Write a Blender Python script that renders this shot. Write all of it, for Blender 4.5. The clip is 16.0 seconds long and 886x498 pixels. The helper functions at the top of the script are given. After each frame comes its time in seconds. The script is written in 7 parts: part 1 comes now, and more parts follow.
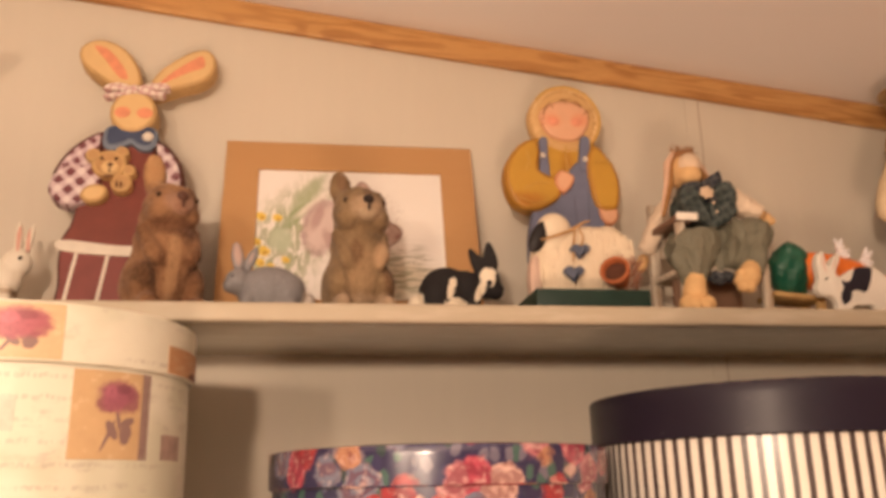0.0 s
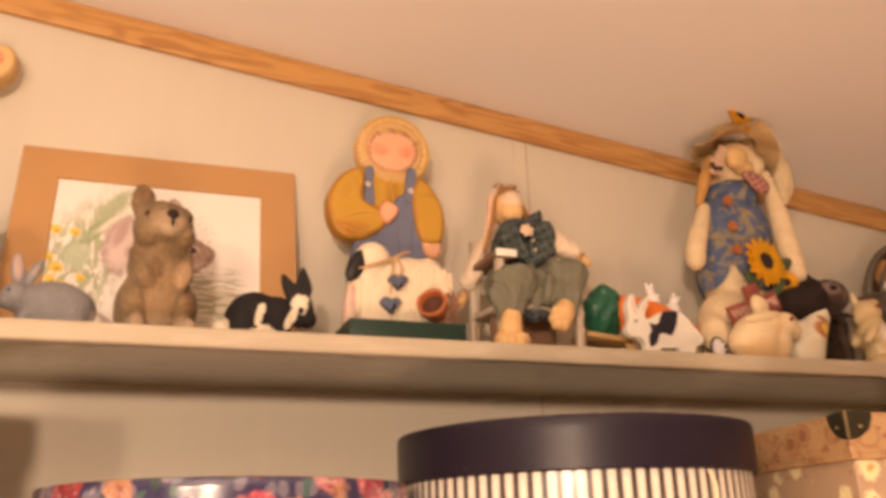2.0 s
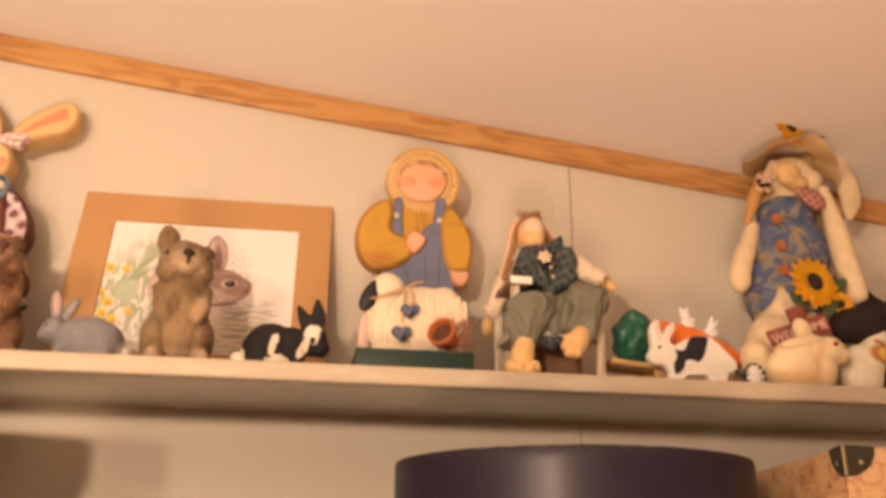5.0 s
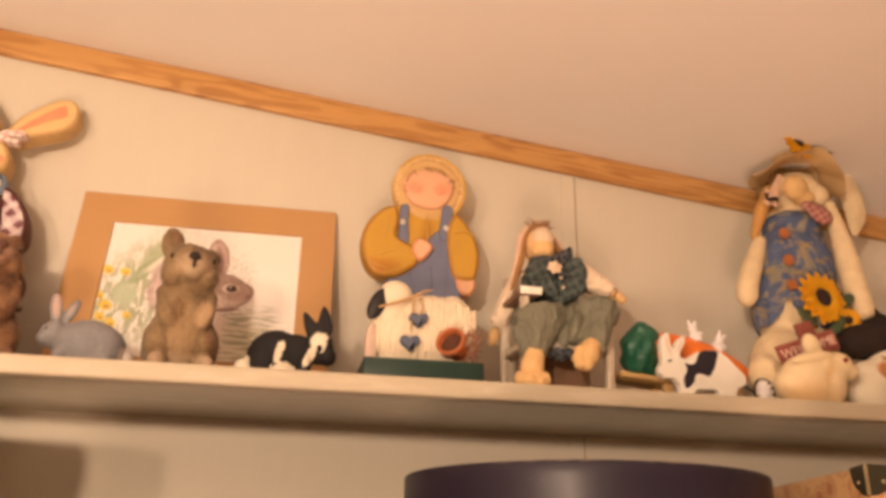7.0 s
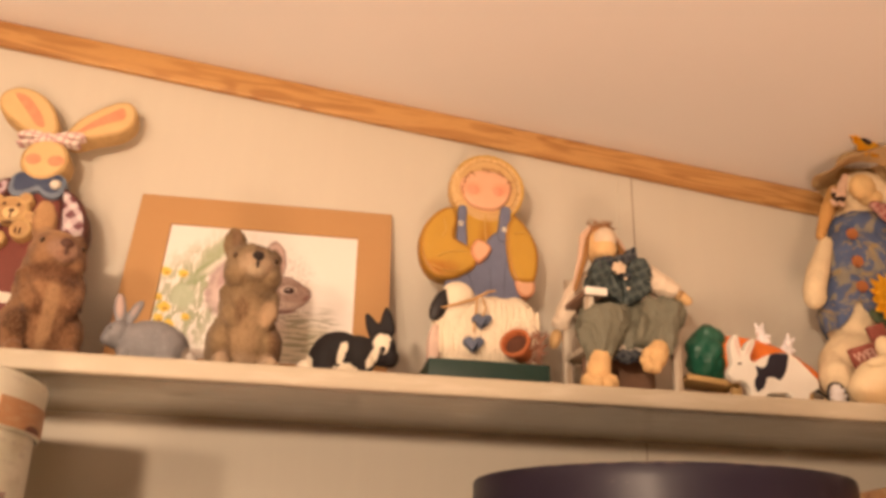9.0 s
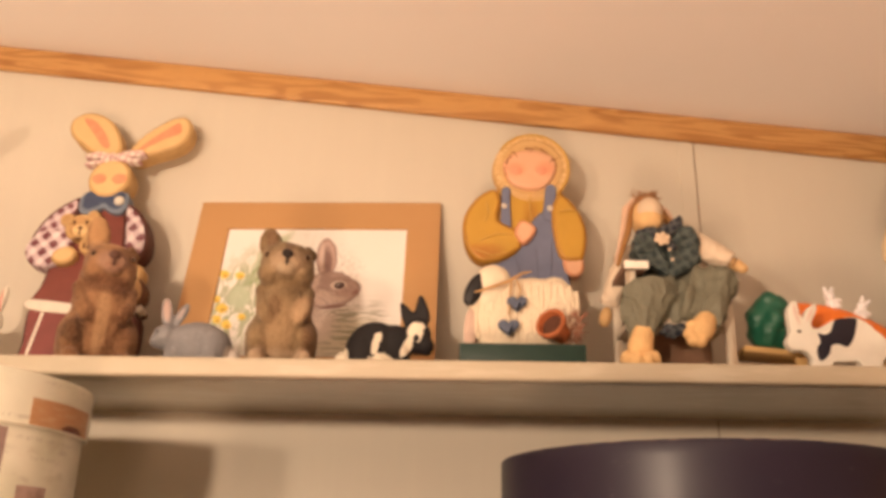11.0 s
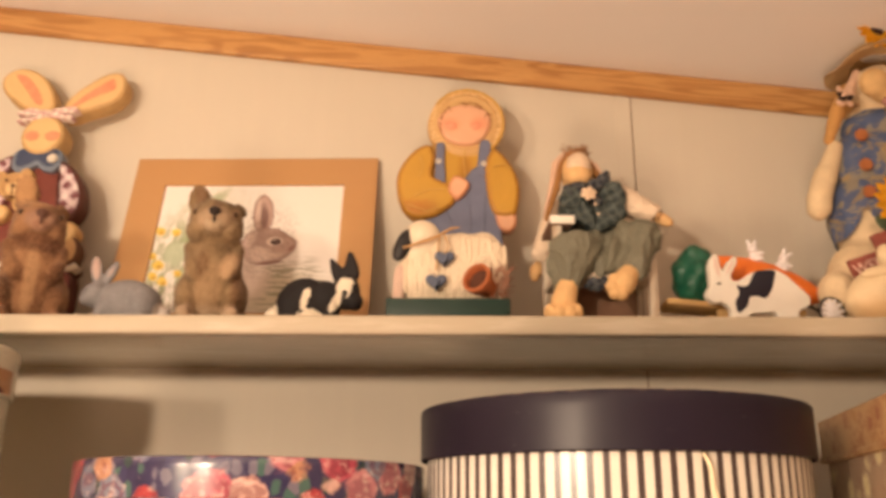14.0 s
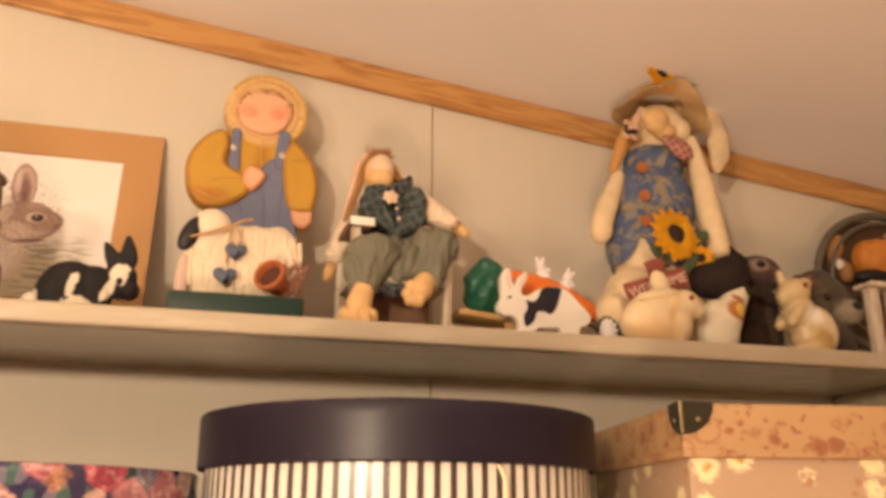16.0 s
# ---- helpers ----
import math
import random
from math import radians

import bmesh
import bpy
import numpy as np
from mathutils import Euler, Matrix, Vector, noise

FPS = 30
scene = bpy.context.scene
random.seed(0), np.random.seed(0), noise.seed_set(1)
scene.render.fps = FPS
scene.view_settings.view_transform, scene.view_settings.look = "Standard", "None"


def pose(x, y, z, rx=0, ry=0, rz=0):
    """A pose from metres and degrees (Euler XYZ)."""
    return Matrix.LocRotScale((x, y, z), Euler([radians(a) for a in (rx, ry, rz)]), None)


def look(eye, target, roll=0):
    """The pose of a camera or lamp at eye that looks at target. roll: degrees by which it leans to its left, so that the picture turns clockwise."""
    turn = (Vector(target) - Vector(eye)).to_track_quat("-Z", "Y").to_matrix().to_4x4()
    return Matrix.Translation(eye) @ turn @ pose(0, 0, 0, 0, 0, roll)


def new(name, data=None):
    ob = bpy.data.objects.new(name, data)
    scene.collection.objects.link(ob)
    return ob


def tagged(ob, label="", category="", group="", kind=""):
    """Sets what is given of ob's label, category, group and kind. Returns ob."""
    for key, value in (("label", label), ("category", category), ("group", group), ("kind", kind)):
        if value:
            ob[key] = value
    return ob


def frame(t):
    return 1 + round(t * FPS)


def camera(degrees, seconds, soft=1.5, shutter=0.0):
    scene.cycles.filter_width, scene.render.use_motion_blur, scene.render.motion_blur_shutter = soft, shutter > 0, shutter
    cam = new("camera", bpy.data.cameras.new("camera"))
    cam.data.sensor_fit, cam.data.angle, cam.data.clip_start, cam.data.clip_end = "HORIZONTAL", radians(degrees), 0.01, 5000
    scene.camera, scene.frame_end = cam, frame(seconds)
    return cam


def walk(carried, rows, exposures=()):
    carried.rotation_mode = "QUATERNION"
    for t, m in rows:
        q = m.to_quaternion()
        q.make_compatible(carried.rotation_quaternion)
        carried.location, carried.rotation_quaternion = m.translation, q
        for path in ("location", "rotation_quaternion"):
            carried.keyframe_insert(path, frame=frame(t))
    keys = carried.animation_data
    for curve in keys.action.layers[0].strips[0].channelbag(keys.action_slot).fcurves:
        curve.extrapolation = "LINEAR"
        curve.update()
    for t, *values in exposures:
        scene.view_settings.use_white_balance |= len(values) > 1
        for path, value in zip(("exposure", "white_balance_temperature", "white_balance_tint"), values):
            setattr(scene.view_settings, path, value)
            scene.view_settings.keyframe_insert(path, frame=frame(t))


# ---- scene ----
cam = camera(55.0, 16.0, soft=3.7, shutter=0.5)
PATH = [
    (0, (0.016, 0.002, 1.581), (0.322, 1.899, 2.135), -1.3),
    (0.5, (0.008, 0.004, 1.581), (0.418, 1.857, 2.21), -0.6),
    (1, (0.012, 0.031, 1.575), (0.518, 1.851, 2.231), -0.4),
    (1.5, (0.023, 0.054, 1.572), (0.642, 1.85, 2.197), -0.8),
    (2, (0.065, 0.037, 1.571), (0.714, 1.816, 2.216), -1.7),
    (2.5, (0.155, 0.012, 1.584), (0.76, 1.809, 2.221), -0.6),
    (3, (0.222, -0.013, 1.587), (0.742, 1.796, 2.264), -0.3),
    (3.5, (0.26, -0.009, 1.584), (0.752, 1.808, 2.26), -0.3),
    (4, (0.279, -0.02, 1.584), (0.705, 1.806, 2.279), -0.2),
    (4.5, (0.273, -0.038, 1.583), (0.611, 1.805, 2.282), 0.2),
    (5, (0.252, -0.039, 1.577), (0.542, 1.817, 2.264), 0.6),
    (7.3, (0.205, -0.004, 1.584), (0.538, 1.79, 2.277), 1.15),
    (7.5, (0.199, 0.003, 1.584), (0.533, 1.84, 2.298), 1.2),
    (8, (0.185, 0.018, 1.581), (0.492, 1.856, 2.306), 1.7),
    (8.5, (0.183, 0.021, 1.58), (0.461, 1.865, 2.304), 1.6),
    (9, (0.167, 0.019, 1.574), (0.444, 1.861, 2.305), 1.7),
    (11.3, (0.357, 0.019, 1.576), (0.209, 1.853, 2.247), 1.25),
    (11.5, (0.374, 0.019, 1.577), (0.174, 1.899, 2.23), 1.2),
    (12, (0.404, 0.013, 1.582), (0.113, 1.886, 2.219), 0.4),
    (12.5, (0.413, 0.001, 1.583), (0.099, 1.867, 2.231), -0.6),
    (13, (0.416, -0.006, 1.578), (0.137, 1.872, 2.208), -0.3),
    (13.5, (0.415, -0.007, 1.572), (0.22, 1.885, 2.191), 0.7),
    (14, (0.397, 0.01, 1.577), (0.368, 1.919, 2.172), 0.4),
    (14.5, (0.369, 0.02, 1.583), (0.491, 1.925, 2.179), -0.2),
    (15, (0.357, 0.04, 1.577), (0.665, 1.924, 2.173), -0.2),
    (15.5, (0.349, 0.044, 1.582), (0.783, 1.901, 2.183), 0.4),
    (16, (0.362, 0.051, 1.584), (0.871, 1.888, 2.19), 0.1),
]
walk(cam, [(t, look(eye, target, roll)) for t, eye, target, roll in PATH],
     [(0, -0.46, 6300, 9), (0.5, -0.35, 6600, 10), (1.5, -0.20, 6680, 10), (2.5, -0.13, 6680, 10), (4.5, -0.10, 6680, 10),
      (8, -0.13, 6650, 8), (9, -0.12, 6620, 8), (11.5, -0.09, 6300, 6), (12.5, -0.03, 6200, 6), (14, -0.12, 6300, 4), (16, -0.11, 6480, 3)])

# ---- world, lamps ----
world = bpy.data.worlds.new("world")
scene.world = world
world.use_nodes = True
world.node_tree.nodes["Background"].inputs[0].default_value = (1.0, 0.62, 0.40, 1)
world.node_tree.nodes["Background"].inputs[1].default_value = 0.02


def lamp(name, place, watts, radius, colour):
    data = bpy.data.lights.new(name, "POINT")
    data.energy, data.shadow_soft_size, data.color = watts, radius, colour
    ob = new(name, data)
    ob.location = place
    return ob


WARM = (1.0, 0.71, 0.50)
lamp("room_lamp", (-0.333, -0.70, 1.835), 84.0, 0.05, WARM)
lamp("room_lamp", (-0.767, -0.70, 1.835), 41.0, 0.05, WARM)
# Added fill from low down; lifts the ceiling and the shelf's underside.
lamp("low_fill", (0.10, -0.50, 0.85), 60.0, 0.18, (1.0, 0.65, 0.43))


# ---- materials ----
class Nodes:
    """A short way to write node materials."""

    def __init__(self, name, rough=0.6, metal=0.0, spec=0.4):
        self.mat = bpy.data.materials.new(name)
        self.mat.use_nodes = True
        self.tree = self.mat.node_tree
        self.bsdf = self.tree.nodes["Principled BSDF"]
        self.bsdf.inputs["Roughness"].default_value = rough
        self.bsdf.inputs["Metallic"].default_value = metal
        self.bsdf.inputs["Specular IOR Level"].default_value = spec
        self.coord = self.tree.nodes.new("ShaderNodeTexCoord")

    def put(self, socket, value):
        if isinstance(value, bpy.types.NodeSocket):
            self.tree.links.new(value, socket)
        elif isinstance(value, tuple) and len(value) == 3 and socket.type == "RGBA":
            socket.default_value = (*value, 1)
        else:
            socket.default_value = value

    def where(self, uv=False):
        return self.coord.outputs["UV" if uv else "Object"]

    def mapping(self, vector, loc=(0, 0, 0), rot=(0, 0, 0), scale=(1, 1, 1), kind="POINT"):
        n = self.tree.nodes.new("ShaderNodeMapping")
        n.vector_type = kind
        self.put(n.inputs["Vector"], vector)
        n.inputs["Location"].default_value = loc
        n.inputs["Rotation"].default_value = [radians(a) for a in rot]
        n.inputs["Scale"].default_value = scale
        return n.outputs[0]

    def noise(self, vector, scale, detail=4.0, rough=0.55, distort=0.0, colour=False):
        n = self.tree.nodes.new("ShaderNodeTexNoise")
        self.put(n.inputs["Vector"], vector)
        n.inputs["Scale"].default_value, n.inputs["Detail"].default_value = scale, detail
        n.inputs["Roughness"].default_value, n.inputs["Distortion"].default_value = rough, distort
        return n.outputs["Color" if colour else "Fac"]

    def voronoi(self, vector, scale, feature="F1", rand=1.0):
        n = self.tree.nodes.new("ShaderNodeTexVoronoi")
        n.feature = feature
        self.put(n.inputs["Vector"], vector)
        n.inputs["Scale"].default_value, n.inputs["Randomness"].default_value = scale, rand
        return n

    def math(self, op, a, b=0.0, c=0.0):
        n = self.tree.nodes.new("ShaderNodeMath")
        n.operation = op
        for socket, value in zip(n.inputs, (a, b, c)):
            self.put(socket, value)
        return n.outputs[0]

    def vmath(self, op, a, b=(0, 0, 0)):
        n = self.tree.nodes.new("ShaderNodeVectorMath")
        n.operation = op
        self.put(n.inputs[0], a)
        self.put(n.inputs[1], b)
        return n.outputs["Value" if op in ("LENGTH", "DISTANCE", "DOT_PRODUCT") else "Vector"]

    def split(self, vector):
        n = self.tree.nodes.new("ShaderNodeSeparateXYZ")
        self.put(n.inputs[0], vector)
        return n.outputs

    def step(self, value, low, high, a=0.0, b=1.0):
        n = self.tree.nodes.new("ShaderNodeMapRange")
        n.interpolation_type = "SMOOTHSTEP"
        self.put(n.inputs[0], value)
        for k, v in enumerate((low, high, a, b), 1):
            n.inputs[k].default_value = v
        return n.outputs[0]

    def mix(self, fac, a, b, blend="MIX"):
        n = self.tree.nodes.new("ShaderNodeMix")
        n.data_type, n.blend_type = "RGBA", blend
        self.put(n.inputs["Factor"], fac)
        self.put(n.inputs["A"], a)
        self.put(n.inputs["B"], b)
        return n.outputs["Result"]

    def ramp(self, value, stops, constant=False):
        n = self.tree.nodes.new("ShaderNodeValToRGB")
        n.color_ramp.interpolation = "CONSTANT" if constant else "LINEAR"
        while len(n.color_ramp.elements) < len(stops):
            n.color_ramp.elements.new(0.5)
        for e, (at, colour) in zip(n.color_ramp.elements, stops):
            e.position, e.color = at, (*colour, 1)
        self.put(n.inputs[0], value)
        return n.outputs[0]

    def spot(self, centre, radii, rot=(0, 0, 0), soft=0.12, wobble=0.0, scale=60.0):
        """1 inside an ellipsoid in the thing's own space, 0 outside."""
        v = self.mapping(self.where(), centre, rot, radii, "TEXTURE")
        d = self.vmath("LENGTH", v)
        if wobble:
            d = self.math("ADD", d, self.math("MULTIPLY", self.math("SUBTRACT", self.noise(self.where(), scale, 2), 0.5), wobble))
        return self.step(d, 1 - soft, 1 + soft, 1.0, 0.0)

    def relief(self, height, depth, distance=0.001):
        n = self.tree.nodes.new("ShaderNodeBump")
        n.inputs["Strength"].default_value, n.inputs["Distance"].default_value = depth, distance
        self.put(n.inputs["Height"], height)
        self.put(self.bsdf.inputs["Normal"], n.outputs[0])

    def done(self, colour, rough=None):
        self.put(self.bsdf.inputs["Base Color"], colour)
        if rough is not None:
            self.put(self.bsdf.inputs["Roughness"], rough)
        return self.mat


def plain(name, colour, rough=0.6, vary=0.18, scale=40.0, bump=0.25, spec=0.4, metal=0.0, fine=400.0, base=None):
    """Paint, clay, cloth: one colour with mottling at two scales and a fine relief."""
    n = Nodes(name, rough, metal, spec)
    at = n.where()
    big, small = n.noise(at, scale, 3), n.noise(at, fine, 2)
    amount = n.math("ADD", n.math("MULTIPLY", n.math("SUBTRACT", big, 0.5), vary * 2), n.math("MULTIPLY", n.math("SUBTRACT", small, 0.5), vary))
    bright = n.math("ADD", 1.0, amount)
    hsv = n.tree.nodes.new("ShaderNodeHueSaturation")
    n.put(hsv.inputs["Value"], bright)
    n.put(hsv.inputs["Color"], colour)
    if bump:
        n.relief(n.math("ADD", small, n.math("MULTIPLY", big, 0.6)), bump, 0.0006)
    return n.done(hsv.outputs[0])


def wall_paper():
    n = Nodes("vinyl_wall", 0.62, 0, 0.3)
    at = n.where()
    streak = n.noise(n.mapping(at, scale=(60, 60, 4)), 1.0, 3)
    cloud = n.noise(at, 2.5, 3)
    weave = n.noise(n.mapping(at, scale=(420, 420, 150)), 1.0, 2)
    c = n.mix(cloud, (0.61, 0.56, 0.465), (0.67, 0.62, 0.52))
    c = n.mix(n.math("MULTIPLY", streak, 0.35), c, (0.55, 0.50, 0.43))
    n.relief(n.math("ADD", weave, n.math("MULTIPLY", streak, 0.8)), 0.22, 0.0006)
    return n.done(c)


def ceiling_paint():
    n = Nodes("ceiling_paint", 0.85, 0, 0.2)
    at = n.where()
    c = n.mix(n.noise(at, 1.8, 4), (0.82, 0.805, 0.80), (0.88, 0.865, 0.86))
    n.relief(n.math("ADD", n.noise(at, 180, 3), n.math("MULTIPLY", n.noise(at, 35, 2), 0.7)), 0.3, 0.0012)
    return n.done(c)


def oak():
    n = Nodes("oak", 0.42, 0, 0.45)
    at = n.where()
    bend = n.noise(n.mapping(at, scale=(2.4, 8, 20)), 1.0, 2, 0.5, 0.8)
    rings = n.math("SINE", n.math("MULTIPLY", n.math("ADD", bend, n.math("MULTIPLY", n.split(at)[2], 1.2)), 46.0))
    pores = n.noise(n.mapping(at, scale=(45, 300, 900)), 1.0, 3)
    patch = n.noise(n.mapping(at, scale=(4, 8, 20)), 1.0, 3)
    c = n.mix(n.step(rings, -0.5, 0.95), (0.54, 0.295, 0.105), (0.38, 0.178, 0.055))
    c = n.mix(n.step(pores, 0.55, 0.75), c, (0.33, 0.15, 0.045))
    c = n.mix(n.math("MULTIPLY", n.step(patch, 0.35, 0.7), 0.45), c, (0.64, 0.36, 0.13))
    n.relief(pores, 0.2, 0.0004)
    return n.done(c)


def painted_board(name, low, high, spec):
    n = Nodes(name, 0.5, 0, spec)
    at = n.where()
    c = n.mix(n.noise(at, 5, 4), (0.41, 0.355, 0.264), (0.475, 0.415, 0.312))
    brush = n.noise(n.mapping(at, scale=(6, 160, 160)), 1.0, 3)
    c = n.mix(n.math("MULTIPLY", n.step(brush, 0.5, 0.8), 0.25), c, (0.44, 0.40, 0.32))
    c = n.mix(n.step(n.noise(n.mapping(at, loc=(3, 1, 2)), 38, 3), 0.72, 0.78), c, (0.36, 0.30, 0.21))
    rub = n.math("MULTIPLY", n.step(n.noise(n.mapping(at, loc=(7, 2, 5), scale=(9, 60, 60)), 1.0, 4, 0.6), 0.50, 0.68), 0.35)
    c = n.mix(rub, c, (0.60, 0.55, 0.45))
    n.relief(brush, 0.08, 0.0005)
    return n.done(c, n.step(n.noise(at, 14, 3), 0.3, 0.7, low, high))


WALL, CEILING, OAK, BOARD = wall_paper(), ceiling_paint(), oak(), painted_board("cream_gloss_board", 0.14, 0.24, 0.65)
WORN_BOARD = painted_board("worn_cream_strip", 0.38, 0.54, 0.35)
DARK_GAP = plain("dark_gap", (0.30, 0.22, 0.15), 0.9)


# ---- mesh helpers ----
def box(bm, x0, x1, y0, y1, z0, z1, bevel=0.0, segments=2):
    made = bmesh.ops.create_cube(bm, size=1.0)["verts"]
    for v in made:
        v.co = Vector(((x0 + x1) / 2 + v.co.x * (x1 - x0), (y0 + y1) / 2 + v.co.y * (y1 - y0), (z0 + z1) / 2 + v.co.z * (z1 - z0)))
    if bevel:
        edges = list({e for v in made for e in v.link_edges})
        made = bmesh.ops.bevel(bm, geom=edges, offset=bevel, segments=segments, affect="EDGES", profile=0.5)["verts"]
    return made


def mesh_of(bm, name, smooth=True):
    data = bpy.data.meshes.new(name)
    bmesh.ops.recalc_face_normals(bm, faces=bm.faces)
    bm.to_mesh(data)
    bm.free()
    if smooth:
        data.polygons.foreach_set("use_smooth", [True] * len(data.polygons))
        data.set_sharp_from_angle(angle=radians(35))
    return data


def part(name, bm, material, parent=None, label="", at=None):
    """Links a bmesh as one mesh object, under parent if there is one."""
    data = mesh_of(bm, name)
    for m in material if isinstance(material, (list, tuple)) else [material]:
        data.materials.append(m)
    ob = new(name, data)
    ob.parent = parent
    if at is not None:
        ob.matrix_basis = at
    if label:
        ob["label"] = label
    return ob


def base_of(name, place, turn=0.0):
    ob = new(name)
    ob.empty_display_size = 0.02
    ob.matrix_basis = pose(*place, 0, 0, turn)
    return ob


def structure(name, bm, material, label="", parent=None):
    return tagged(part(name, bm, material, parent), label, "", "", "structure")


# ---- the room ----
NORTH, SOUTH, WEST, EAST = 1.295, -3.2, -2.4, 1.85
SLOPE = -0.1155


def ceiling_at(x):
    return 2.368 + SLOPE * x


def slab(x0, x1, y0, y1, z0, extra=0.05):
    """A wall whose top follows the slope of the ceiling."""
    bm = bmesh.new()
    for v in box(bm, x0, x1, y0, y1, 0, 1):
        v.co.z = z0 if v.co.z < 0.5 else ceiling_at(v.co.x) + extra
    return bm


SEAM = 0.688
wall_north = structure("wall_north", slab(WEST - 0.1, SEAM - 0.001, NORTH, NORTH + 0.1, 0), WALL, "cream vinyl-covered wall panel behind the display shelf")
structure("wall_panel", slab(SEAM + 0.001, EAST + 0.1, NORTH, NORTH + 0.1, 0), WALL, "", wall_north)
bm = bmesh.new()
for v in box(bm, SEAM - 0.026, SEAM - 0.002, NORTH - 0.0025, NORTH + 0.001, 0.0, 1.0):
    v.co.z = 0.0 if v.co.z < 0.5 else ceiling_at(v.co.x) - 0.044
structure("batten", bm, WALL, "thin cream strip that covers a wall panel joint", wall_north)
bm = bmesh.new()
for v in box(bm, SEAM - 0.002, SEAM + 0.0002, NORTH - 0.0012, NORTH + 0.002, 0.0, 1.0):
    v.co.z = 0.0 if v.co.z < 0.5 else ceiling_at(v.co.x) - 0.044
structure("joint", bm, DARK_GAP, "dark gap beside the joint strip", wall_north)
FAR_WALL = plain("tan_wall", (0.34, 0.27, 0.20), 0.7, 0.1, 6)
structure("wall_west", slab(WEST - 0.1, WEST, SOUTH, NORTH, 0), FAR_WALL, "plain tan wall")
structure("wall_east", slab(EAST, EAST + 0.1, SOUTH, NORTH, 0), FAR_WALL, "plain tan wall")
structure("wall_south", slab(WEST - 0.1, EAST + 0.1, SOUTH - 0.1, SOUTH, 0), FAR_WALL, "plain tan wall behind the viewer")
bm = bmesh.new()
for v in box(bm, WEST - 0.1, EAST + 0.1, SOUTH - 0.1, NORTH + 0.1, 0, 0.08):
    v.co.z += ceiling_at(v.co.x)
structure("ceiling", bm, CEILING, "sloping off-white ceiling")
bm = bmesh.new()
box(bm, WEST - 0.1, EAST + 0.1, SOUTH - 0.1, NORTH + 0.1, -0.1, 0)
structure("floor", bm, plain("carpet", (0.36, 0.18, 0.11), 0.95, 0.3, 30, 0.6, 0.1), "russet carpet")

bm = bmesh.new()
box(bm, WEST, EAST, -0.009, 0.003, -0.0455, 0, 0.003, 3)
trim = structure("trim", bm, OAK, "honey oak trim strip between wall and sloping ceiling")
trim.matrix_basis = Matrix.Translation((0, NORTH - 0.003, ceiling_at(0) - 0.0005)) @ Matrix.Rotation(-math.atan(SLOPE), 4, "Y")

SHELF_TOP, SHELF_FRONT = 1.8035, 1.001
bm = bmesh.new()
box(bm, WEST, EAST, SHELF_FRONT + 0.0185, NORTH, SHELF_TOP - 0.018, SHELF_TOP - 0.0005)
shelf = structure("display_shelf", bm, BOARD, "cream-painted wooden display shelf fixed to the wall")
bm = bmesh.new()
box(bm, WEST, EAST, SHELF_FRONT, SHELF_FRONT + 0.019, SHELF_TOP - 0.0235, SHELF_TOP, 0.004, 4)
structure("nosing", bm, WORN_BOARD, "rounded, worn front strip of the shelf", shelf)
bm = bmesh.new()
box(bm, 1.402, 1.42, SHELF_FRONT + 0.03, NORTH, 1.43, SHELF_TOP - 0.018, 0.002)
structure("shelf_support", bm, BOARD, "cream board that carries the shelf")
LOWER = 1.42
bm = bmesh.new()
box(bm, WEST, EAST, 0.62, NORTH, LOWER - 0.022, LOWER, 0.004, 3)
structure("lower_shelf", bm, BOARD, "cream-painted lower shelf under the boxes")


# ---- shapes ----
def oval(cx, cz, rx, rz, rot=0.0, n=36, power=2.0):
    c, s, out = math.cos(radians(rot)), math.sin(radians(rot)), []
    for k in range(n):
        a = 2 * math.pi * k / n
        u = rx * math.copysign(abs(math.cos(a)) ** (2 / power), math.cos(a))
        v = rz * math.copysign(abs(math.sin(a)) ** (2 / power), math.sin(a))
        out.append((cx + c * u - s * v, cz + s * u + c * v))
    return out


def pod(ax, az, bx, bz, ra, rb, n=14):
    """A tapered bar with round ends."""
    head = math.atan2(bz - az, bx - ax)
    lean = math.asin(max(-1, min(1, (ra - rb) / max(1e-6, math.hypot(bx - ax, bz - az)))))
    out = []
    for (cx, cz, r, first, last) in ((bx, bz, rb, -(math.pi / 2 - lean), math.pi / 2 - lean), (ax, az, ra, math.pi / 2 - lean, 1.5 * math.pi + lean)):
        for k in range(n):
            a = head + first + (last - first) * k / (n - 1)
            out.append((cx + r * math.cos(a), cz + r * math.sin(a)))
    return out


def flow(points, n=5):
    """A smooth closed line through a few points."""
    out, m = [], len(points)
    for k in range(m):
        p0, p1, p2, p3 = (Vector(points[(k + j) % m]) for j in (-1, 0, 1, 2))
        for i in range(n):
            t = i / n
            out.append(tuple(0.5 * (2 * p1 + (p2 - p0) * t + (2 * p0 - 5 * p1 + 4 * p2 - p3) * t * t + (3 * p1 - p0 - 3 * p2 + p3) * t ** 3)))
    return out


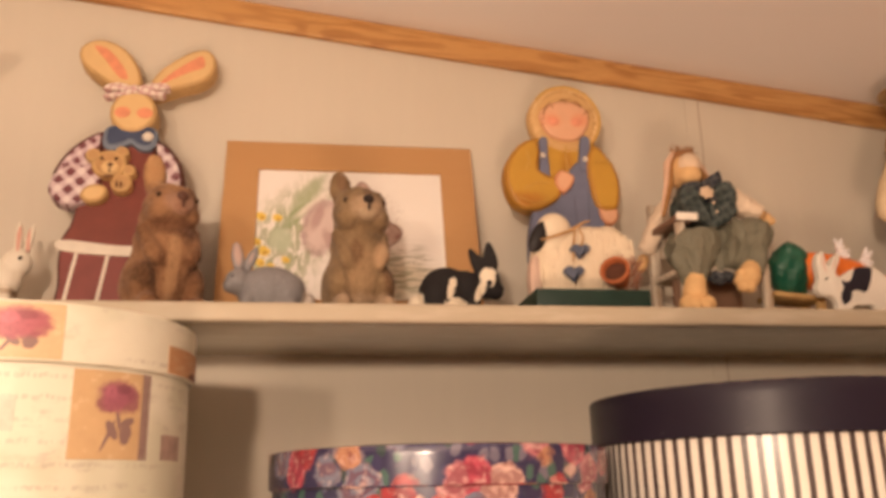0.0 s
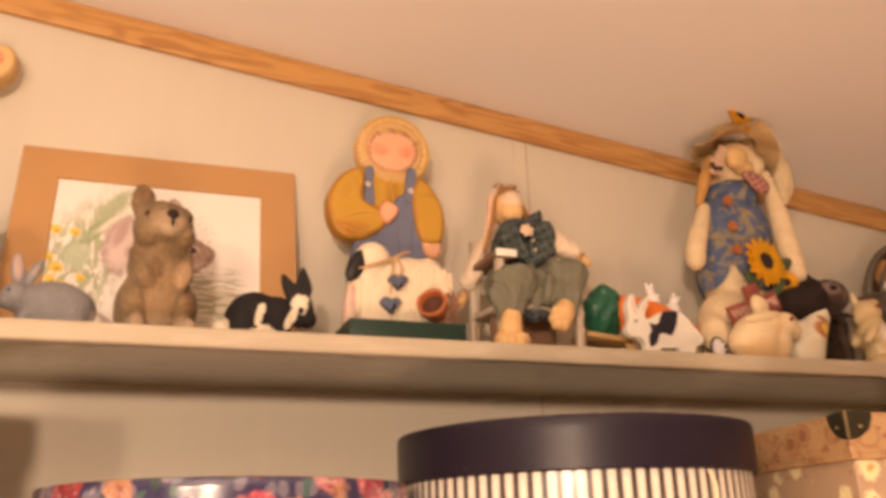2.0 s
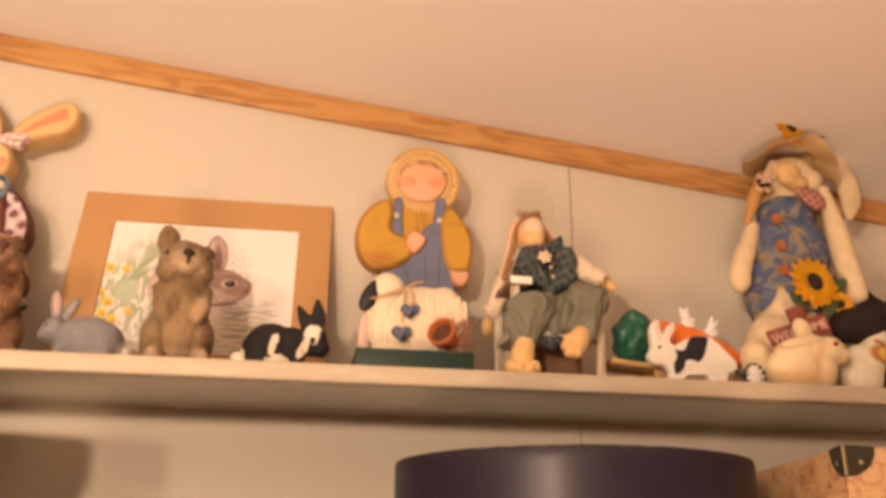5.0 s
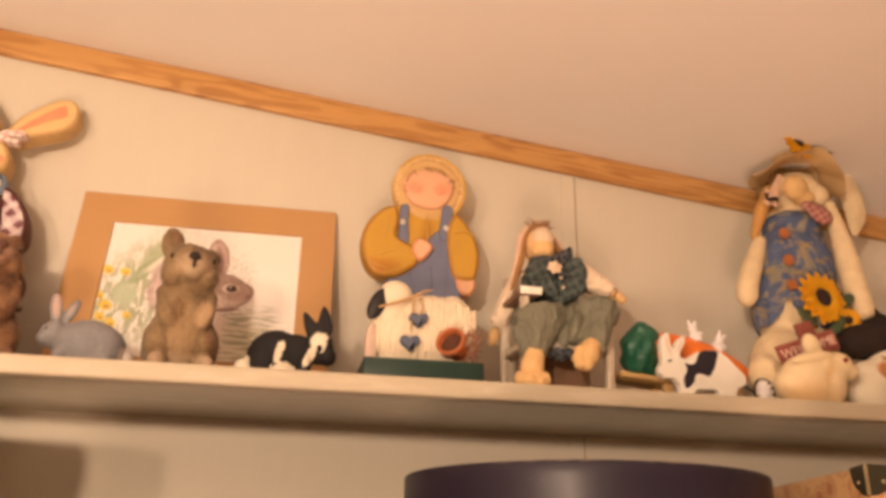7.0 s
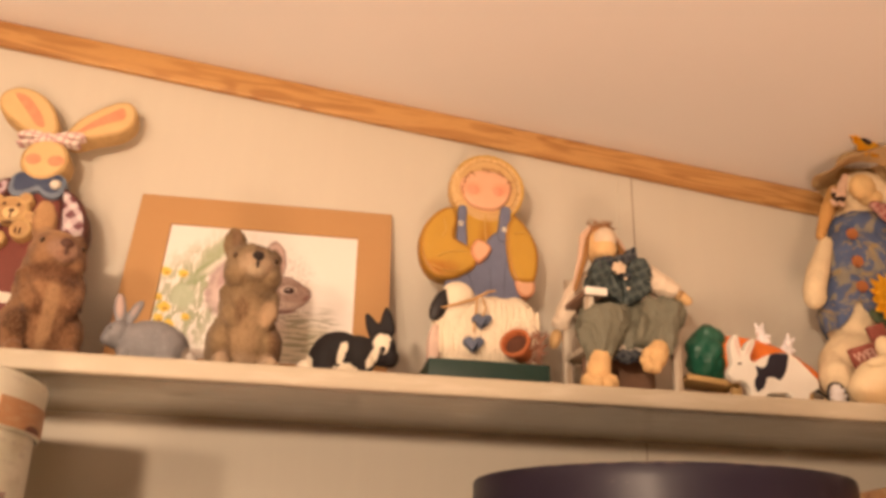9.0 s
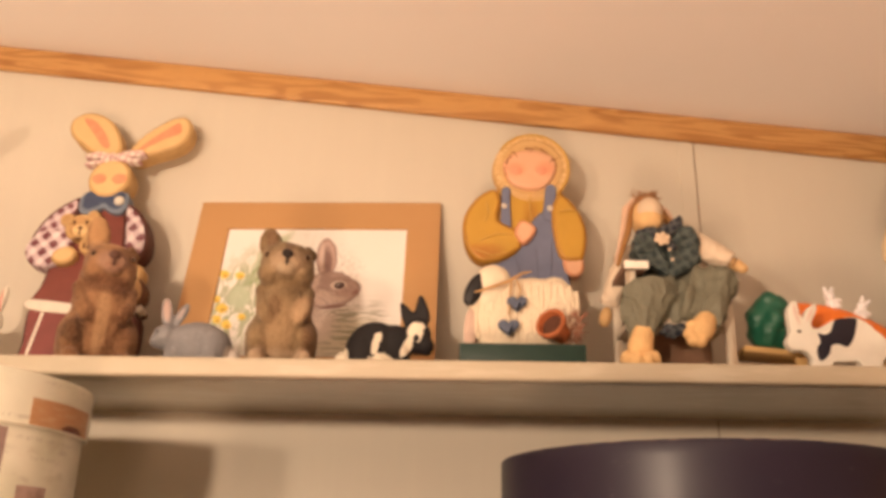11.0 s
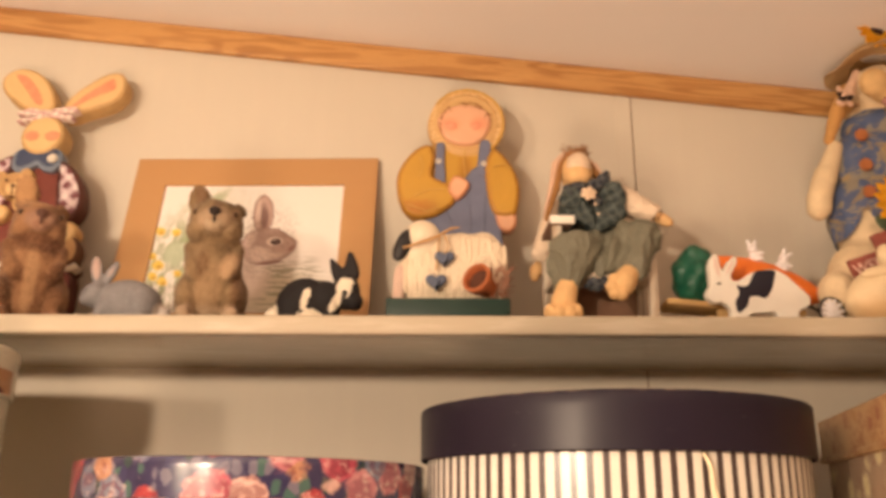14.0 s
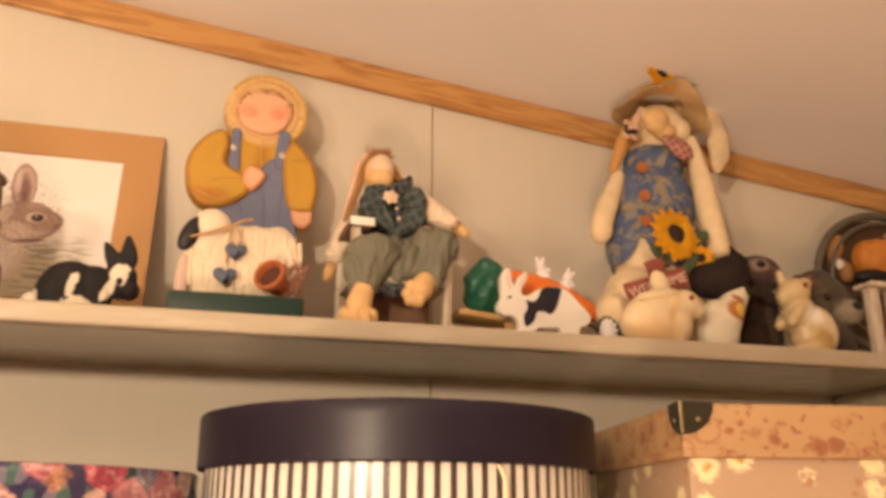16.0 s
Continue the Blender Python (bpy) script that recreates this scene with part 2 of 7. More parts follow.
def plate(bm, pts, front, back, round_=0.003, steps=3):
    """A board of that outline, its front edge rounded."""
    area = sum(a[0] * b[1] - b[0] * a[1] for a, b in zip(pts, pts[1:] + pts[:1]))
    pts = pts if area > 0 else pts[::-1]
    m = len(pts)
    out = []
    for k in range(m):
        d = Vector(pts[(k + 1) % m]) - Vector(pts[k - 1])
        d = d.normalized() if d.length > 1e-9 else Vector((1, 0))
        out.append(Vector((d.y, -d.x)))
    levels = [(back, 0.0)]
    for s in range(steps + 1):
        a = math.pi / 2 * s / steps
        levels.append((front + round_ * (1 - math.sin(a)), round_ * (1 - math.cos(a))))
    rings = [[bm.verts.new((p[0] - q.x * inset, y, p[1] - q.y * inset)) for p, q in zip(pts, out)] for y, inset in levels]
    for a, b in zip(rings, rings[1:]):
        for k in range(m):
            bm.faces.new((a[k], a[(k + 1) % m], b[(k + 1) % m], b[k]))
    bm.faces.new(rings[0][::-1])
    bm.faces.new(rings[-1])
    return m * (len(levels) - 1)


def ball(bm, centre, radii, rot=(0, 0, 0), u=18, v=12):
    m = pose(*centre, *rot) @ Matrix.Diagonal((*(radii if isinstance(radii, tuple) else (radii,) * 3), 1))
    bmesh.ops.create_uvsphere(bm, u_segments=u, v_segments=v, radius=1.0, matrix=m)


def limb(bm, a, b, ra, rb, n=7):
    for k in range(n):
        t = k / (n - 1)
        ball(bm, Vector(a).lerp(Vector(b), t), ra + (rb - ra) * t, u=12, v=8)


def tube(bm, points, radii, n=10, close=False):
    """A bent round bar through points."""
    points = [Vector(p) for p in points]
    radii = radii if isinstance(radii, (list, tuple)) else [radii] * len(points)
    rings, side = [], None
    for k, p in enumerate(points):
        way = (points[min(k + 1, len(points) - 1)] - points[max(k - 1, 0)]).normalized()
        if close:
            way = (points[(k + 1) % len(points)] - points[k - 1]).normalized()
        side = (side - way * side.dot(way)).normalized() if side else way.orthogonal().normalized()
        up = way.cross(side)
        rings.append([bm.verts.new(p + radii[k] * (math.cos(2 * math.pi * i / n) * side + math.sin(2 * math.pi * i / n) * up)) for i in range(n)])
    for a, b in zip(rings, rings[1:] + ([rings[0]] if close else [])):
        for i in range(n):
            bm.faces.new((a[i], a[(i + 1) % n], b[(i + 1) % n], b[i]))
    if not close:
        bm.faces.new(rings[0][::-1])
        bm.faces.new(rings[-1])


def lathe(bm, profile, n=48, centre=(0, 0, 0), squash=1.0):
    rings = []
    for r, z in profile:
        rings.append([bm.verts.new((centre[0] + r * math.cos(2 * math.pi * k / n), centre[1] + r * squash * math.sin(2 * math.pi * k / n), centre[2] + z)) for k in range(n)])
    for a, b in zip(rings, rings[1:]):
        for k in range(n):
            bm.faces.new((a[k], a[(k + 1) % n], b[(k + 1) % n], b[k]))
    return rings


def melt(bm, voxel=0.002, smooth=6, rough=0.0, grain=90.0):
    """Melts overlapping solids into one soft body."""
    data = bpy.data.meshes.new("melt")
    bm.to_mesh(data)
    bm.free()
    ob = new("melt", data)
    m = ob.modifiers.new("remesh", "REMESH")
    m.mode, m.voxel_size = "VOXEL", voxel
    if smooth:
        s = ob.modifiers.new("smooth", "SMOOTH")
        s.iterations, s.factor = smooth, 0.5
    bpy.context.view_layer.update()
    done = bpy.data.meshes.new_from_object(ob.evaluated_get(bpy.context.evaluated_depsgraph_get()))
    bpy.data.objects.remove(ob)
    bpy.data.meshes.remove(data)
    out = bmesh.new()
    out.from_mesh(done)
    bpy.data.meshes.remove(done)
    if rough:
        out.normal_update()
        for v in out.verts:
            v.co += v.normal * rough * (noise.noise(v.co * grain) + 0.6 * noise.noise(v.co * grain * 2.7))
    return out


def crumple(bm, depth, along=(1.0, 1.0, 1.0), scale=60.0, seed=0.0, ridge=2.0):
    """Pushes sharp-edged folds into a soft body; along stretches them."""
    bm.normal_update()
    shift = Vector((seed, seed * 1.7, seed * 0.6))
    for v in bm.verts:
        p = Vector((v.co.x * along[0], v.co.y * along[1], v.co.z * along[2])) * scale + shift
        p += 0.7 * Vector((noise.noise(p * 0.5), noise.noise(p * 0.5 + Vector((7, 3, 1))), noise.noise(p * 0.5 + Vector((2, 9, 4)))))
        fold = 1 - abs(noise.noise(p)) * 2.2
        fine = 1 - abs(noise.noise(p * 2.1 + Vector((4, 4, 4)))) * 2.2
        v.co += v.normal * depth * ((max(0.0, fold) ** ridge - 0.45) + 0.35 * (max(0.0, fine) ** ridge - 0.45))
    return bm


class Figure:
    """A figurine: one mesh with a material for each colour."""

    def __init__(self):
        self.bm, self.mats = bmesh.new(), []

    def add(self, bm, mat, outward=True):
        if mat not in self.mats:
            self.mats.append(mat)
        k = self.mats.index(mat)
        for f in bm.faces:
            f.material_index = k
        data = bpy.data.meshes.new("piece")
        if outward:
            bmesh.ops.recalc_face_normals(bm, faces=bm.faces)
        bm.to_mesh(data)
        bm.free()
        self.bm.from_mesh(data)
        bpy.data.meshes.remove(data)
        return self

    def plate(self, mat, pts, front, back, round_=0.003, edge=None):
        """edge: another paint for the sides and the rounding, where the board is rubbed with stain."""
        bm = bmesh.new()
        count = plate(bm, pts, front, back, round_)
        if edge is None:
            return self.add(bm, mat)
        bm.faces.ensure_lookup_table()
        rim = set(bm.faces[:count])
        face = bm.copy()
        bmesh.ops.delete(bm, geom=[f for f in bm.faces if f not in rim], context="FACES_ONLY")
        face.faces.ensure_lookup_table()
        bmesh.ops.delete(face, geom=face.faces[:count], context="FACES_ONLY")
        return self.add(bm, edge, False).add(face, mat, False)

    def ball(self, mat, *args, **more):
        bm = bmesh.new()
        ball(bm, *args, **more)
        return self.add(bm, mat)

    def tube(self, mat, *args, **more):
        bm = bmesh.new()
        tube(bm, *args, **more)
        return self.add(bm, mat)

    def done(self, name, at, label, category, group=""):
        data = bpy.data.meshes.new(name)
        self.bm.to_mesh(data)
        self.bm.free()
        data.polygons.foreach_set("use_smooth", [True] * len(data.polygons))
        data.set_sharp_from_angle(angle=radians(40))
        for m in self.mats:
            data.materials.append(m)
        ob = new(name, data)
        ob.matrix_basis = at
        return tagged(ob, label, category, group)


def on_shelf(x, y, turn=0.0, lean=0.0):
    return pose(x, y, SHELF_TOP + 0.0005, 0, 0, turn) @ pose(0, 0, 0, -lean, 0, 0)


# ---- round boxes on the lower shelf ----
def cylinder_uv(bm, radius):
    """Metres round the side and up it."""
    layer = bm.loops.layers.uv.new("UVMap")
    for f in bm.faces:
        first = None
        for l in f.loops:
            a = math.atan2(l.vert.co.y, l.vert.co.x)
            if first is None:
                first = a
            a += 2 * math.pi * round((first - a) / (2 * math.pi))
            flat = abs(f.normal.z) > 0.7
            l[layer].uv = (l.vert.co.x, l.vert.co.y) if flat else (a * radius, l.vert.co.z)


def drum(radius, z0, z1, wall=0.003, lip=0.0015, n=96, top=True, dents=0.0006):
    """A round card box or lid: thin wall, rounded rims, closed at one end."""
    bm = bmesh.new()
    if top:
        prof = [(radius - wall, z0), (radius - lip, z0), (radius, z0 + lip)]
        prof += [(radius, z0 + (z1 - z0) * k / 4) for k in (1, 2, 3)]
        prof += [(radius, z1 - 2 * lip), (radius - lip, z1 - lip * 0.5), (radius - 3 * lip, z1), (0.0005, z1 + 0.001)]
    else:
        prof = [(0.0005, z0), (radius - lip, z0), (radius, z0 + lip)]
        prof += [(radius, z0 + (z1 - z0) * k / 5) for k in (1, 2, 3, 4)]
        prof += [(radius, z1), (radius - wall, z1)]
    lathe(bm, prof, n)
    for v in bm.verts:
        r = math.hypot(v.co.x, v.co.y)
        if r > radius * 0.5:
            d = 1 + dents / radius * 2 * noise.noise(Vector((v.co.x * 9, v.co.y * 9, v.co.z * 6 + radius * 50)))
            v.co.x, v.co.y = v.co.x * d, v.co.y * d
    bmesh.ops.recalc_face_normals(bm, faces=bm.faces)
    bm.normal_update()
    cylinder_uv(bm, radius)
    return bm


def patch(radius, a0, a1, z0, z1, proud=0.0006, n=14):
    """A paper label round a drum; its UV runs from 0 to 1."""
    bm = bmesh.new()
    layer = bm.loops.layers.uv.new("UVMap")
    grid = [[[bm.verts.new((r * math.cos(radians(a0 + (a1 - a0) * k / n)), r * math.sin(radians(a0 + (a1 - a0) * k / n)), z)) for z in (z0, z1)] for k in range(n + 1)] for r in (radius + proud, radius - 0.001)]
    for k in range(n):
        f = bm.faces.new((grid[0][k][0], grid[0][k + 1][0], grid[0][k + 1][1], grid[0][k][1]))
        for l, uv in zip(f.loops, ((k / n, 0), ((k + 1) / n, 0), ((k + 1) / n, 1), (k / n, 1))):
            l[layer].uv = uv
        for z in (0, 1):
            bm.faces.new((grid[0][k][z], grid[1][k][z], grid[1][k + 1][z], grid[0][k + 1][z]))
    for k in (0, n):
        bm.faces.new((grid[0][k][0], grid[0][k][1], grid[1][k][1], grid[1][k][0]))
    return bm


def uv_spot(n, uv, centre, radii, rot=0.0, soft=0.15, wobble=0.25, scale=14.0):
    v = n.mapping(uv, (centre[0], centre[1], 0), (0, 0, rot), (radii[0], radii[1], 1), "TEXTURE")
    d = n.vmath("LENGTH", v)
    if wobble:
        d = n.math("ADD", d, n.math("MULTIPLY", n.math("SUBTRACT", n.noise(uv, scale, 3), 0.5), wobble * 2))
    return n.step(d, 1 - soft, 1 + soft, 1.0, 0.0)


def script_paper():
    """Cream paper printed with faint old handwriting."""
    n = Nodes("cream_script_paper", 0.42, 0, 0.4)
    uv = n.where(True)
    c = n.mix(n.noise(uv, 14, 4), (0.59, 0.58, 0.48), (0.73, 0.72, 0.61))
    c = n.mix(n.math("MULTIPLY", n.step(n.noise(n.mapping(uv, loc=(4, 2, 0)), 9, 2), 0.46, 0.62), 0.6), c, (0.46, 0.47, 0.35))
    wave = n.noise(n.mapping(uv, scale=(130, 18, 1)), 1.0, 3)
    row = n.math("ADD", n.split(uv)[1], n.math("MULTIPLY", wave, 0.006))
    line = n.step(n.math("SINE", n.math("MULTIPLY", row, 330.0)), 0.62, 0.95)
    where_ = n.step(n.noise(n.mapping(uv, scale=(7, 14, 1)), 1.0, 1), 0.50, 0.60)
    stain = n.step(n.noise(n.mapping(uv, loc=(1, 7, 0), scale=(1, 2.2, 1)), 22, 4), 0.56, 0.74)
    c = n.mix(n.math("MULTIPLY", stain, 0.45), c, (0.42, 0.38, 0.29))
    smudge = n.math("MULTIPLY", n.step(n.noise(n.mapping(uv, loc=(9, 3, 0), scale=(30, 90, 1)), 1.0, 4, 0.65), 0.52, 0.66), n.step(n.noise(n.mapping(uv, loc=(5, 5, 0)), 16, 2), 0.48, 0.62))
    c = n.mix(n.math("MULTIPLY", smudge, 0.5), c, (0.36, 0.32, 0.29))
    dash = n.step(n.noise(n.mapping(uv, scale=(260, 60, 1)), 1.0, 2), 0.42, 0.55)
    ink = n.math("MULTIPLY", n.math("MULTIPLY", line, where_), n.math("MULTIPLY", dash, 0.42))
    c = n.mix(ink, c, (0.33, 0.29, 0.26))
    n.relief(n.noise(uv, 300, 2), 0.1, 0.0004)
    return n.done(c)


def rose_paper(name, ground, bloom, strip=True, grow=(1.0, 1.0), drop=0.0):
    """Peach paper with one painted rose on a stem."""
    n = Nodes(name, 0.42, 0, 0.4)
    uv = n.where(True)
    c = n.mix(n.noise(uv, 4, 4), ground, tuple(v * 0.74 for v in ground))
    c = n.mix(n.math("MULTIPLY", n.step(n.noise(n.mapping(uv, loc=(2, 5, 0)), 7, 4), 0.55, 0.70), 0.4), c, (0.74, 0.60, 0.40))
    if strip:
        c = n.mix(n.step(n.split(uv)[0], 0.86, 0.88), c, n.mix(n.noise(uv, 14, 3), (0.34, 0.25, 0.22), (0.18, 0.11, 0.11)))
    leafy = (0.23, 0.15, 0.14)
    for centre, radii, rot in (((0.44, 0.27), (0.022, 0.20), -24), ((0.56, 0.44), (0.025, 0.12), 12), ((0.48, 0.33), (0.055, 0.12), 35), ((0.66, 0.29), (0.08, 0.12), -12), ((0.68, 0.42), (0.10, 0.05), 25)):
        c = n.mix(uv_spot(n, uv, centre, radii, rot), c, leafy)
    for centre, radii, tone in (((0.42, 0.63), (0.15, 0.11), 0.85), ((0.68, 0.68), (0.16, 0.14), 0.9), ((0.55, 0.76), (0.24, 0.14), 1.0), ((0.50, 0.68), (0.16, 0.15), 1.15), ((0.60, 0.80), (0.10, 0.06), 0.7), ((0.44, 0.76), (0.08, 0.07), 1.4)):
        centre, radii = (centre[0], 0.70 + (centre[1] - 0.70) * grow[1] - drop), (radii[0] * grow[0], radii[1] * grow[1])
        c = n.mix(n.math("MULTIPLY", uv_spot(n, uv, centre, radii, 0, 0.25, 0.4, 11), 0.85), c, tuple(v * tone for v in bloom))
    curl = n.step(n.noise(uv, 22, 3, 0.6, 1.5), 0.52, 0.62)
    c = n.mix(n.math("MULTIPLY", n.math("MULTIPLY", curl, uv_spot(n, uv, (0.54, 0.71 - drop), (0.26 * grow[0], 0.20 * grow[1]))), 0.5), c, tuple(v * 0.5 for v in bloom))
    return n.done(c)


def rose_chintz():
    """Dark blue paper crowded with red, pink and cream roses."""
    n = Nodes("dark_floral_paper", 0.30, 0, 0.5)
    n.bsdf.inputs["Coat Weight"].default_value, n.bsdf.inputs["Coat Roughness"].default_value = 0.7, 0.16
    uv = n.where(True)
    warp = n.vmath("ADD", uv, n.vmath("MULTIPLY", n.noise(uv, 60, 3, colour=True), (0.012, 0.012, 0)))
    ground = n.mix(n.noise(uv, 90, 3), (0.016, 0.015, 0.055), (0.045, 0.04, 0.11))
    leaf = n.voronoi(n.mapping(warp, scale=(1.0, 0.7, 1)), 75)
    c = n.mix(n.step(leaf.outputs["Distance"], 0.38, 0.54, 1.0, 0.0), ground, n.ramp(n.split(leaf.outputs["Color"])[0], [(0, (0.030, 0.055, 0.060)), (0.3, (0.055, 0.12, 0.11)), (0.55, (0.15, 0.14, 0.20)), (0.75, (0.035, 0.035, 0.10))], True))
    flower = n.voronoi(warp, 25, rand=0.95)
    d, pick = flower.outputs["Distance"], n.split(flower.outputs["Color"])
    tone = n.ramp(pick[0], [(0, (0.34, 0.045, 0.055)), (0.24, (0.46, 0.17, 0.20)), (0.44, (0.56, 0.36, 0.32)), (0.58, (0.42, 0.21, 0.13)), (0.66, (0.42, 0.07, 0.11)), (0.78, (0.17, 0.18, 0.26))], True)
    folds = n.math("SINE", n.math("ADD", n.math("MULTIPLY", d, 16.0), n.math("MULTIPLY", n.noise(uv, 55, 3), 12.0)))
    petals = n.mix(n.step(folds, -0.6, 0.8), n.mix(0.55, tone, (0.12, 0.015, 0.035)), tone)
    petals = n.mix(n.math("MULTIPLY", n.step(n.noise(uv, 85, 4, 0.6), 0.50, 0.66), 0.42), petals, (0.80, 0.58, 0.54))
    c = n.mix(n.step(n.math("ADD", d, n.math("MULTIPLY", n.noise(uv, 70, 3), 0.30)), 0.64, 0.74, 1.0, 0.0), c, petals)
    n.relief(n.noise(uv, 400, 2), 0.08, 0.0004)
    return n.done(c, n.step(n.noise(uv, 30, 2), 0.3, 0.7, 0.16, 0.30))


def striped_paper():
    n = Nodes("black_and_cream_stripes", 0.36, 0, 0.5)
    n.bsdf.inputs["Coat Weight"].default_value, n.bsdf.inputs["Coat Roughness"].default_value = 0.8, 0.26
    uv = n.where(True)
    u = n.math("ADD", n.split(uv)[0], n.math("MULTIPLY", n.noise(uv, 40, 2), 0.0008))
    wave = n.math("SINE", n.math("MULTIPLY", u, 2 * math.pi / STRIPE))
    c = n.mix(n.noise(uv, 25, 3), (0.70, 0.67, 0.60), (0.78, 0.76, 0.69))
    c = n.mix(n.step(wave, 0.12, 0.36), c, (0.050, 0.034, 0.034))
    return n.done(c)


STRIPE = 2 * math.pi * 0.206 / 88
SCRIPT, CHINTZ, STRIPES = script_paper(), rose_chintz(), striped_paper()
ROSE = rose_paper("purple_rose_paper", (0.60, 0.42, 0.235), (0.28, 0.095, 0.135))
ROSE_LID = rose_paper("pink_rose_paper", (0.69, 0.49, 0.30), (0.36, 0.105, 0.14), False, (1.25, 1.55), 0.08)
RUST = Nodes("rust_paper", 0.5, 0, 0.4)
_uv = RUST.where(True)
_c = RUST.mix(RUST.noise(_uv, 5, 4), (0.50, 0.29, 0.15), (0.36, 0.18, 0.09))
_c = RUST.mix(RUST.step(RUST.noise(RUST.mapping(_uv, loc=(3, 1, 0)), 6, 3), 0.45, 0.70, 0.0, 0.5), _c, (0.50, 0.38, 0.24))
_c = RUST.mix(uv_spot(RUST, _uv, (0.62, 0.0), (0.20, 0.26), 0, 0.2), _c, (0.12, 0.035, 0.025))
RUST = RUST.done(_c)
PALE_PATCH = plain("pale_rose_patch", (0.60, 0.53, 0.46), 0.45, 0.3, 60)
DUSK_PATCH = plain("dusky_rose_patch", (0.32, 0.23, 0.20), 0.45, 0.6, 70)


def black_card():
    n = Nodes("glossy_black_card", 0.45, 0, 0.24)
    n.bsdf.inputs["Coat Weight"].default_value, n.bsdf.inputs["Coat Roughness"].default_value = 0.22, 0.32
    at = n.where()
    c = n.mix(n.noise(at, 12, 4), (0.008, 0.0055, 0.015), (0.016, 0.011, 0.025))
    scuff = n.step(n.noise(n.mapping(at, scale=(30, 30, 90)), 1.0, 5), 0.66, 0.74)
    c = n.mix(n.math("MULTIPLY", scuff, 0.4), c, (0.12, 0.10, 0.11))
    z = n.split(at)[2]
    rim = n.step(z, 0.2635, 0.2655)
    worn = n.math("MULTIPLY", rim, n.step(n.noise(at, 70, 4), 0.48, 0.60))
    c = n.mix(n.math("MULTIPLY", worn, 0.8), c, (0.26, 0.20, 0.17))
    n.relief(n.noise(at, 260, 3), 0.12, 0.0005)
    return n.done(c, n.step(n.noise(at, 18, 3), 0.3, 0.7, 0.44, 0.52))


BLACK_CARD = black_card()
CORD = plain("cream_cord", (0.80, 0.72, 0.52), 0.8, 0.2, 90)


def hat_box(place, radius, height, lid_height, lid_more, body_mat, lid_mat, label, lid_label=""):
    ob = base_of("hat_box", (*place, LOWER + 0.0005))
    body = part("body", drum(radius, 0, height - 0.004, top=False), body_mat, ob)
    lid = part("lid", drum(radius + lid_more, height - lid_height, height), lid_mat, ob, lid_label)
    tagged(ob, label, "hat box", "hat boxes on the lower shelf")
    return ob, body, lid


tall, tall_body, tall_lid = hat_box((-0.27, 0.94), 0.160, 0.334, 0.055, 0.005, SCRIPT, SCRIPT, "tall round cream paper-covered hat box with painted roses")
for a0, a1, z0, z1, mat, name in ((-60, -31.5, 0.197, 0.276, ROSE, "rose_label"), (-92, -76, 0.22, 0.25, PALE_PATCH, "faded_label"), (-24, -10, 0.198, 0.222, DUSK_PATCH, "faded_label")):
    part(name, patch(0.160, a0, a1, z0, z1), mat, tall_body)
for a0, a1, z0, z1, mat, name in ((-92, -64.5, 0.2815, 0.331, ROSE_LID, "rose_label"), (-25, 12, 0.281, 0.308, RUST, "rust_label")):
    part(name, patch(0.165, a0, a1, z0, z1), mat, tall_lid)

chintz, _, _ = hat_box((0.168, 1.015), 0.190, 0.208, 0.040, 0.004, CHINTZ, CHINTZ, "round hat box papered with glossy red and pink roses")

striped, striped_body, striped_lid = hat_box((0.572, 0.99), 0.206, 0.266, 0.055, 0.007, STRIPES, BLACK_CARD, "large round hat box with black and cream stripes", "plain dark lid")
bm = bmesh.new()
tube(bm, [(0.044 + 0.0016 * k + 0.002 * math.sin(k * 0.8), -0.2062 + 0.0004 * k - 0.0022 * math.sin(k * 0.4), 0.210 - 0.0055 * k) for k in range(13)], [0.0014 + 0.0012 * math.sin(k * 0.26) for k in range(13)], 8)
part("cord", bm, CORD, striped_body, "knotted cream hanging cord")


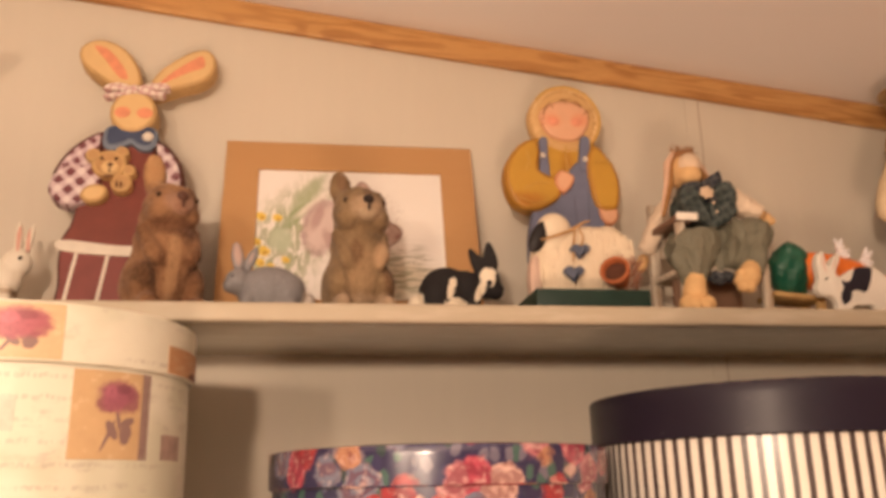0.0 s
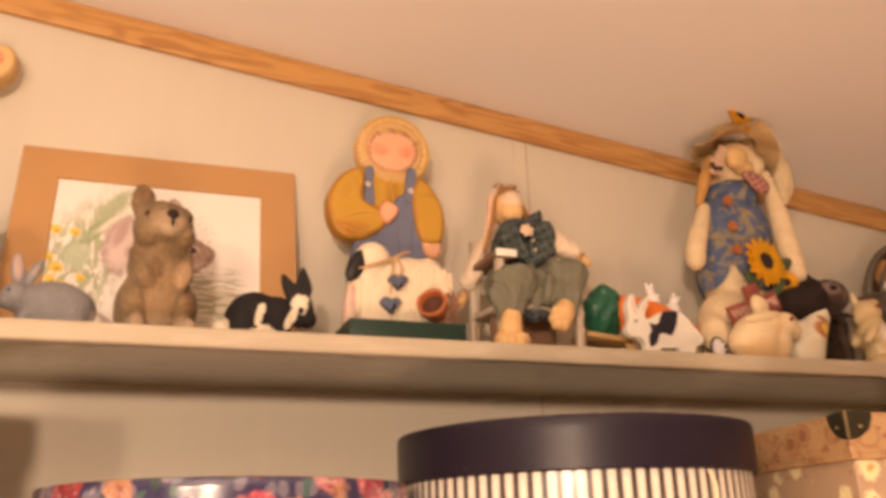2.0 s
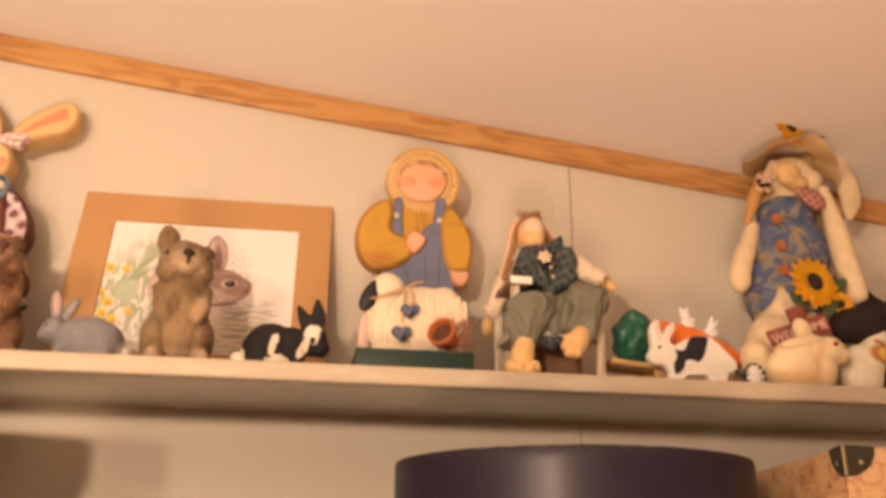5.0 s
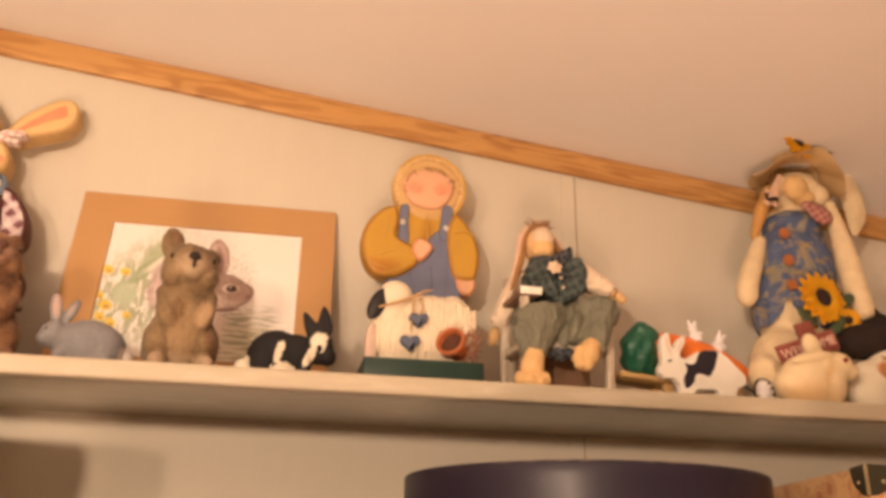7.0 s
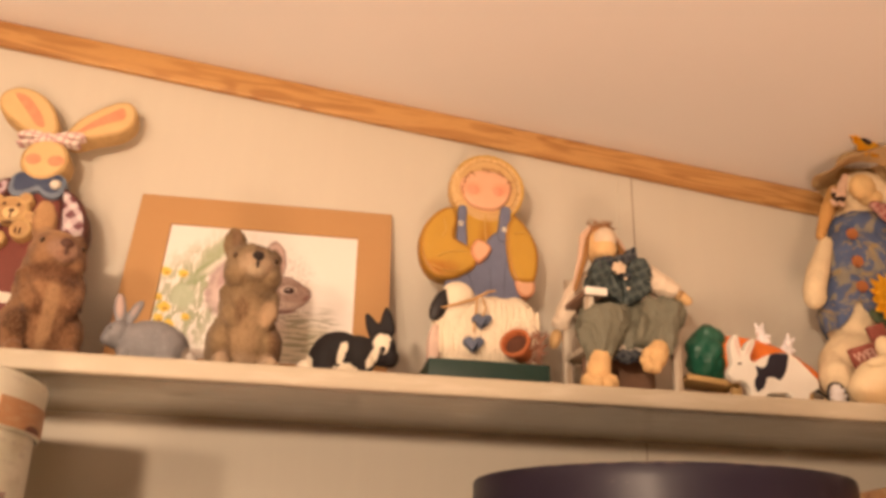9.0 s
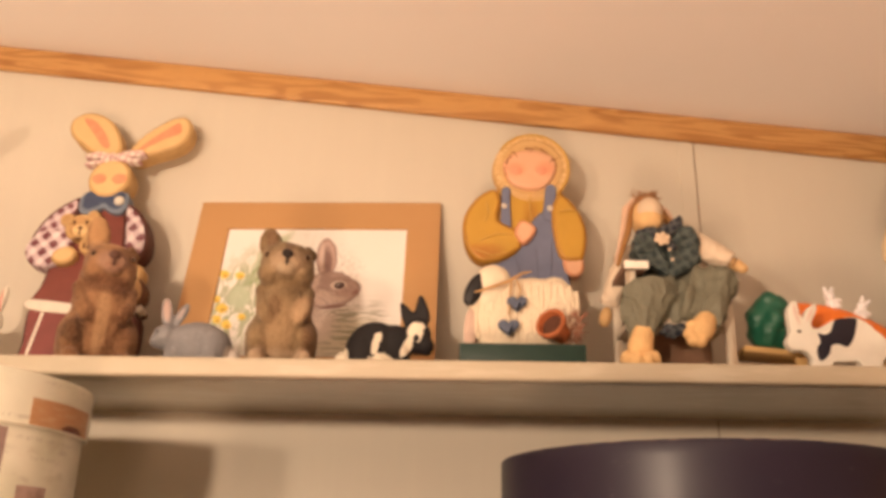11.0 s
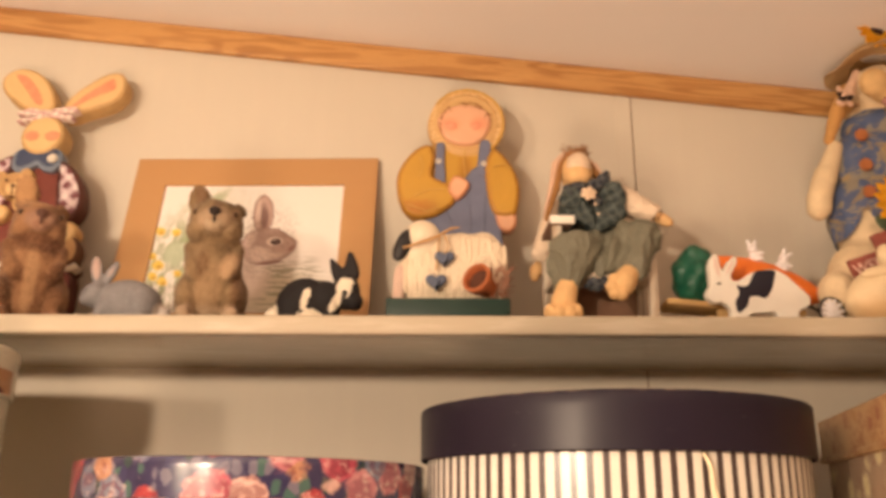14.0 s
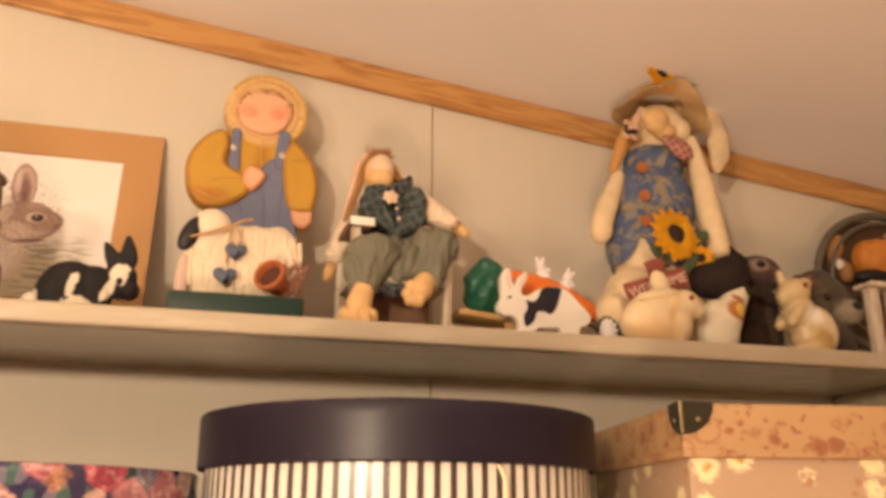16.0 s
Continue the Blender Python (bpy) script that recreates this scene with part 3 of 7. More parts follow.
# ---- square trunk box ----
def trunk_paper(name, ground, dark, light, lid):
    n = Nodes(name, 0.45, 0, 0.4)
    at = n.where()
    c = n.mix(n.noise(at, 12, 4), ground, tuple(v * 0.84 for v in ground))
    warp = n.vmath("ADD", at, n.vmath("MULTIPLY", n.noise(at, 90, 3, colour=True), (0.012, 0.012, 0.012)))
    if lid:
        d = n.voronoi(warp, 34, rand=0.9)
        pick = n.split(d.outputs["Color"])
        size = n.math("ADD", d.outputs["Distance"], n.math("MULTIPLY", n.math("SUBTRACT", n.noise(at, 160, 3), 0.5), 0.30))
        tone = n.mix(pick[1], dark, (0.34, 0.19, 0.08))
        c = n.mix(n.math("MULTIPLY", n.math("MULTIPLY", n.step(size, 0.22, 0.36, 1.0, 0.0), n.step(pick[0], 0.20, 0.26)), 0.95), c, tone)
        ring = n.math("MULTIPLY", n.step(size, 0.36, 0.42), n.step(size, 0.46, 0.56, 1.0, 0.0))
        c = n.mix(n.math("MULTIPLY", n.math("MULTIPLY", ring, n.step(pick[2], 0.4, 0.45)), 0.75), c, (0.30, 0.15, 0.07))
        small = n.voronoi(n.mapping(warp, loc=(2, 1, 4)), 95)
        c = n.mix(n.math("MULTIPLY", n.math("MULTIPLY", n.step(small.outputs["Distance"], 0.22, 0.40, 1.0, 0.0), n.step(n.noise(at, 24, 1), 0.44, 0.52)), 0.85), c, dark)
        c = n.mix(n.math("MULTIPLY", n.step(n.noise(n.mapping(at, scale=(6, 6, 60)), 1.0, 3), 0.5, 0.7), 0.3), c, (0.44, 0.24, 0.10))
    else:
        d = n.voronoi(warp, 29, rand=0.95)
        pick = n.step(n.split(d.outputs["Color"])[0], 0.38, 0.40)
        ray = n.math("SINE", n.math("MULTIPLY", n.noise(warp, 120, 1), 40))
        edge = n.math("ADD", d.outputs["Distance"], n.math("MULTIPLY", ray, 0.06))
        c = n.mix(n.math("MULTIPLY", n.step(edge, 0.34, 0.42, 1.0, 0.0), pick), c, light)
        c = n.mix(n.math("MULTIPLY", n.step(edge, 0.10, 0.16, 1.0, 0.0), pick), c, (0.52, 0.30, 0.08))
        s = n.voronoi(n.mapping(warp, loc=(5, 3, 1)), 55)
        c = n.mix(n.math("MULTIPLY", n.step(s.outputs["Distance"], 0.14, 0.24, 1.0, 0.0), 0.6), c, dark)
    n.relief(n.noise(at, 300, 2), 0.1, 0.0004)
    return n.done(c)


TRUNK_LID = trunk_paper("peach_scroll_paper", (0.45, 0.29, 0.148), (0.26, 0.10, 0.055), (0.9, 0.8, 0.6), True)
TRUNK_BODY = trunk_paper("pink_flower_paper", (0.46, 0.325, 0.22), (0.34, 0.16, 0.09), (0.78, 0.69, 0.42), False)
BRASS = plain("dull_dark_metal", (0.060, 0.058, 0.040), 0.38, 0.25, 60, 0.15, 0.5, 0.75)
RIVET = plain("worn_brass", (0.40, 0.34, 0.20), 0.35, 0.2, 60, 0.1, 0.5, 0.9)
trunk = base_of("storage_box", (0.797, 0.776, LOWER + 0.0005), -9.5)
tagged(trunk, "square peach storage box papered with small flowers, metal lid corners", "storage box")
bm = bmesh.new()
box(bm, 0.006, 0.384, 0.006, 0.324, 0, 0.222, 0.003, 3)
part("body", bm, TRUNK_BODY, trunk)
bm = bmesh.new()
box(bm, 0, 0.39, 0, 0.33, 0.219, 0.270, 0.003, 3)
box(bm, -0.0015, 0.3915, -0.0015, 0.3315, 0.2195, 0.2265, 0.0012, 2)
lid = part("lid", bm, TRUNK_LID, trunk)
for name, sx, sy in (("corner_guard", 0, 0), ("corner_guard", 1, 0)):
    bm = bmesh.new()
    arc = [(0.032 * math.cos(radians(a)), -0.032 * math.sin(radians(a))) for a in range(0, 91, 10)]
    for turn in (0, 1):
        outline = [(0, 0.0015)] + [(u, w * 0.95) for u, w in arc]
        for layer in (0.0012,):
            front = [bm.verts.new((u, -layer, w) if not turn else (-layer, u, w)) for u, w in outline]
            back = [bm.verts.new((u, 0.0004, w) if not turn else (0.0004, u, w)) for u, w in outline]
            bm.faces.new(front)
            bm.faces.new(back[::-1])
            for k in range(len(outline)):
                j = (k + 1) % len(outline)
                bm.faces.new((front[k], front[j], back[j], back[k]))
    guard = part(name, bm, BRASS, lid, "dark metal corner guard", pose(0.39 * sx, 0, 0.2705) @ Matrix.Diagonal((1 - 2 * sx, 1, 1, 1)))
    bm = bmesh.new()
    box(bm, -0.0022, 0.001, -0.0022, 0.001, -0.0295, 0.0012, 0.0008)
    part("edge_bead", bm, RIVET, guard)
    for c, r in (((0.016, -0.0014, -0.016), (0.0022, 0.0012, 0.0022)), ((-0.0014, 0.016, -0.016), (0.0012, 0.0022, 0.0022))):
        bm = bmesh.new()
        ball(bm, c, r)
        part("rivet", bm, RIVET, guard)


# ---- matted print that leans on the wall ----
def print_picture():
    """A watercolour: a rabbit's head among leaves and small yellow flowers on white."""
    n = Nodes("watercolour_print", 0.35, 0, 0.4)
    uv = n.where(True)
    c = n.mix(n.noise(uv, 3, 3), (0.80, 0.77, 0.73), (0.85, 0.82, 0.79))

    def lay(c, centre, radii, tone, rot=0.0, soft=0.15, wobble=0.2, scale=16.0, amount=1.0):
        return n.mix(n.math("MULTIPLY", uv_spot(n, uv, centre, radii, rot, soft, wobble, scale), amount), c, tone)

    mauve, pale, umber = (0.40, 0.285, 0.245), (0.68, 0.55, 0.49), (0.23, 0.145, 0.125)
    green = n.math("MULTIPLY", n.step(n.noise(n.mapping(uv, rot=(0, 0, 32), scale=(30, 8, 1)), 1.0, 3, 0.6, 1.2), 0.42, 0.54), uv_spot(n, uv, (0.17, 0.42), (0.20, 0.46), -22, 0.5, 0.5, 6))
    c = n.mix(n.math("MULTIPLY", green, 0.85), c, n.mix(n.noise(uv, 9, 2), (0.20, 0.27, 0.12), (0.42, 0.45, 0.28)))
    c = lay(c, (0.27, 0.80), (0.045, 0.16), (0.36, 0.42, 0.26), -30, 0.4, 0.4, 9, 0.85)
    c = lay(c, (0.21, 0.62), (0.035, 0.15), (0.28, 0.35, 0.19), -34, 0.4, 0.4, 9, 0.85)
    c = lay(c, (0.14, 0.44), (0.060, 0.085), (0.47, 0.55, 0.40), 10, 0.3, 0.3, 12, 0.9)
    c = lay(c, (0.30, 0.72), (0.022, 0.14), (0.80, 0.76, 0.70), -40, 0.5, 0.3, 12, 0.8)
    c = lay(c, (0.345, 0.55), (0.100, 0.215), (0.36, 0.225, 0.225), -8, 0.15, 0.3, 14, 0.8)
    c = lay(c, (0.352, 0.54), (0.076, 0.175), (0.72, 0.60, 0.57), -8, 0.3, 0.4, 16, 0.85)
    c = lay(c, (0.325, 0.62), (0.026, 0.10), (0.42, 0.28, 0.27), -14, 0.4, 0.4, 16, 0.8)
    c = lay(c, (0.39, 0.44), (0.028, 0.09), (0.46, 0.31, 0.29), 16, 0.4, 0.4, 16, 0.8)
    for at_, size in (((0.035, 0.62), 0.026), ((0.12, 0.61), 0.024), ((0.06, 0.36), 0.030), ((0.02, 0.43), 0.022), ((0.10, 0.24), 0.026), ((0.045, 0.28), 0.024), ((0.17, 0.30), 0.020)):
        c = lay(c, at_, (size, size * 1.3), (0.76, 0.56, 0.10), 20, 0.3, 0.5, 30)
        c = lay(c, (at_[0] + 0.006, at_[1] - 0.012), (size * 0.4, size * 0.4), (0.52, 0.30, 0.05), 0, 0.4, 0.4, 30)
    c = lay(c, (0.68, 0.16), (0.22, 0.17), (0.52, 0.47, 0.33), 0, 0.5, 0.4, 8, 0.75)
    grass = n.math("MULTIPLY", n.step(n.noise(n.mapping(uv, rot=(0, 0, -24), scale=(9, 44, 1)), 1.0, 3), 0.46, 0.58), uv_spot(n, uv, (0.72, 0.22), (0.20, 0.20), 20, 0.5, 0.5, 9))
    c = n.mix(n.math("MULTIPLY", grass, 0.8), c, (0.24, 0.24, 0.15))
    c = lay(c, (0.53, 0.28), (0.11, 0.16), (0.72, 0.62, 0.56), 20, 0.4, 0.3, 20, 0.9)
    c = lay(c, (0.49, 0.40), (0.06, 0.12), mauve, 20, 0.5, 0.4, 20, 0.4)
    c = lay(c, (0.568, 0.755), (0.056, 0.152), umber, 4, 0.06)
    c = lay(c, (0.569, 0.753), (0.048, 0.142), (0.54, 0.39, 0.34), 4, 0.15)
    c = lay(c, (0.576, 0.725), (0.025, 0.105), (0.22, 0.13, 0.115), 6, 0.45, 0.3, 20)
    c = lay(c, (0.541, 0.77), (0.013, 0.10), pale, 4, 0.5, 0.3, 20, 0.8)
    c = lay(c, (0.605, 0.505), (0.138, 0.142), umber, -8, 0.05, 0.12, 30)
    c = lay(c, (0.604, 0.508), (0.130, 0.133), mauve, -8, 0.12, 0.15, 30)
    c = lay(c, (0.690, 0.495), (0.070, 0.092), umber, -30, 0.08, 0.12, 30)
    c = lay(c, (0.686, 0.497), (0.064, 0.085), (0.46, 0.33, 0.285), -30, 0.12, 0.15, 30)
    c = lay(c, (0.570, 0.440), (0.062, 0.060), pale, -15, 0.5, 0.5, 24, 0.9)
    c = lay(c, (0.640, 0.425), (0.060, 0.030), (0.70, 0.58, 0.52), 10, 0.5, 0.4, 24, 0.85)
    c = lay(c, (0.520, 0.560), (0.024, 0.075), pale, -10, 0.5, 0.5, 24, 0.7)
    hair = n.step(n.noise(n.mapping(uv, rot=(0, 0, 25), scale=(120, 36, 1)), 1.0, 3), 0.45, 0.65)
    c = n.mix(n.math("MULTIPLY", n.math("MULTIPLY", hair, uv_spot(n, uv, (0.60, 0.54), (0.17, 0.30), 0, 0.3)), 0.5), c, (0.21, 0.135, 0.12))
    c = lay(c, (0.648, 0.540), (0.042, 0.034), (0.76, 0.64, 0.58), 14, 0.25, 0.15)
    c = lay(c, (0.654, 0.538), (0.028, 0.026), (0.055, 0.022, 0.022), 14, 0.2, 0.0)
    c = lay(c, (0.648, 0.546), (0.006, 0.006), (0.7, 0.65, 0.6), 0, 0.3, 0.0)
    c = lay(c, (0.742, 0.490), (0.012, 0.026), (0.30, 0.165, 0.15), -30, 0.4, 0.2)
    c = lay(c, (0.630, 0.378), (0.070, 0.012), (0.25, 0.14, 0.13), 10, 0.4)
    return n.done(c)


def mat_board():
    n = Nodes("tan_mat_board", 0.7, 0, 0.3)
    at = n.where()
    c = n.mix(n.noise(at, 7, 4), (0.475, 0.272, 0.118), (0.52, 0.312, 0.142))
    c = n.mix(n.math("MULTIPLY", n.noise(n.mapping(at, scale=(15, 300, 300)), 1.0, 3), 0.25), c, (0.42, 0.20, 0.07))
    n.relief(n.noise(at, 500, 2), 0.2, 0.0004)
    return n.done(c)


framed = base_of("matted_print", (0.0755, 1.206, SHELF_TOP + 0.0005))
framed.matrix_basis = pose(0.0755, 1.206, SHELF_TOP + 0.0015, -14.3, 0, -0.6)
tagged(framed, "watercolour rabbit print in a wide tan mat leaning on the wall", "art print")
MAT_W, MAT_H, BORDER = 0.1955, 0.333, 0.0525
bm = bmesh.new()
outer = [(-MAT_W, 0), (MAT_W, 0), (MAT_W, MAT_H), (-MAT_W, MAT_H)]
hole = [(-MAT_W + BORDER, BORDER), (MAT_W - BORDER, BORDER), (MAT_W - BORDER, MAT_H - BORDER), (-MAT_W + BORDER, MAT_H - BORDER)]
bevel = [(x * 1.008, z + (0.0011 if z > 0.1 else -0.0011)) for x, z in hole]
rings = [[bm.verts.new((x, y, z)) for x, z in pts] for pts, y in ((outer, 0.001), (outer, -0.0018), (bevel, -0.0018), (hole, 0.0006), (hole, 0.001))]
for a, b in zip(rings, rings[1:] + rings[:1]):
    for k in range(4):
        bm.faces.new((a[k], a[(k + 1) % 4], b[(k + 1) % 4], b[k]))
part("mat", bm, mat_board(), framed, "tan card mat with a bevelled window")
bm = bmesh.new()
layer = bm.loops.layers.uv.new("UVMap")
y = 0.0016
vs = [bm.verts.new((x, y, z)) for x, z in hole]
grow = [(-0.004, -0.004), (0.004, -0.004), (0.004, 0.004), (-0.004, 0.004)]
for v, g in zip(vs, grow):
    v.co.x, v.co.z = v.co.x + g[0], v.co.z + g[1]
f = bm.faces.new(vs)
for l, uv in zip(f.loops, ((0, 0), (1, 0), (1, 1), (0, 1))):
    l[layer].uv = uv
back = [bm.verts.new(v.co + Vector((0, 0.0005, 0))) for v in vs]
bm.faces.new(back[::-1])
for k in range(4):
    bm.faces.new((vs[k], vs[(k + 1) % 4], back[(k + 1) % 4], back[k]))
part("picture", bm, print_picture(), framed)
bm = bmesh.new()
box(bm, -MAT_W + 0.002, MAT_W - 0.002, 0.0024, 0.0045, 0.001, MAT_H - 0.001)
part("backing_board", bm, plain("grey_card", (0.35, 0.30, 0.24), 0.9), framed)


# ---- flocked and painted rabbits ----
def flock(name, main, dark, light, marks=()):
    """Short fur: mottled, with lighter and darker places laid over it."""
    n = Nodes(name, 0.95, 0, 0.15)
    at = n.where()
    n.bsdf.inputs["Sheen Weight"].default_value = 0.12
    n.bsdf.inputs["Sheen Roughness"].default_value = 0.5
    hair = n.noise(n.mapping(at, scale=(1, 1, 0.45)), 420, 3, 0.7)
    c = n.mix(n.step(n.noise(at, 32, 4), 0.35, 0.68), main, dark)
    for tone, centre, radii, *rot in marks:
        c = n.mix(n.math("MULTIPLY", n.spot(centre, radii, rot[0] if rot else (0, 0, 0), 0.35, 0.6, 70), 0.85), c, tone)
    c = n.mix(n.math("MULTIPLY", n.step(hair, 0.42, 0.72), 0.3), c, light)
    c = n.mix(n.math("MULTIPLY", n.step(hair, 0.30, 0.48, 1.0, 0.0), 0.3), c, tuple(v * 0.45 for v in dark))
    n.relief(hair, 0.5, 0.0020)
    return n.done(c)


EYE_DARK = plain("dark_eye", (0.012, 0.009, 0.008), 0.15, 0.1, 40, 0.0, 0.6)
EYE_BROWN = plain("brown_eye", (0.05, 0.022, 0.01), 0.15, 0.1, 40, 0.0, 0.6)


def sitting_rabbit(fur, at, label, size=1.0, slim=1.0, turn=0.0, nose=EYE_DARK, head_size=1.0, head=(0.0, -0.010, 0.142), ears=(), tip=0.0, muzzle=None):
    """A rabbit sitting up on its haunches, thick-necked, forepaws laid on its belly; tip lifts the nose."""
    bm = bmesh.new()
    ball(bm, (0, 0.006, 0.052), (0.047, 0.044, 0.056))
    ball(bm, (0, 0.000, 0.092), (0.041, 0.038, 0.046))
    ball(bm, (0, -0.004, 0.120), (0.037, 0.035, 0.034))
    ball(bm, (0, -0.012, 0.080), (0.034, 0.031, 0.048))
    for s in (-1, 1):
        ball(bm, (s * 0.032, -0.002, 0.034), (0.020, 0.036, 0.036), (0, s * 8, 0))
        limb(bm, (s * 0.030, -0.014, 0.010), (s * 0.034, -0.042, 0.009), 0.014, 0.011)
        limb(bm, (s * 0.032, -0.012, 0.104), (s * 0.028, -0.030, 0.074), 0.0120, 0.0110)
        ball(bm, (s * 0.023, -0.034, 0.068), (0.0095, 0.008, 0.012), (0, s * 16, 0))
    x, y, z = head
    h = head_size
    top = pose(x, y, z, -tip, 0, 0)

    def on(px, py, pz):
        return tuple(top @ Vector((px * h, py * h, pz * h)))

    ball(bm, on(0, 0, 0), (0.036 * h, 0.034 * h, 0.031 * h), (-tip, 0, 0))
    ball(bm, on(0, -0.020, -0.006), (0.022 * h, 0.021 * h, 0.017 * h), (-tip, 0, 0))
    for s in (-1, 1):
        ball(bm, on(s * 0.019, -0.010, -0.012), (0.018 * h, 0.020 * h, 0.016 * h))
    ball(bm, (0, 0.046, 0.020), 0.016)
    for ex, ez, tilt, tall_, wide in ears:
        ball(bm, (x + ex, y + 0.010, z + ez), (wide, 0.0060, tall_), (8, tilt, 0))
        ball(bm, (x + ex * 0.85, y + 0.006, z + 0.022), (wide * 0.8, 0.010, 0.012))
    body = melt(bm, 0.0020, 6)
    body.normal_update()
    for v in body.verts:
        v.co += v.normal * (0.0022 * noise.noise(v.co * 45) + 0.0011 * noise.noise(v.co * 190) + 0.0008 * noise.noise(v.co * 420))
    fig = Figure().add(body, fur)
    for s in (-1, 1):
        fig.ball(EYE_BROWN, on(s * 0.0250, -0.0225, 0.006), (0.0040, 0.0036, 0.0040))
    if muzzle:
        fig.ball(muzzle, on(0, -0.0320, -0.0115), (0.0125 * h, 0.0090 * h, 0.0085 * h), (-tip, 0, 0))
    fig.ball(nose, on(0, -0.0395, 0.0025), (0.0082, 0.0040, 0.0062), (-tip, 0, 0))
    fig.ball(nose, on(0, -0.0405, -0.0065), (0.0022, 0.0030, 0.0075), (-tip, 0, 0))
    return fig.done("rabbit_figurine", at @ pose(0, 0, 0, 0, 0, turn) @ Matrix.Diagonal((size * slim, size, size, 1)), label, "rabbit figurine", "rabbit figurines on the shelf")


# Lighter on crown, chest and one ear; darker below the chin and at the haunches.
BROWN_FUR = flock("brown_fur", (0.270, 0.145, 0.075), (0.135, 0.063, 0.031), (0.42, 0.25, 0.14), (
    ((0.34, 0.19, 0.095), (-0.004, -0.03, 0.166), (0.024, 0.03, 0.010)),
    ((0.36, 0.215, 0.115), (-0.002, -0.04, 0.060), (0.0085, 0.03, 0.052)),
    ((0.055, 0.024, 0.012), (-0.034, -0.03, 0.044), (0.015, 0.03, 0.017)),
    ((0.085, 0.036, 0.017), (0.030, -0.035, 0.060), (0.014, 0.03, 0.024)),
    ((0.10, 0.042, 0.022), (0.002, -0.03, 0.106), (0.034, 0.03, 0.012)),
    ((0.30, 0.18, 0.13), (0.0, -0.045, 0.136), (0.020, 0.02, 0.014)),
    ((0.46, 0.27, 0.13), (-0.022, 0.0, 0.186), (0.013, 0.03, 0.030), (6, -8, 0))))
# Paler on belly, muzzle, feet and one arm; darker on one side and ear.
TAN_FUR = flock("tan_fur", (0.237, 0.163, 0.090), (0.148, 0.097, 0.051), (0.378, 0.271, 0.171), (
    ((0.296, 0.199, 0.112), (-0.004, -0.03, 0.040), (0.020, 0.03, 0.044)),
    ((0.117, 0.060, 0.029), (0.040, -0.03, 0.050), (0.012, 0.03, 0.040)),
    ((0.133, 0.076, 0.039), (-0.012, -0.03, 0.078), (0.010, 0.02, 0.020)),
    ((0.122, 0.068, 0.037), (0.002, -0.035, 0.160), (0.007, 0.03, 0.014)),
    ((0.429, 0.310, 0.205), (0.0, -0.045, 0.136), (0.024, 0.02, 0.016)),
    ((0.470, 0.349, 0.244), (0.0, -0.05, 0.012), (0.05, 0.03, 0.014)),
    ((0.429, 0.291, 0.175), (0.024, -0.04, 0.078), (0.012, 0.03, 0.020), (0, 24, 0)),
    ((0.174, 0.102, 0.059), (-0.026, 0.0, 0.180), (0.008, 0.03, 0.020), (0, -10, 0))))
PALE_MUZZLE = flock("pale_muzzle_fur", (0.44, 0.34, 0.23), (0.34, 0.25, 0.16), (0.56, 0.46, 0.34))
PINK_MUZZLE = flock("pinkish_muzzle_fur", (0.30, 0.17, 0.115), (0.22, 0.115, 0.075), (0.42, 0.27, 0.19))
NOSE_BLACK = plain("matt_black_nose", (0.022, 0.014, 0.012), 0.85, 0.3, 60)
NOSE_BROWN = plain("dark_brown_nose", (0.085, 0.036, 0.024), 0.6, 0.2, 60)
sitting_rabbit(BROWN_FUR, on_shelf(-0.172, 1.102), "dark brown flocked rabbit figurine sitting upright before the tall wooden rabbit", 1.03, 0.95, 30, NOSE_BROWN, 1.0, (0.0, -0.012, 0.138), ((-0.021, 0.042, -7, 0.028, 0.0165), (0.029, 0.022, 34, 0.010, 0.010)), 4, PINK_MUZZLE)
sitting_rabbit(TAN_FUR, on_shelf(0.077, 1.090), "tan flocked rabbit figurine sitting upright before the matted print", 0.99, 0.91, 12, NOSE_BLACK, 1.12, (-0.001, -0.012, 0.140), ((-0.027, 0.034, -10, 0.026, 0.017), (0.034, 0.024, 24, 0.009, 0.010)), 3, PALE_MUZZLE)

GREY = Nodes("grey_blue_paint", 0.55, 0, 0.35)
_c = GREY.mix(GREY.noise(GREY.where(), 40, 4), (0.168, 0.168, 0.185), (0.238, 0.233, 0.245))
_c = GREY.mix(GREY.math("MULTIPLY", GREY.step(GREY.noise(GREY.where(), 220, 3), 0.5, 0.7), 0.3), _c, (0.30, 0.31, 0.33))
_c = GREY.mix(GREY.spot((0.062, 0, 0.022), (0.014, 0.03, 0.017), soft=0.2), _c, (0.55, 0.50, 0.46))
_c = GREY.mix(GREY.spot((-0.040, -0.012, 0.088), (0.0062, 0.012, 0.018), (0, -8, 0), 0.3), _c, (0.40, 0.29, 0.26))
_c = GREY.mix(GREY.spot((-0.020, -0.012, 0.086), (0.0050, 0.012, 0.015), (0, 22, 0), 0.3), _c, (0.36, 0.28, 0.26))
GREY.relief(GREY.noise(GREY.where(), 260, 3), 0.4, 0.0012)
GREY = GREY.done(_c)
bm = bmesh.new()
ball(bm, (0.008, 0, 0.036), (0.048, 0.028, 0.037))
ball(bm, (0.032, 0, 0.032), (0.028, 0.031, 0.032))
ball(bm, (-0.038, -0.004, 0.048), (0.019, 0.017, 0.019))
ball(bm, (-0.049, -0.006, 0.042), (0.010, 0.011, 0.010))
ball(bm, (0.060, 0, 0.022), (0.012, 0.011, 0.013))
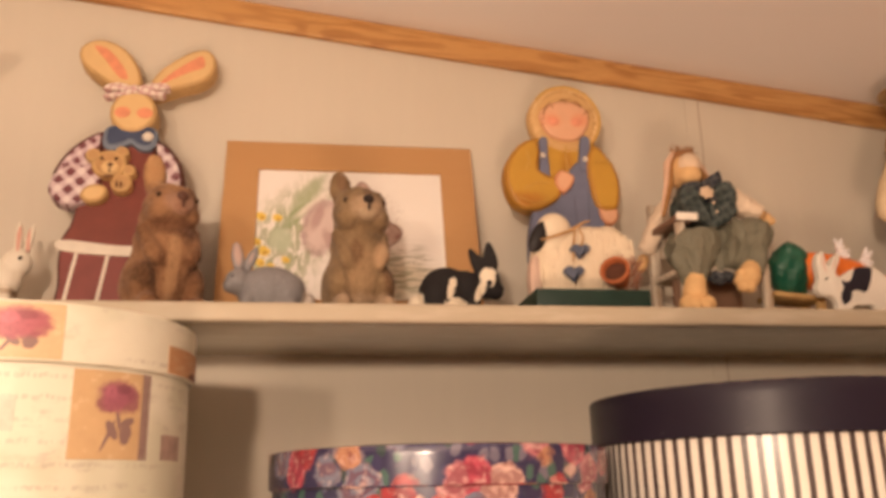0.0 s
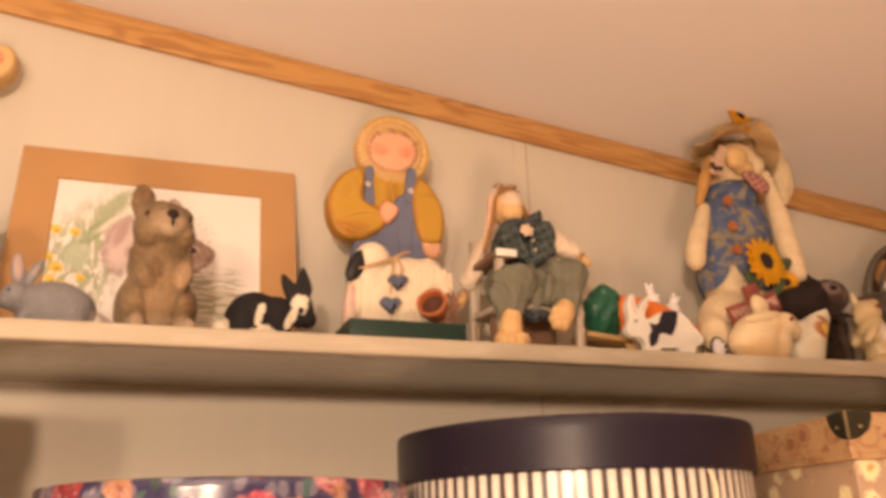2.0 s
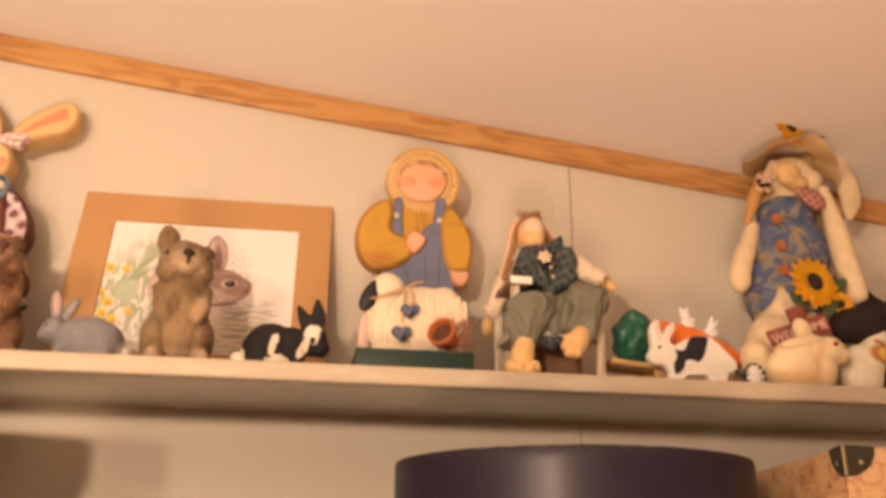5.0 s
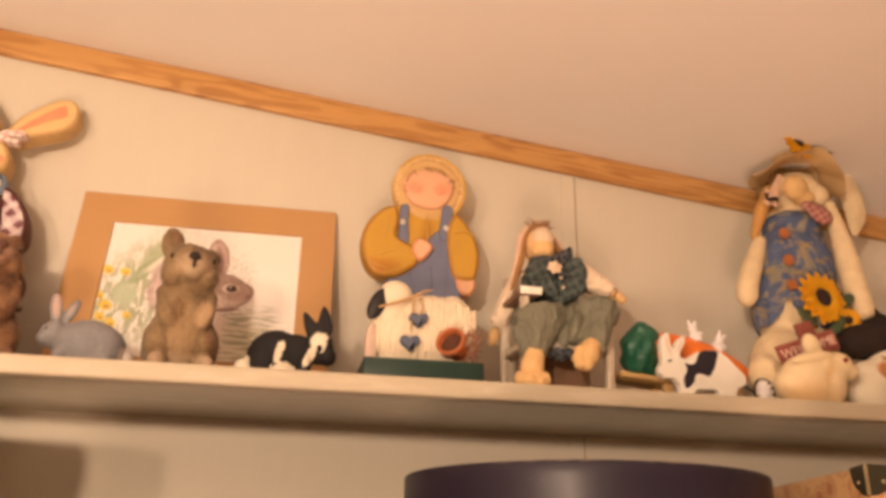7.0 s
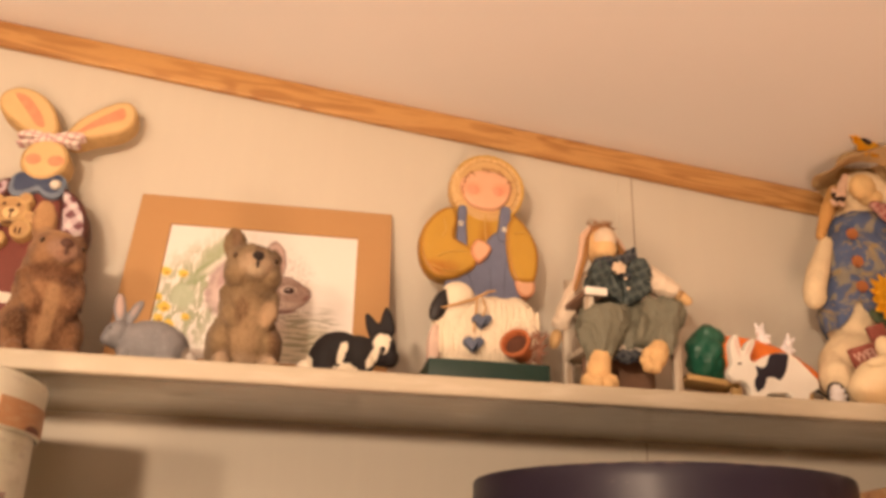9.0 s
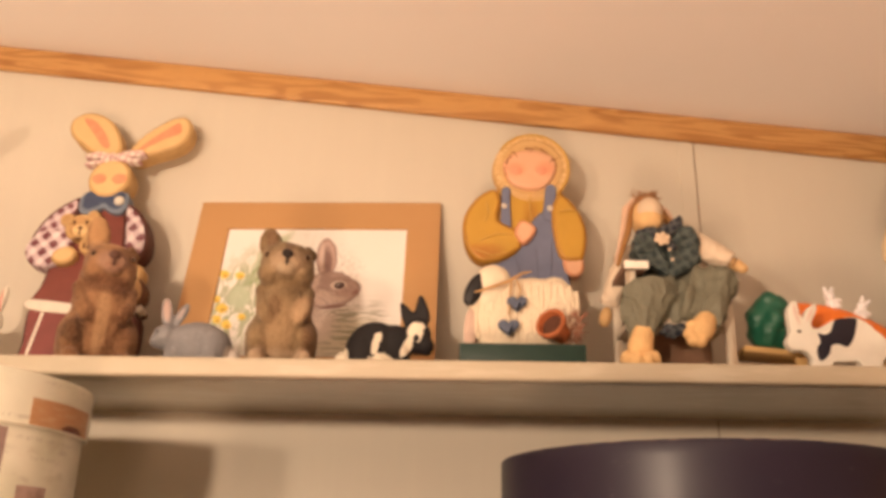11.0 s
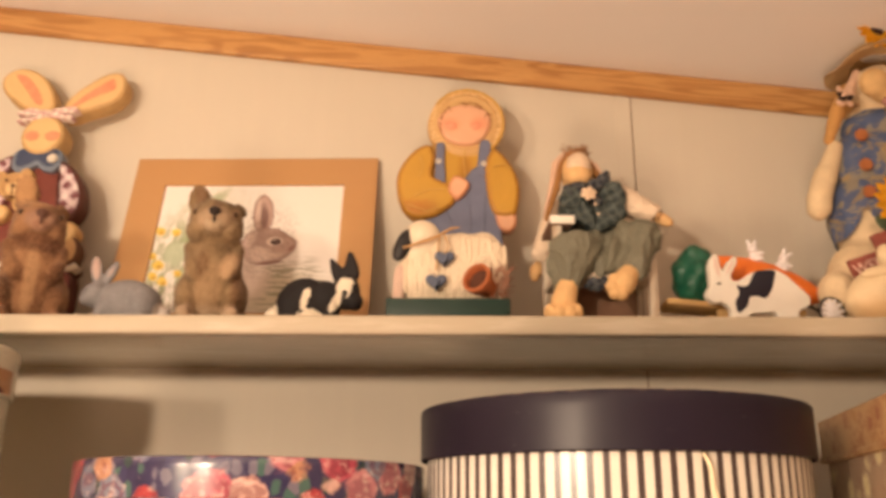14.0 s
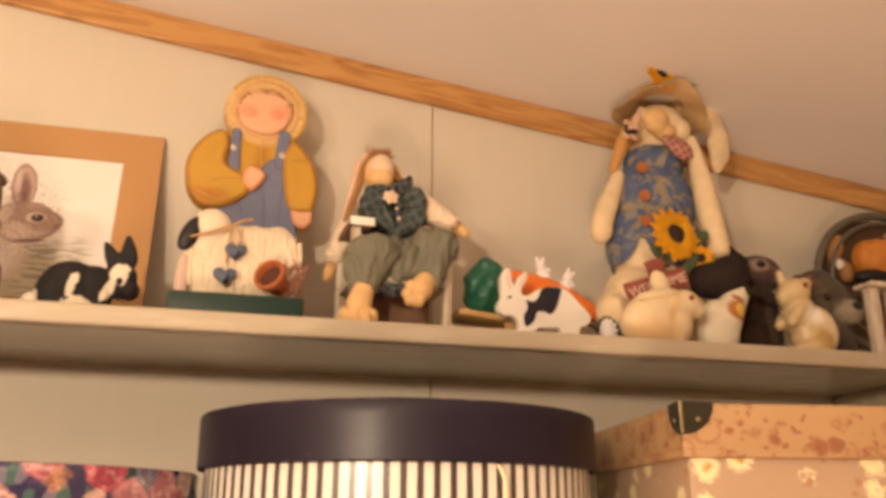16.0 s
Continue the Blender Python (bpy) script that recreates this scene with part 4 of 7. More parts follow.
for s in (-1, 1):
    limb(bm, (-0.022, s * 0.014, 0.026), (-0.032, s * 0.015, 0.006), 0.010, 0.007)
    limb(bm, (0.036, s * 0.022, 0.012), (0.014, s * 0.024, 0.007), 0.011, 0.008)
ball(bm, (-0.040, -0.004, 0.084), (0.0090, 0.0045, 0.023), (4, -8, 0))
ball(bm, (-0.021, 0.002, 0.083), (0.0080, 0.0045, 0.021), (-4, 24, 0))
fig = Figure().add(melt(bm, 0.0018, 5, 0.0003, 200), GREY)
fig.ball(EYE_DARK, (-0.046, -0.0190, 0.053), 0.0018)
fig.done("rabbit_figurine", on_shelf(-0.042, 1.095, 4) @ Matrix.Diagonal((0.90, 0.95, 0.92, 1)), "blue-grey painted rabbit figurine crouching with pink ears", "rabbit figurine", "rabbit figurines on the shelf")


def spotted(name, base, marks, rough=0.5):
    """Hand-painted figurine: spots of other colours, a few of them shade, on one ground colour."""
    n = Nodes(name, rough, 0, 0.4)
    at = n.where()
    c = n.mix(n.noise(at, 45, 4), base, tuple(v * 0.86 for v in base))
    for tone, centre, radii, *more in marks:
        c = n.mix(n.spot(centre, radii, more[0] if more else (0, 0, 0), more[1] if len(more) > 1 else 0.06, more[2] if len(more) > 2 else 0.55, 110), c, tone)
    n.relief(n.noise(at, 300, 3), 0.25, 0.0007)
    return n.done(c)


CREAM, INK = (0.74, 0.67, 0.54), (0.010, 0.008, 0.010)
BLACK_WHITE = spotted("black_and_white_paint", INK, (
    (CREAM, (-0.054, 0, 0.018), (0.012, 0.04, 0.020), (0, 14, 0)),
    (CREAM, (-0.007, 0, 0.040), (0.0060, 0.04, 0.020), (0, 16, 0), 0.06, 0.9),
    (CREAM, (0.000, 0, 0.016), (0.017, 0.04, 0.012), (0, 14, 0), 0.06, 0.9),
    (CREAM, (0.033, 0, 0.038), (0.0060, 0.04, 0.020), (0, 24, 0), 0.06, 0.8),
    (CREAM, (0.044, 0, 0.056), (0.0115, 0.04, 0.016), (0, 6, 0), 0.06, 0.8),
    (INK, (0.0445, 0, 0.047), (0.0045, 0.04, 0.0052), (0, 20, 0)),
    (INK, (0.060, 0, 0.042), (0.010, 0.04, 0.022), (0, 8, 0)),
    (INK, (0.050, 0, 0.030), (0.016, 0.04, 0.0075), (0, -8, 0))), 0.74)
bm = bmesh.new()
ball(bm, (-0.012, 0, 0.041), (0.036, 0.021, 0.032))
ball(bm, (-0.026, 0, 0.032), (0.025, 0.023, 0.032))
ball(bm, (0.014, 0, 0.042), (0.026, 0.018, 0.027))
ball(bm, (0.045, -0.002, 0.052), (0.018, 0.016, 0.024))
ball(bm, (0.055, -0.003, 0.040), (0.012, 0.013, 0.013))
ball(bm, (-0.052, 0, 0.016), (0.012, 0.010, 0.017), (0, -20, 0))
for s in (-1, 1):
    limb(bm, (-0.026, s * 0.012, 0.014), (0.006, s * 0.014, 0.008), 0.012, 0.009)
    limb(bm, (0.026, s * 0.009, 0.030), (0.024, s * 0.010, 0.005), 0.009, 0.007)
for side, tip in ((((0.040, 0.072), (0.060, 0.076)), (0.047, 0.110)), (((0.028, 0.066), (0.044, 0.074)), (0.021, 0.100))):
    (x0, z0), (x1, z1) = side
    plate(bm, flow([(x0, z0), (x0 - 0.003 + (tip[0] - x0) * 0.5, z0 * 0.5 + tip[1] * 0.5), tip, (x1 * 0.55 + tip[0] * 0.45 + 0.003, z1 * 0.5 + tip[1] * 0.5), (x1, z1), ((x0 + x1) / 2, z0 - 0.010)], 3), -0.006, 0.004, 0.003)
fig = Figure().add(melt(bm, 0.0015, 3, 0.0003, 200), BLACK_WHITE)
fig.done("rabbit_figurine", on_shelf(0.209, 1.105, -3), "glossy black rabbit figurine with cream patches on haunch and face", "rabbit figurine", "rabbit figurines on the shelf")

WHITE = spotted("white_paint", (0.78, 0.73, 0.62), (((0.62, 0.33, 0.26), (0.0235, 0, 0.123), (0.0025, 0.03, 0.020)), ((0.62, 0.33, 0.26), (0.0335, 0, 0.122), (0.0022, 0.03, 0.018)), ((0.45, 0.36, 0.26), (0.008, 0, 0.048), (0.030, 0.05, 0.004))))
bm = bmesh.new()
ball(bm, (-0.020, 0, 0.050), (0.042, 0.020, 0.049))
ball(bm, (-0.036, 0, 0.034), (0.028, 0.022, 0.034))
ball(bm, (0.022, 0, 0.090), (0.020, 0.015, 0.020))
ball(bm, (0.006, 0, 0.068), (0.026, 0.017, 0.026))
ball(bm, (-0.062, 0, 0.022), 0.012)
for s in (-1, 1):
    limb(bm, (-0.030, s * 0.012, 0.010), (0.010, s * 0.014, 0.008), 0.012, 0.009)
    limb(bm, (0.014, s * 0.010, 0.050), (0.018, s * 0.010, 0.008), 0.010, 0.008)
ball(bm, (0.022, -0.004, 0.122), (0.0062, 0.0048, 0.026), (0, -2, 0))
ball(bm, (0.033, 0.004, 0.121), (0.0060, 0.0048, 0.026), (0, 10, 0))
fig = Figure().add(melt(bm, 0.0018, 4), WHITE)
fig.ball(EYE_DARK, (0.030, -0.0135, 0.094), 0.0027)
fig.done("rabbit_figurine", on_shelf(-0.402, 1.195, 0) @ Matrix.Scale(1.02, 4), "white painted rabbit figurine with pink upright ears", "rabbit figurine", "rabbit figurines on the shelf")

# a flat wooden rabbit, painted white with one dark saddle
COW_WHITE = spotted("white_gloss_paint", (0.80, 0.77, 0.70), (
    ((0.70, 0.56, 0.50), (-0.063, 0, 0.080), (0.0030, 0.03, 0.013), (0, -10, 0), 0.4, 0.0),
    ((0.70, 0.56, 0.50), (-0.046, 0, 0.080), (0.0025, 0.03, 0.011), (0, 28, 0), 0.4, 0.0)), 0.4)
COW_PATCH = plain("blue_black_paint", (0.012, 0.011, 0.022), 0.45, 0.2, 60)
outline = flow([(-0.078, 0.040), (-0.078, 0.048), (-0.073, 0.057), (-0.073, 0.070), (-0.073, 0.084), (-0.067, 0.096), (-0.060, 0.096), (-0.058, 0.082), (-0.054, 0.076), (-0.047, 0.088), (-0.037, 0.095), (-0.036, 0.086), (-0.045, 0.068), (-0.038, 0.062), (-0.020, 0.072), (-0.004, 0.077), (0.012, 0.078), (0.026, 0.071), (0.036, 0.061), (0.046, 0.051), (0.054, 0.042), (0.054, 0.033), (0.047, 0.027), (0.040, 0.024), (0.037, 0.012), (0.038, 0.001), (0.013, 0.001), (0.012, 0.012), (0.007, 0.021), (-0.008, 0.020), (-0.022, 0.019), (-0.030, 0.010), (-0.032, 0.001), (-0.054, 0.001), (-0.050, 0.014), (-0.050, 0.026), (-0.058, 0.033), (-0.070, 0.033)], 4)
fig = Figure().plate(COW_WHITE, outline, -0.006, 0.006, 0.002)
fig.plate(COW_PATCH, flow([(-0.015, 0.0735), (0.000, 0.0765), (0.012, 0.0755), (0.010, 0.064), (0.005, 0.050), (-0.004, 0.039), (-0.014, 0.042), (-0.024, 0.040), (-0.027, 0.031), (-0.034, 0.023), (-0.041, 0.021), (-0.043, 0.034), (-0.037, 0.045), (-0.039, 0.056), (-0.032, 0.054), (-0.023, 0.058)], 3), -0.0068, -0.004, 0.0005)
fig.ball(EYE_DARK, (-0.062, -0.0058, 0.0575), (0.0032, 0.0012, 0.0016), (0, -12, 0))
fig.done("rabbit_cutout", on_shelf(0.797, 1.078, 2) @ Matrix.Diagonal((1.0, 1, 1.0, 1)), "flat wooden white rabbit cutout with a dark saddle patch", "rabbit figurine", "rabbit figurines on the shelf")


# ---- tall wooden rabbit with a checked dress ----
def check_cloth(name, ground, line, size, soft=0.15, rot=45.0, thin=0.35):
    """Painted or woven check."""
    n = Nodes(name, 0.6, 0, 0.35)
    at = n.mapping(n.where(), rot=(0, rot, 0))
    wob = n.math("MULTIPLY", n.noise(n.where(), 60, 2), size * 0.5)
    x, y, z = n.split(at)
    a = n.step(n.math("SINE", n.math("MULTIPLY", n.math("ADD", x, wob), 2 * math.pi / size)), thin - soft, thin + soft)
    b = n.step(n.math("SINE", n.math("MULTIPLY", n.math("ADD", z, wob), 2 * math.pi / size)), thin - soft, thin + soft)
    c = n.mix(n.math("MAXIMUM", a, b), ground, line)
    c = n.mix(n.math("MULTIPLY", n.math("MULTIPLY", a, b), 0.6), c, tuple(min(1, v * 1.25) for v in line))
    n.relief(n.noise(n.where(), 400, 2), 0.3, 0.0008)
    return n.done(c)


def gingham_paint(name, pale, mid, dark, size, rot):
    """Hand-painted gingham: pale ground, lilac bands, dark squares where they cross."""
    n = Nodes(name, 0.6, 0, 0.35)
    at = n.mapping(n.where(), rot=(0, rot, 0))
    wob = n.math("MULTIPLY", n.noise(n.where(), 45, 2), size * 0.45)
    x, y, z = n.split(at)
    a = n.step(n.math("SINE", n.math("MULTIPLY", n.math("ADD", x, wob), 2 * math.pi / size)), -0.35, 0.05)
    b = n.step(n.math("SINE", n.math("MULTIPLY", n.math("ADD", z, wob), 2 * math.pi / size)), -0.35, 0.05)
    c = n.mix(n.math("MULTIPLY", n.math("MAXIMUM", a, b), 0.55), pale, mid)
    c = n.mix(n.math("MULTIPLY", n.math("MULTIPLY", a, b), n.step(n.noise(n.where(), 90, 3), 0.2, 0.5, 0.75, 1.0)), c, dark)
    n.relief(n.noise(n.where(), 300, 3), 0.3, 0.0008)
    return n.done(c)


HONEY = spotted("honey_wood_paint", (0.74, 0.52, 0.25), (), 0.5)
HONEY_EDGE = plain("stained_honey_edge", (0.54, 0.35, 0.15), 0.55, 0.3, 50)
BLUSH = plain("blush_paint", (0.72, 0.30, 0.17), 0.6, 0.3, 70)
MAROON = plain("maroon_paint", (0.185, 0.045, 0.032), 0.5, 0.3, 30)
MAROON_EDGE = plain("dark_maroon_edge", (0.085, 0.024, 0.018), 0.55, 0.3, 40)
WINE = plain("wine_paint", (0.20, 0.052, 0.046), 0.5, 0.3, 30)
NAVY = plain("navy_paint", (0.045, 0.065, 0.13), 0.55, 0.25, 40)
NAVY_EDGE = plain("grey_blue_paint_edge", (0.16, 0.20, 0.27), 0.55, 0.2, 40)
OFFWHITE = plain("off_white_paint", (0.72, 0.67, 0.58), 0.55, 0.15, 60)
PLUM_CHECK = gingham_paint("plum_gingham", (0.74, 0.66, 0.66), (0.46, 0.30, 0.36), (0.165, 0.050, 0.062), 0.0205, 45)
PLUM_SMALL = gingham_paint("small_plum_gingham", (0.66, 0.56, 0.58), (0.42, 0.27, 0.33), (0.17, 0.055, 0.070), 0.0170, 35)
BEAR_TAN = spotted("bear_tan_paint", (0.50, 0.30, 0.13), (((0.36, 0.19, 0.075), (-0.012, -0.02, 0.232), (0.012, 0.02, 0.008), (0, 0, 0), 0.5, 0.8),), 0.6)
BEAR_DARK = plain("bear_outline_paint", (0.11, 0.045, 0.022), 0.6, 0.3, 60)
STRIPE_BAND = check_cloth("striped_ribbon", (0.76, 0.66, 0.60), (0.52, 0.30, 0.30), 0.011, 0.3, 74, 0.75)
fig = Figure()
left_ear = flow([(0.020, 0.386), (0.020, 0.412), (0.003, 0.445), (-0.024, 0.466), (-0.052, 0.470), (-0.072, 0.455), (-0.070, 0.430), (-0.048, 0.407), (-0.014, 0.386)], 5)
right_ear = flow([(0.033, 0.384), (0.046, 0.416), (0.072, 0.442), (0.096, 0.459), (0.118, 0.461), (0.131, 0.444), (0.129, 0.420), (0.112, 0.401), (0.078, 0.388), (0.049, 0.376)], 5)
fig.plate(HONEY, left_ear, -0.013, 0.016, 0.005, HONEY_EDGE)
fig.plate(HONEY, right_ear, -0.013, 0.016, 0.005, HONEY_EDGE)
fig.plate(BLUSH, flow([(-0.052, 0.456), (-0.032, 0.452), (-0.008, 0.424), (0.003, 0.400), (-0.010, 0.401), (-0.030, 0.427)], 4), -0.0136, -0.008, 0.0004)
fig.plate(BLUSH, flow([(0.048, 0.390), (0.068, 0.416), (0.096, 0.440), (0.110, 0.448), (0.114, 0.428), (0.090, 0.416)], 4), -0.0136, -0.008, 0.0004)
fig.plate(HONEY, oval(0.018, 0.337, 0.0340, 0.0365), -0.0215, 0.014, 0.006, HONEY_EDGE)
for x in (0.003, 0.035):
    fig.plate(BLUSH, oval(x, 0.334, 0.0115, 0.0095), -0.0221, -0.015, 0.0004)
for pts in ([(0.012, 0.380), (-0.006, 0.386), (-0.024, 0.382), (-0.028, 0.374), (-0.010, 0.374), (0.012, 0.372)], [(0.014, 0.376), (-0.002, 0.370), (-0.024, 0.366), (-0.026, 0.360), (-0.006, 0.363), (0.014, 0.368)], [(0.020, 0.380), (0.040, 0.388), (0.062, 0.388), (0.066, 0.380), (0.046, 0.376), (0.022, 0.372)], [(0.022, 0.374), (0.044, 0.374), (0.060, 0.372), (0.058, 0.366), (0.042, 0.367), (0.022, 0.368)]):
    fig.plate(STRIPE_BAND, flow(pts, 4), -0.0225, -0.008, 0.002)
fig.ball(STRIPE_BAND, (0.016, -0.022, 0.375), (0.008, 0.005, 0.0075))
fig.plate(MAROON, flow([(-0.046, 0.292), (0.055, 0.294), (0.078, 0.240), (0.092, 0.150), (0.100, 0.108), (-0.050, 0.118), (-0.050, 0.160), (-0.044, 0.230)]), -0.010, 0.018, 0.004, MAROON_EDGE)
fig.plate(WINE, flow([(-0.055, 0.126), (0.020, 0.114), (0.100, 0.112), (0.104, 0.010), (0.097, 0.0), (-0.050, 0.0), (-0.057, 0.060)]), -0.0102, 0.018, 0.004, MAROON_EDGE)
fig.plate(OFFWHITE, flow([(-0.058, 0.129), (0.020, 0.122), (0.100, 0.124), (0.102, 0.109), (0.020, 0.106), (-0.058, 0.113)]), -0.0118, 0.006, 0.0015)
for x in (-0.046, -0.004, 0.036, 0.078):
    fig.plate(OFFWHITE, pod(x + 0.010, 0.118, x * 1.02 - 0.002, 0.004, 0.0024, 0.0026, 6), -0.0110, 0.0, 0.0006)
fig.plate(PLUM_SMALL, flow([(-0.022, 0.305), (-0.052, 0.288), (-0.074, 0.260), (-0.084, 0.226), (-0.060, 0.215), (-0.030, 0.236), (-0.020, 0.270)]), -0.015, 0.014, 0.006, MAROON_EDGE)
fig.plate(PLUM_CHECK, oval(-0.051, 0.213, 0.036, 0.033, 20), -0.019, 0.006, 0.006)
fig.plate(PLUM_CHECK, flow([(0.050, 0.292), (0.072, 0.284), (0.093, 0.254), (0.100, 0.217), (0.090, 0.194), (0.070, 0.178), (0.060, 0.215), (0.054, 0.255)]), -0.016, 0.014, 0.006, MAROON_EDGE)
fig.plate(NAVY_EDGE, flow([(-0.012, 0.312), (0.048, 0.312), (0.056, 0.286), (0.046, 0.273), (0.030, 0.275), (0.019, 0.283), (0.008, 0.276), (-0.009, 0.271), (-0.021, 0.284)]), -0.0185, 0.004, 0.002)
fig.plate(NAVY, flow([(-0.008, 0.312), (0.044, 0.312), (0.049, 0.291), (0.042, 0.281), (0.030, 0.283), (0.019, 0.291), (0.006, 0.284), (-0.007, 0.280), (-0.015, 0.289)]), -0.0195, 0.0, 0.0015)
fig.ball(OFFWHITE, (0.043, -0.0205, 0.294), (0.0080, 0.005, 0.0080))
fig.plate(HONEY, oval(-0.022, 0.198, 0.019, 0.015, 15), -0.024, 0.0, 0.005, HONEY_EDGE)
fig.plate(HONEY, oval(0.086, 0.170, 0.017, 0.018), -0.017, 0.006, 0.005, HONEY_EDGE)
fig.plate(BEAR_TAN, oval(0.092, 0.142, 0.019, 0.026, 12), -0.016, 0.006, 0.005, BEAR_DARK)
fig.plate(BEAR_TAN, oval(-0.006, 0.246, 0.025, 0.023), -0.025, 0.0, 0.006, HONEY_EDGE)
for x, z, r in ((-0.029, 0.258, 0.011), (0.010, 0.264, 0.010), (0.014, 0.214, 0.015), (0.022, 0.234, 0.010)):
    fig.plate(BEAR_TAN, oval(x, z, r, r), -0.027, 0.0, 0.004, HONEY_EDGE)
fig.plate(HONEY, oval(-0.004, 0.238, 0.012, 0.010), -0.0285, 0.0, 0.003)
for x, z, rx, rz in ((-0.015, 0.251, 0.0024, 0.0028), (0.004, 0.251, 0.0024, 0.0028), (-0.003, 0.241, 0.0042, 0.0030), (-0.003, 0.233, 0.0012, 0.0060), (-0.004, 0.222, 0.0080, 0.0016), (0.009, 0.210, 0.0012, 0.0060), (0.015, 0.209, 0.0012, 0.0060)):
    fig.ball(BEAR_DARK, (x, -0.0288, z), (rx, 0.0012, rz))
fig.done("wooden_rabbit", on_shelf(-0.269, 1.198, 0, 7.5), "tall painted wooden rabbit in a checked dress holding a bear", "wooden figure")


# ---- wooden farm figure on a green base ----
GREEN_BASE = plain("dark_green_paint", (0.008, 0.033, 0.025), 0.5, 0.25, 40)
STRAW = Nodes("straw", 0.6, 0, 0.4)
_w = STRAW.math("SINE", STRAW.math("MULTIPLY", STRAW.vmath("LENGTH", STRAW.mapping(STRAW.where(), loc=(-0.026, 0, -0.350))), 1500.0))
_c = STRAW.mix(STRAW.noise(STRAW.where(), 60, 3), (0.58, 0.36, 0.145), (0.66, 0.43, 0.19))
_c = STRAW.mix(STRAW.math("MULTIPLY", STRAW.step(_w, 0.0, 0.9), 0.3), _c, (0.42, 0.24, 0.085))
_c = STRAW.mix(STRAW.math("MULTIPLY", STRAW.step(STRAW.noise(STRAW.where(), 230, 3, 0.7), 0.50, 0.62), 0.6), _c, (0.62, 0.42, 0.19))
STRAW.relief(STRAW.math("ADD", _w, STRAW.noise(STRAW.where(), 300, 2)), 0.4, 0.0008)
STRAW = STRAW.done(_c)
MUSTARD = spotted("mustard_paint", (0.55, 0.312, 0.042), (((0.42, 0.175, 0.022), (-0.052, 0.07, 0.206), (0.030, 0.03, 0.012), (0, 0, 0), 0.6, 0.8), ((0.40, 0.19, 0.024), (0.024, 0.08, 0.262), (0.010, 0.03, 0.034), (0, 0, 0), 0.7, 0.8)), 0.36)
MUSTARD_EDGE = plain("stained_mustard_edge", (0.41, 0.20, 0.025), 0.45, 0.3, 50)
DENIM_EDGE = plain("worn_blue_edge", (0.125, 0.140, 0.215), 0.6, 0.3, 60)
SKIN_EDGE = plain("shaded_peach_edge", (0.62, 0.29, 0.16), 0.5, 0.2, 50)
MUSTARD_LINE = plain("pale_mustard_line", (0.56, 0.34, 0.075), 0.5)
BLUE_DENIM = plain("dusty_blue_paint", (0.150, 0.170, 0.265), 0.6, 0.15, 50)
SKIN = spotted("peach_paint", (0.78, 0.45, 0.28), (((0.74, 0.34, 0.20), (0.000, 0.08, 0.343), (0.014, 0.03, 0.011), (0, 0, 0), 0.6, 0.0), ((0.74, 0.34, 0.20), (0.046, 0.08, 0.345), (0.013, 0.03, 0.011), (0, 0, 0), 0.6, 0.0)), 0.5)
CHEEK = plain("rosy_cheek_paint", (0.74, 0.31, 0.19), 0.5, 0.2, 60)
RUSSET = plain("russet_hair", (0.33, 0.14, 0.05), 0.7, 0.3, 80)
KNIT = Nodes("cream_knit", 0.9, 0, 0.2)
_w = KNIT.math("SINE", KNIT.math("ADD", KNIT.math("MULTIPLY", KNIT.split(KNIT.where())[0], 900.0), KNIT.math("MULTIPLY", KNIT.noise(KNIT.where(), 80, 2), 6.0)))
_c = KNIT.mix(KNIT.noise(KNIT.where(), 70, 4), (0.78, 0.69, 0.54), (0.70, 0.59, 0.44))
_c = KNIT.mix(KNIT.math("MULTIPLY", KNIT.step(_w, -0.9, -0.3, 1.0, 0.0), 0.05), _c, (0.45, 0.34, 0.22))
KNIT.relief(KNIT.math("ADD", KNIT.math("MULTIPLY", _w, 0.15), KNIT.math("MULTIPLY", KNIT.noise(KNIT.where(), 160, 3), 2.0)), 0.5, 0.0018)
KNIT = KNIT.done(_c)
CREAM_PAINT = spotted("cream_paint", (0.78, 0.68, 0.52), ())
PINKISH = plain("pale_pink_cloth", (0.62, 0.46, 0.38), 0.8, 0.2, 60)
RAFFIA = plain("raffia", (0.50, 0.30, 0.13), 0.8, 0.3, 120)
HEART_BLUE = plain("slate_blue_paint", (0.085, 0.105, 0.165), 0.6, 0.15, 50)
TERRA = plain("terracotta", (0.40, 0.120, 0.042), 0.75, 0.25, 60)
DRIED = plain("dried_moss", (0.30, 0.135, 0.085), 0.95, 0.4, 120)
INK_PAINT = plain("black_paint", INK, 0.5, 0.2, 60)

fig = Figure()
bm = bmesh.new()
box(bm, -0.079, 0.079, -0.063, 0.110, 0, 0.0345, 0.0015)
fig.add(bm, GREEN_BASE)
# upper figure: overalls, blouse, face, hat
fig.plate(STRAW, oval(0.024, 0.349, 0.059, 0.057), 0.086, 0.106, 0.012, STRAW)
fig.tube(STRAW, [(0.026 + 0.054 * math.cos(a), 0.093, 0.350 + 0.054 * math.sin(a)) for a in (2 * math.pi * k / 40 for k in range(40))], [0.0055] * 40, n=8, close=True)
fig.tube(MUSTARD_LINE, [(0.026 + 0.0565 * math.cos(a), 0.088, 0.350 + 0.0565 * math.sin(a)) for a in (radians(-55 + 3.4 * k) for k in range(60))], [0.0016 + 0.0012 * abs(math.sin(k * 1.3)) for k in range(60)], n=6)
rim = random.Random(21)
bm = bmesh.new()
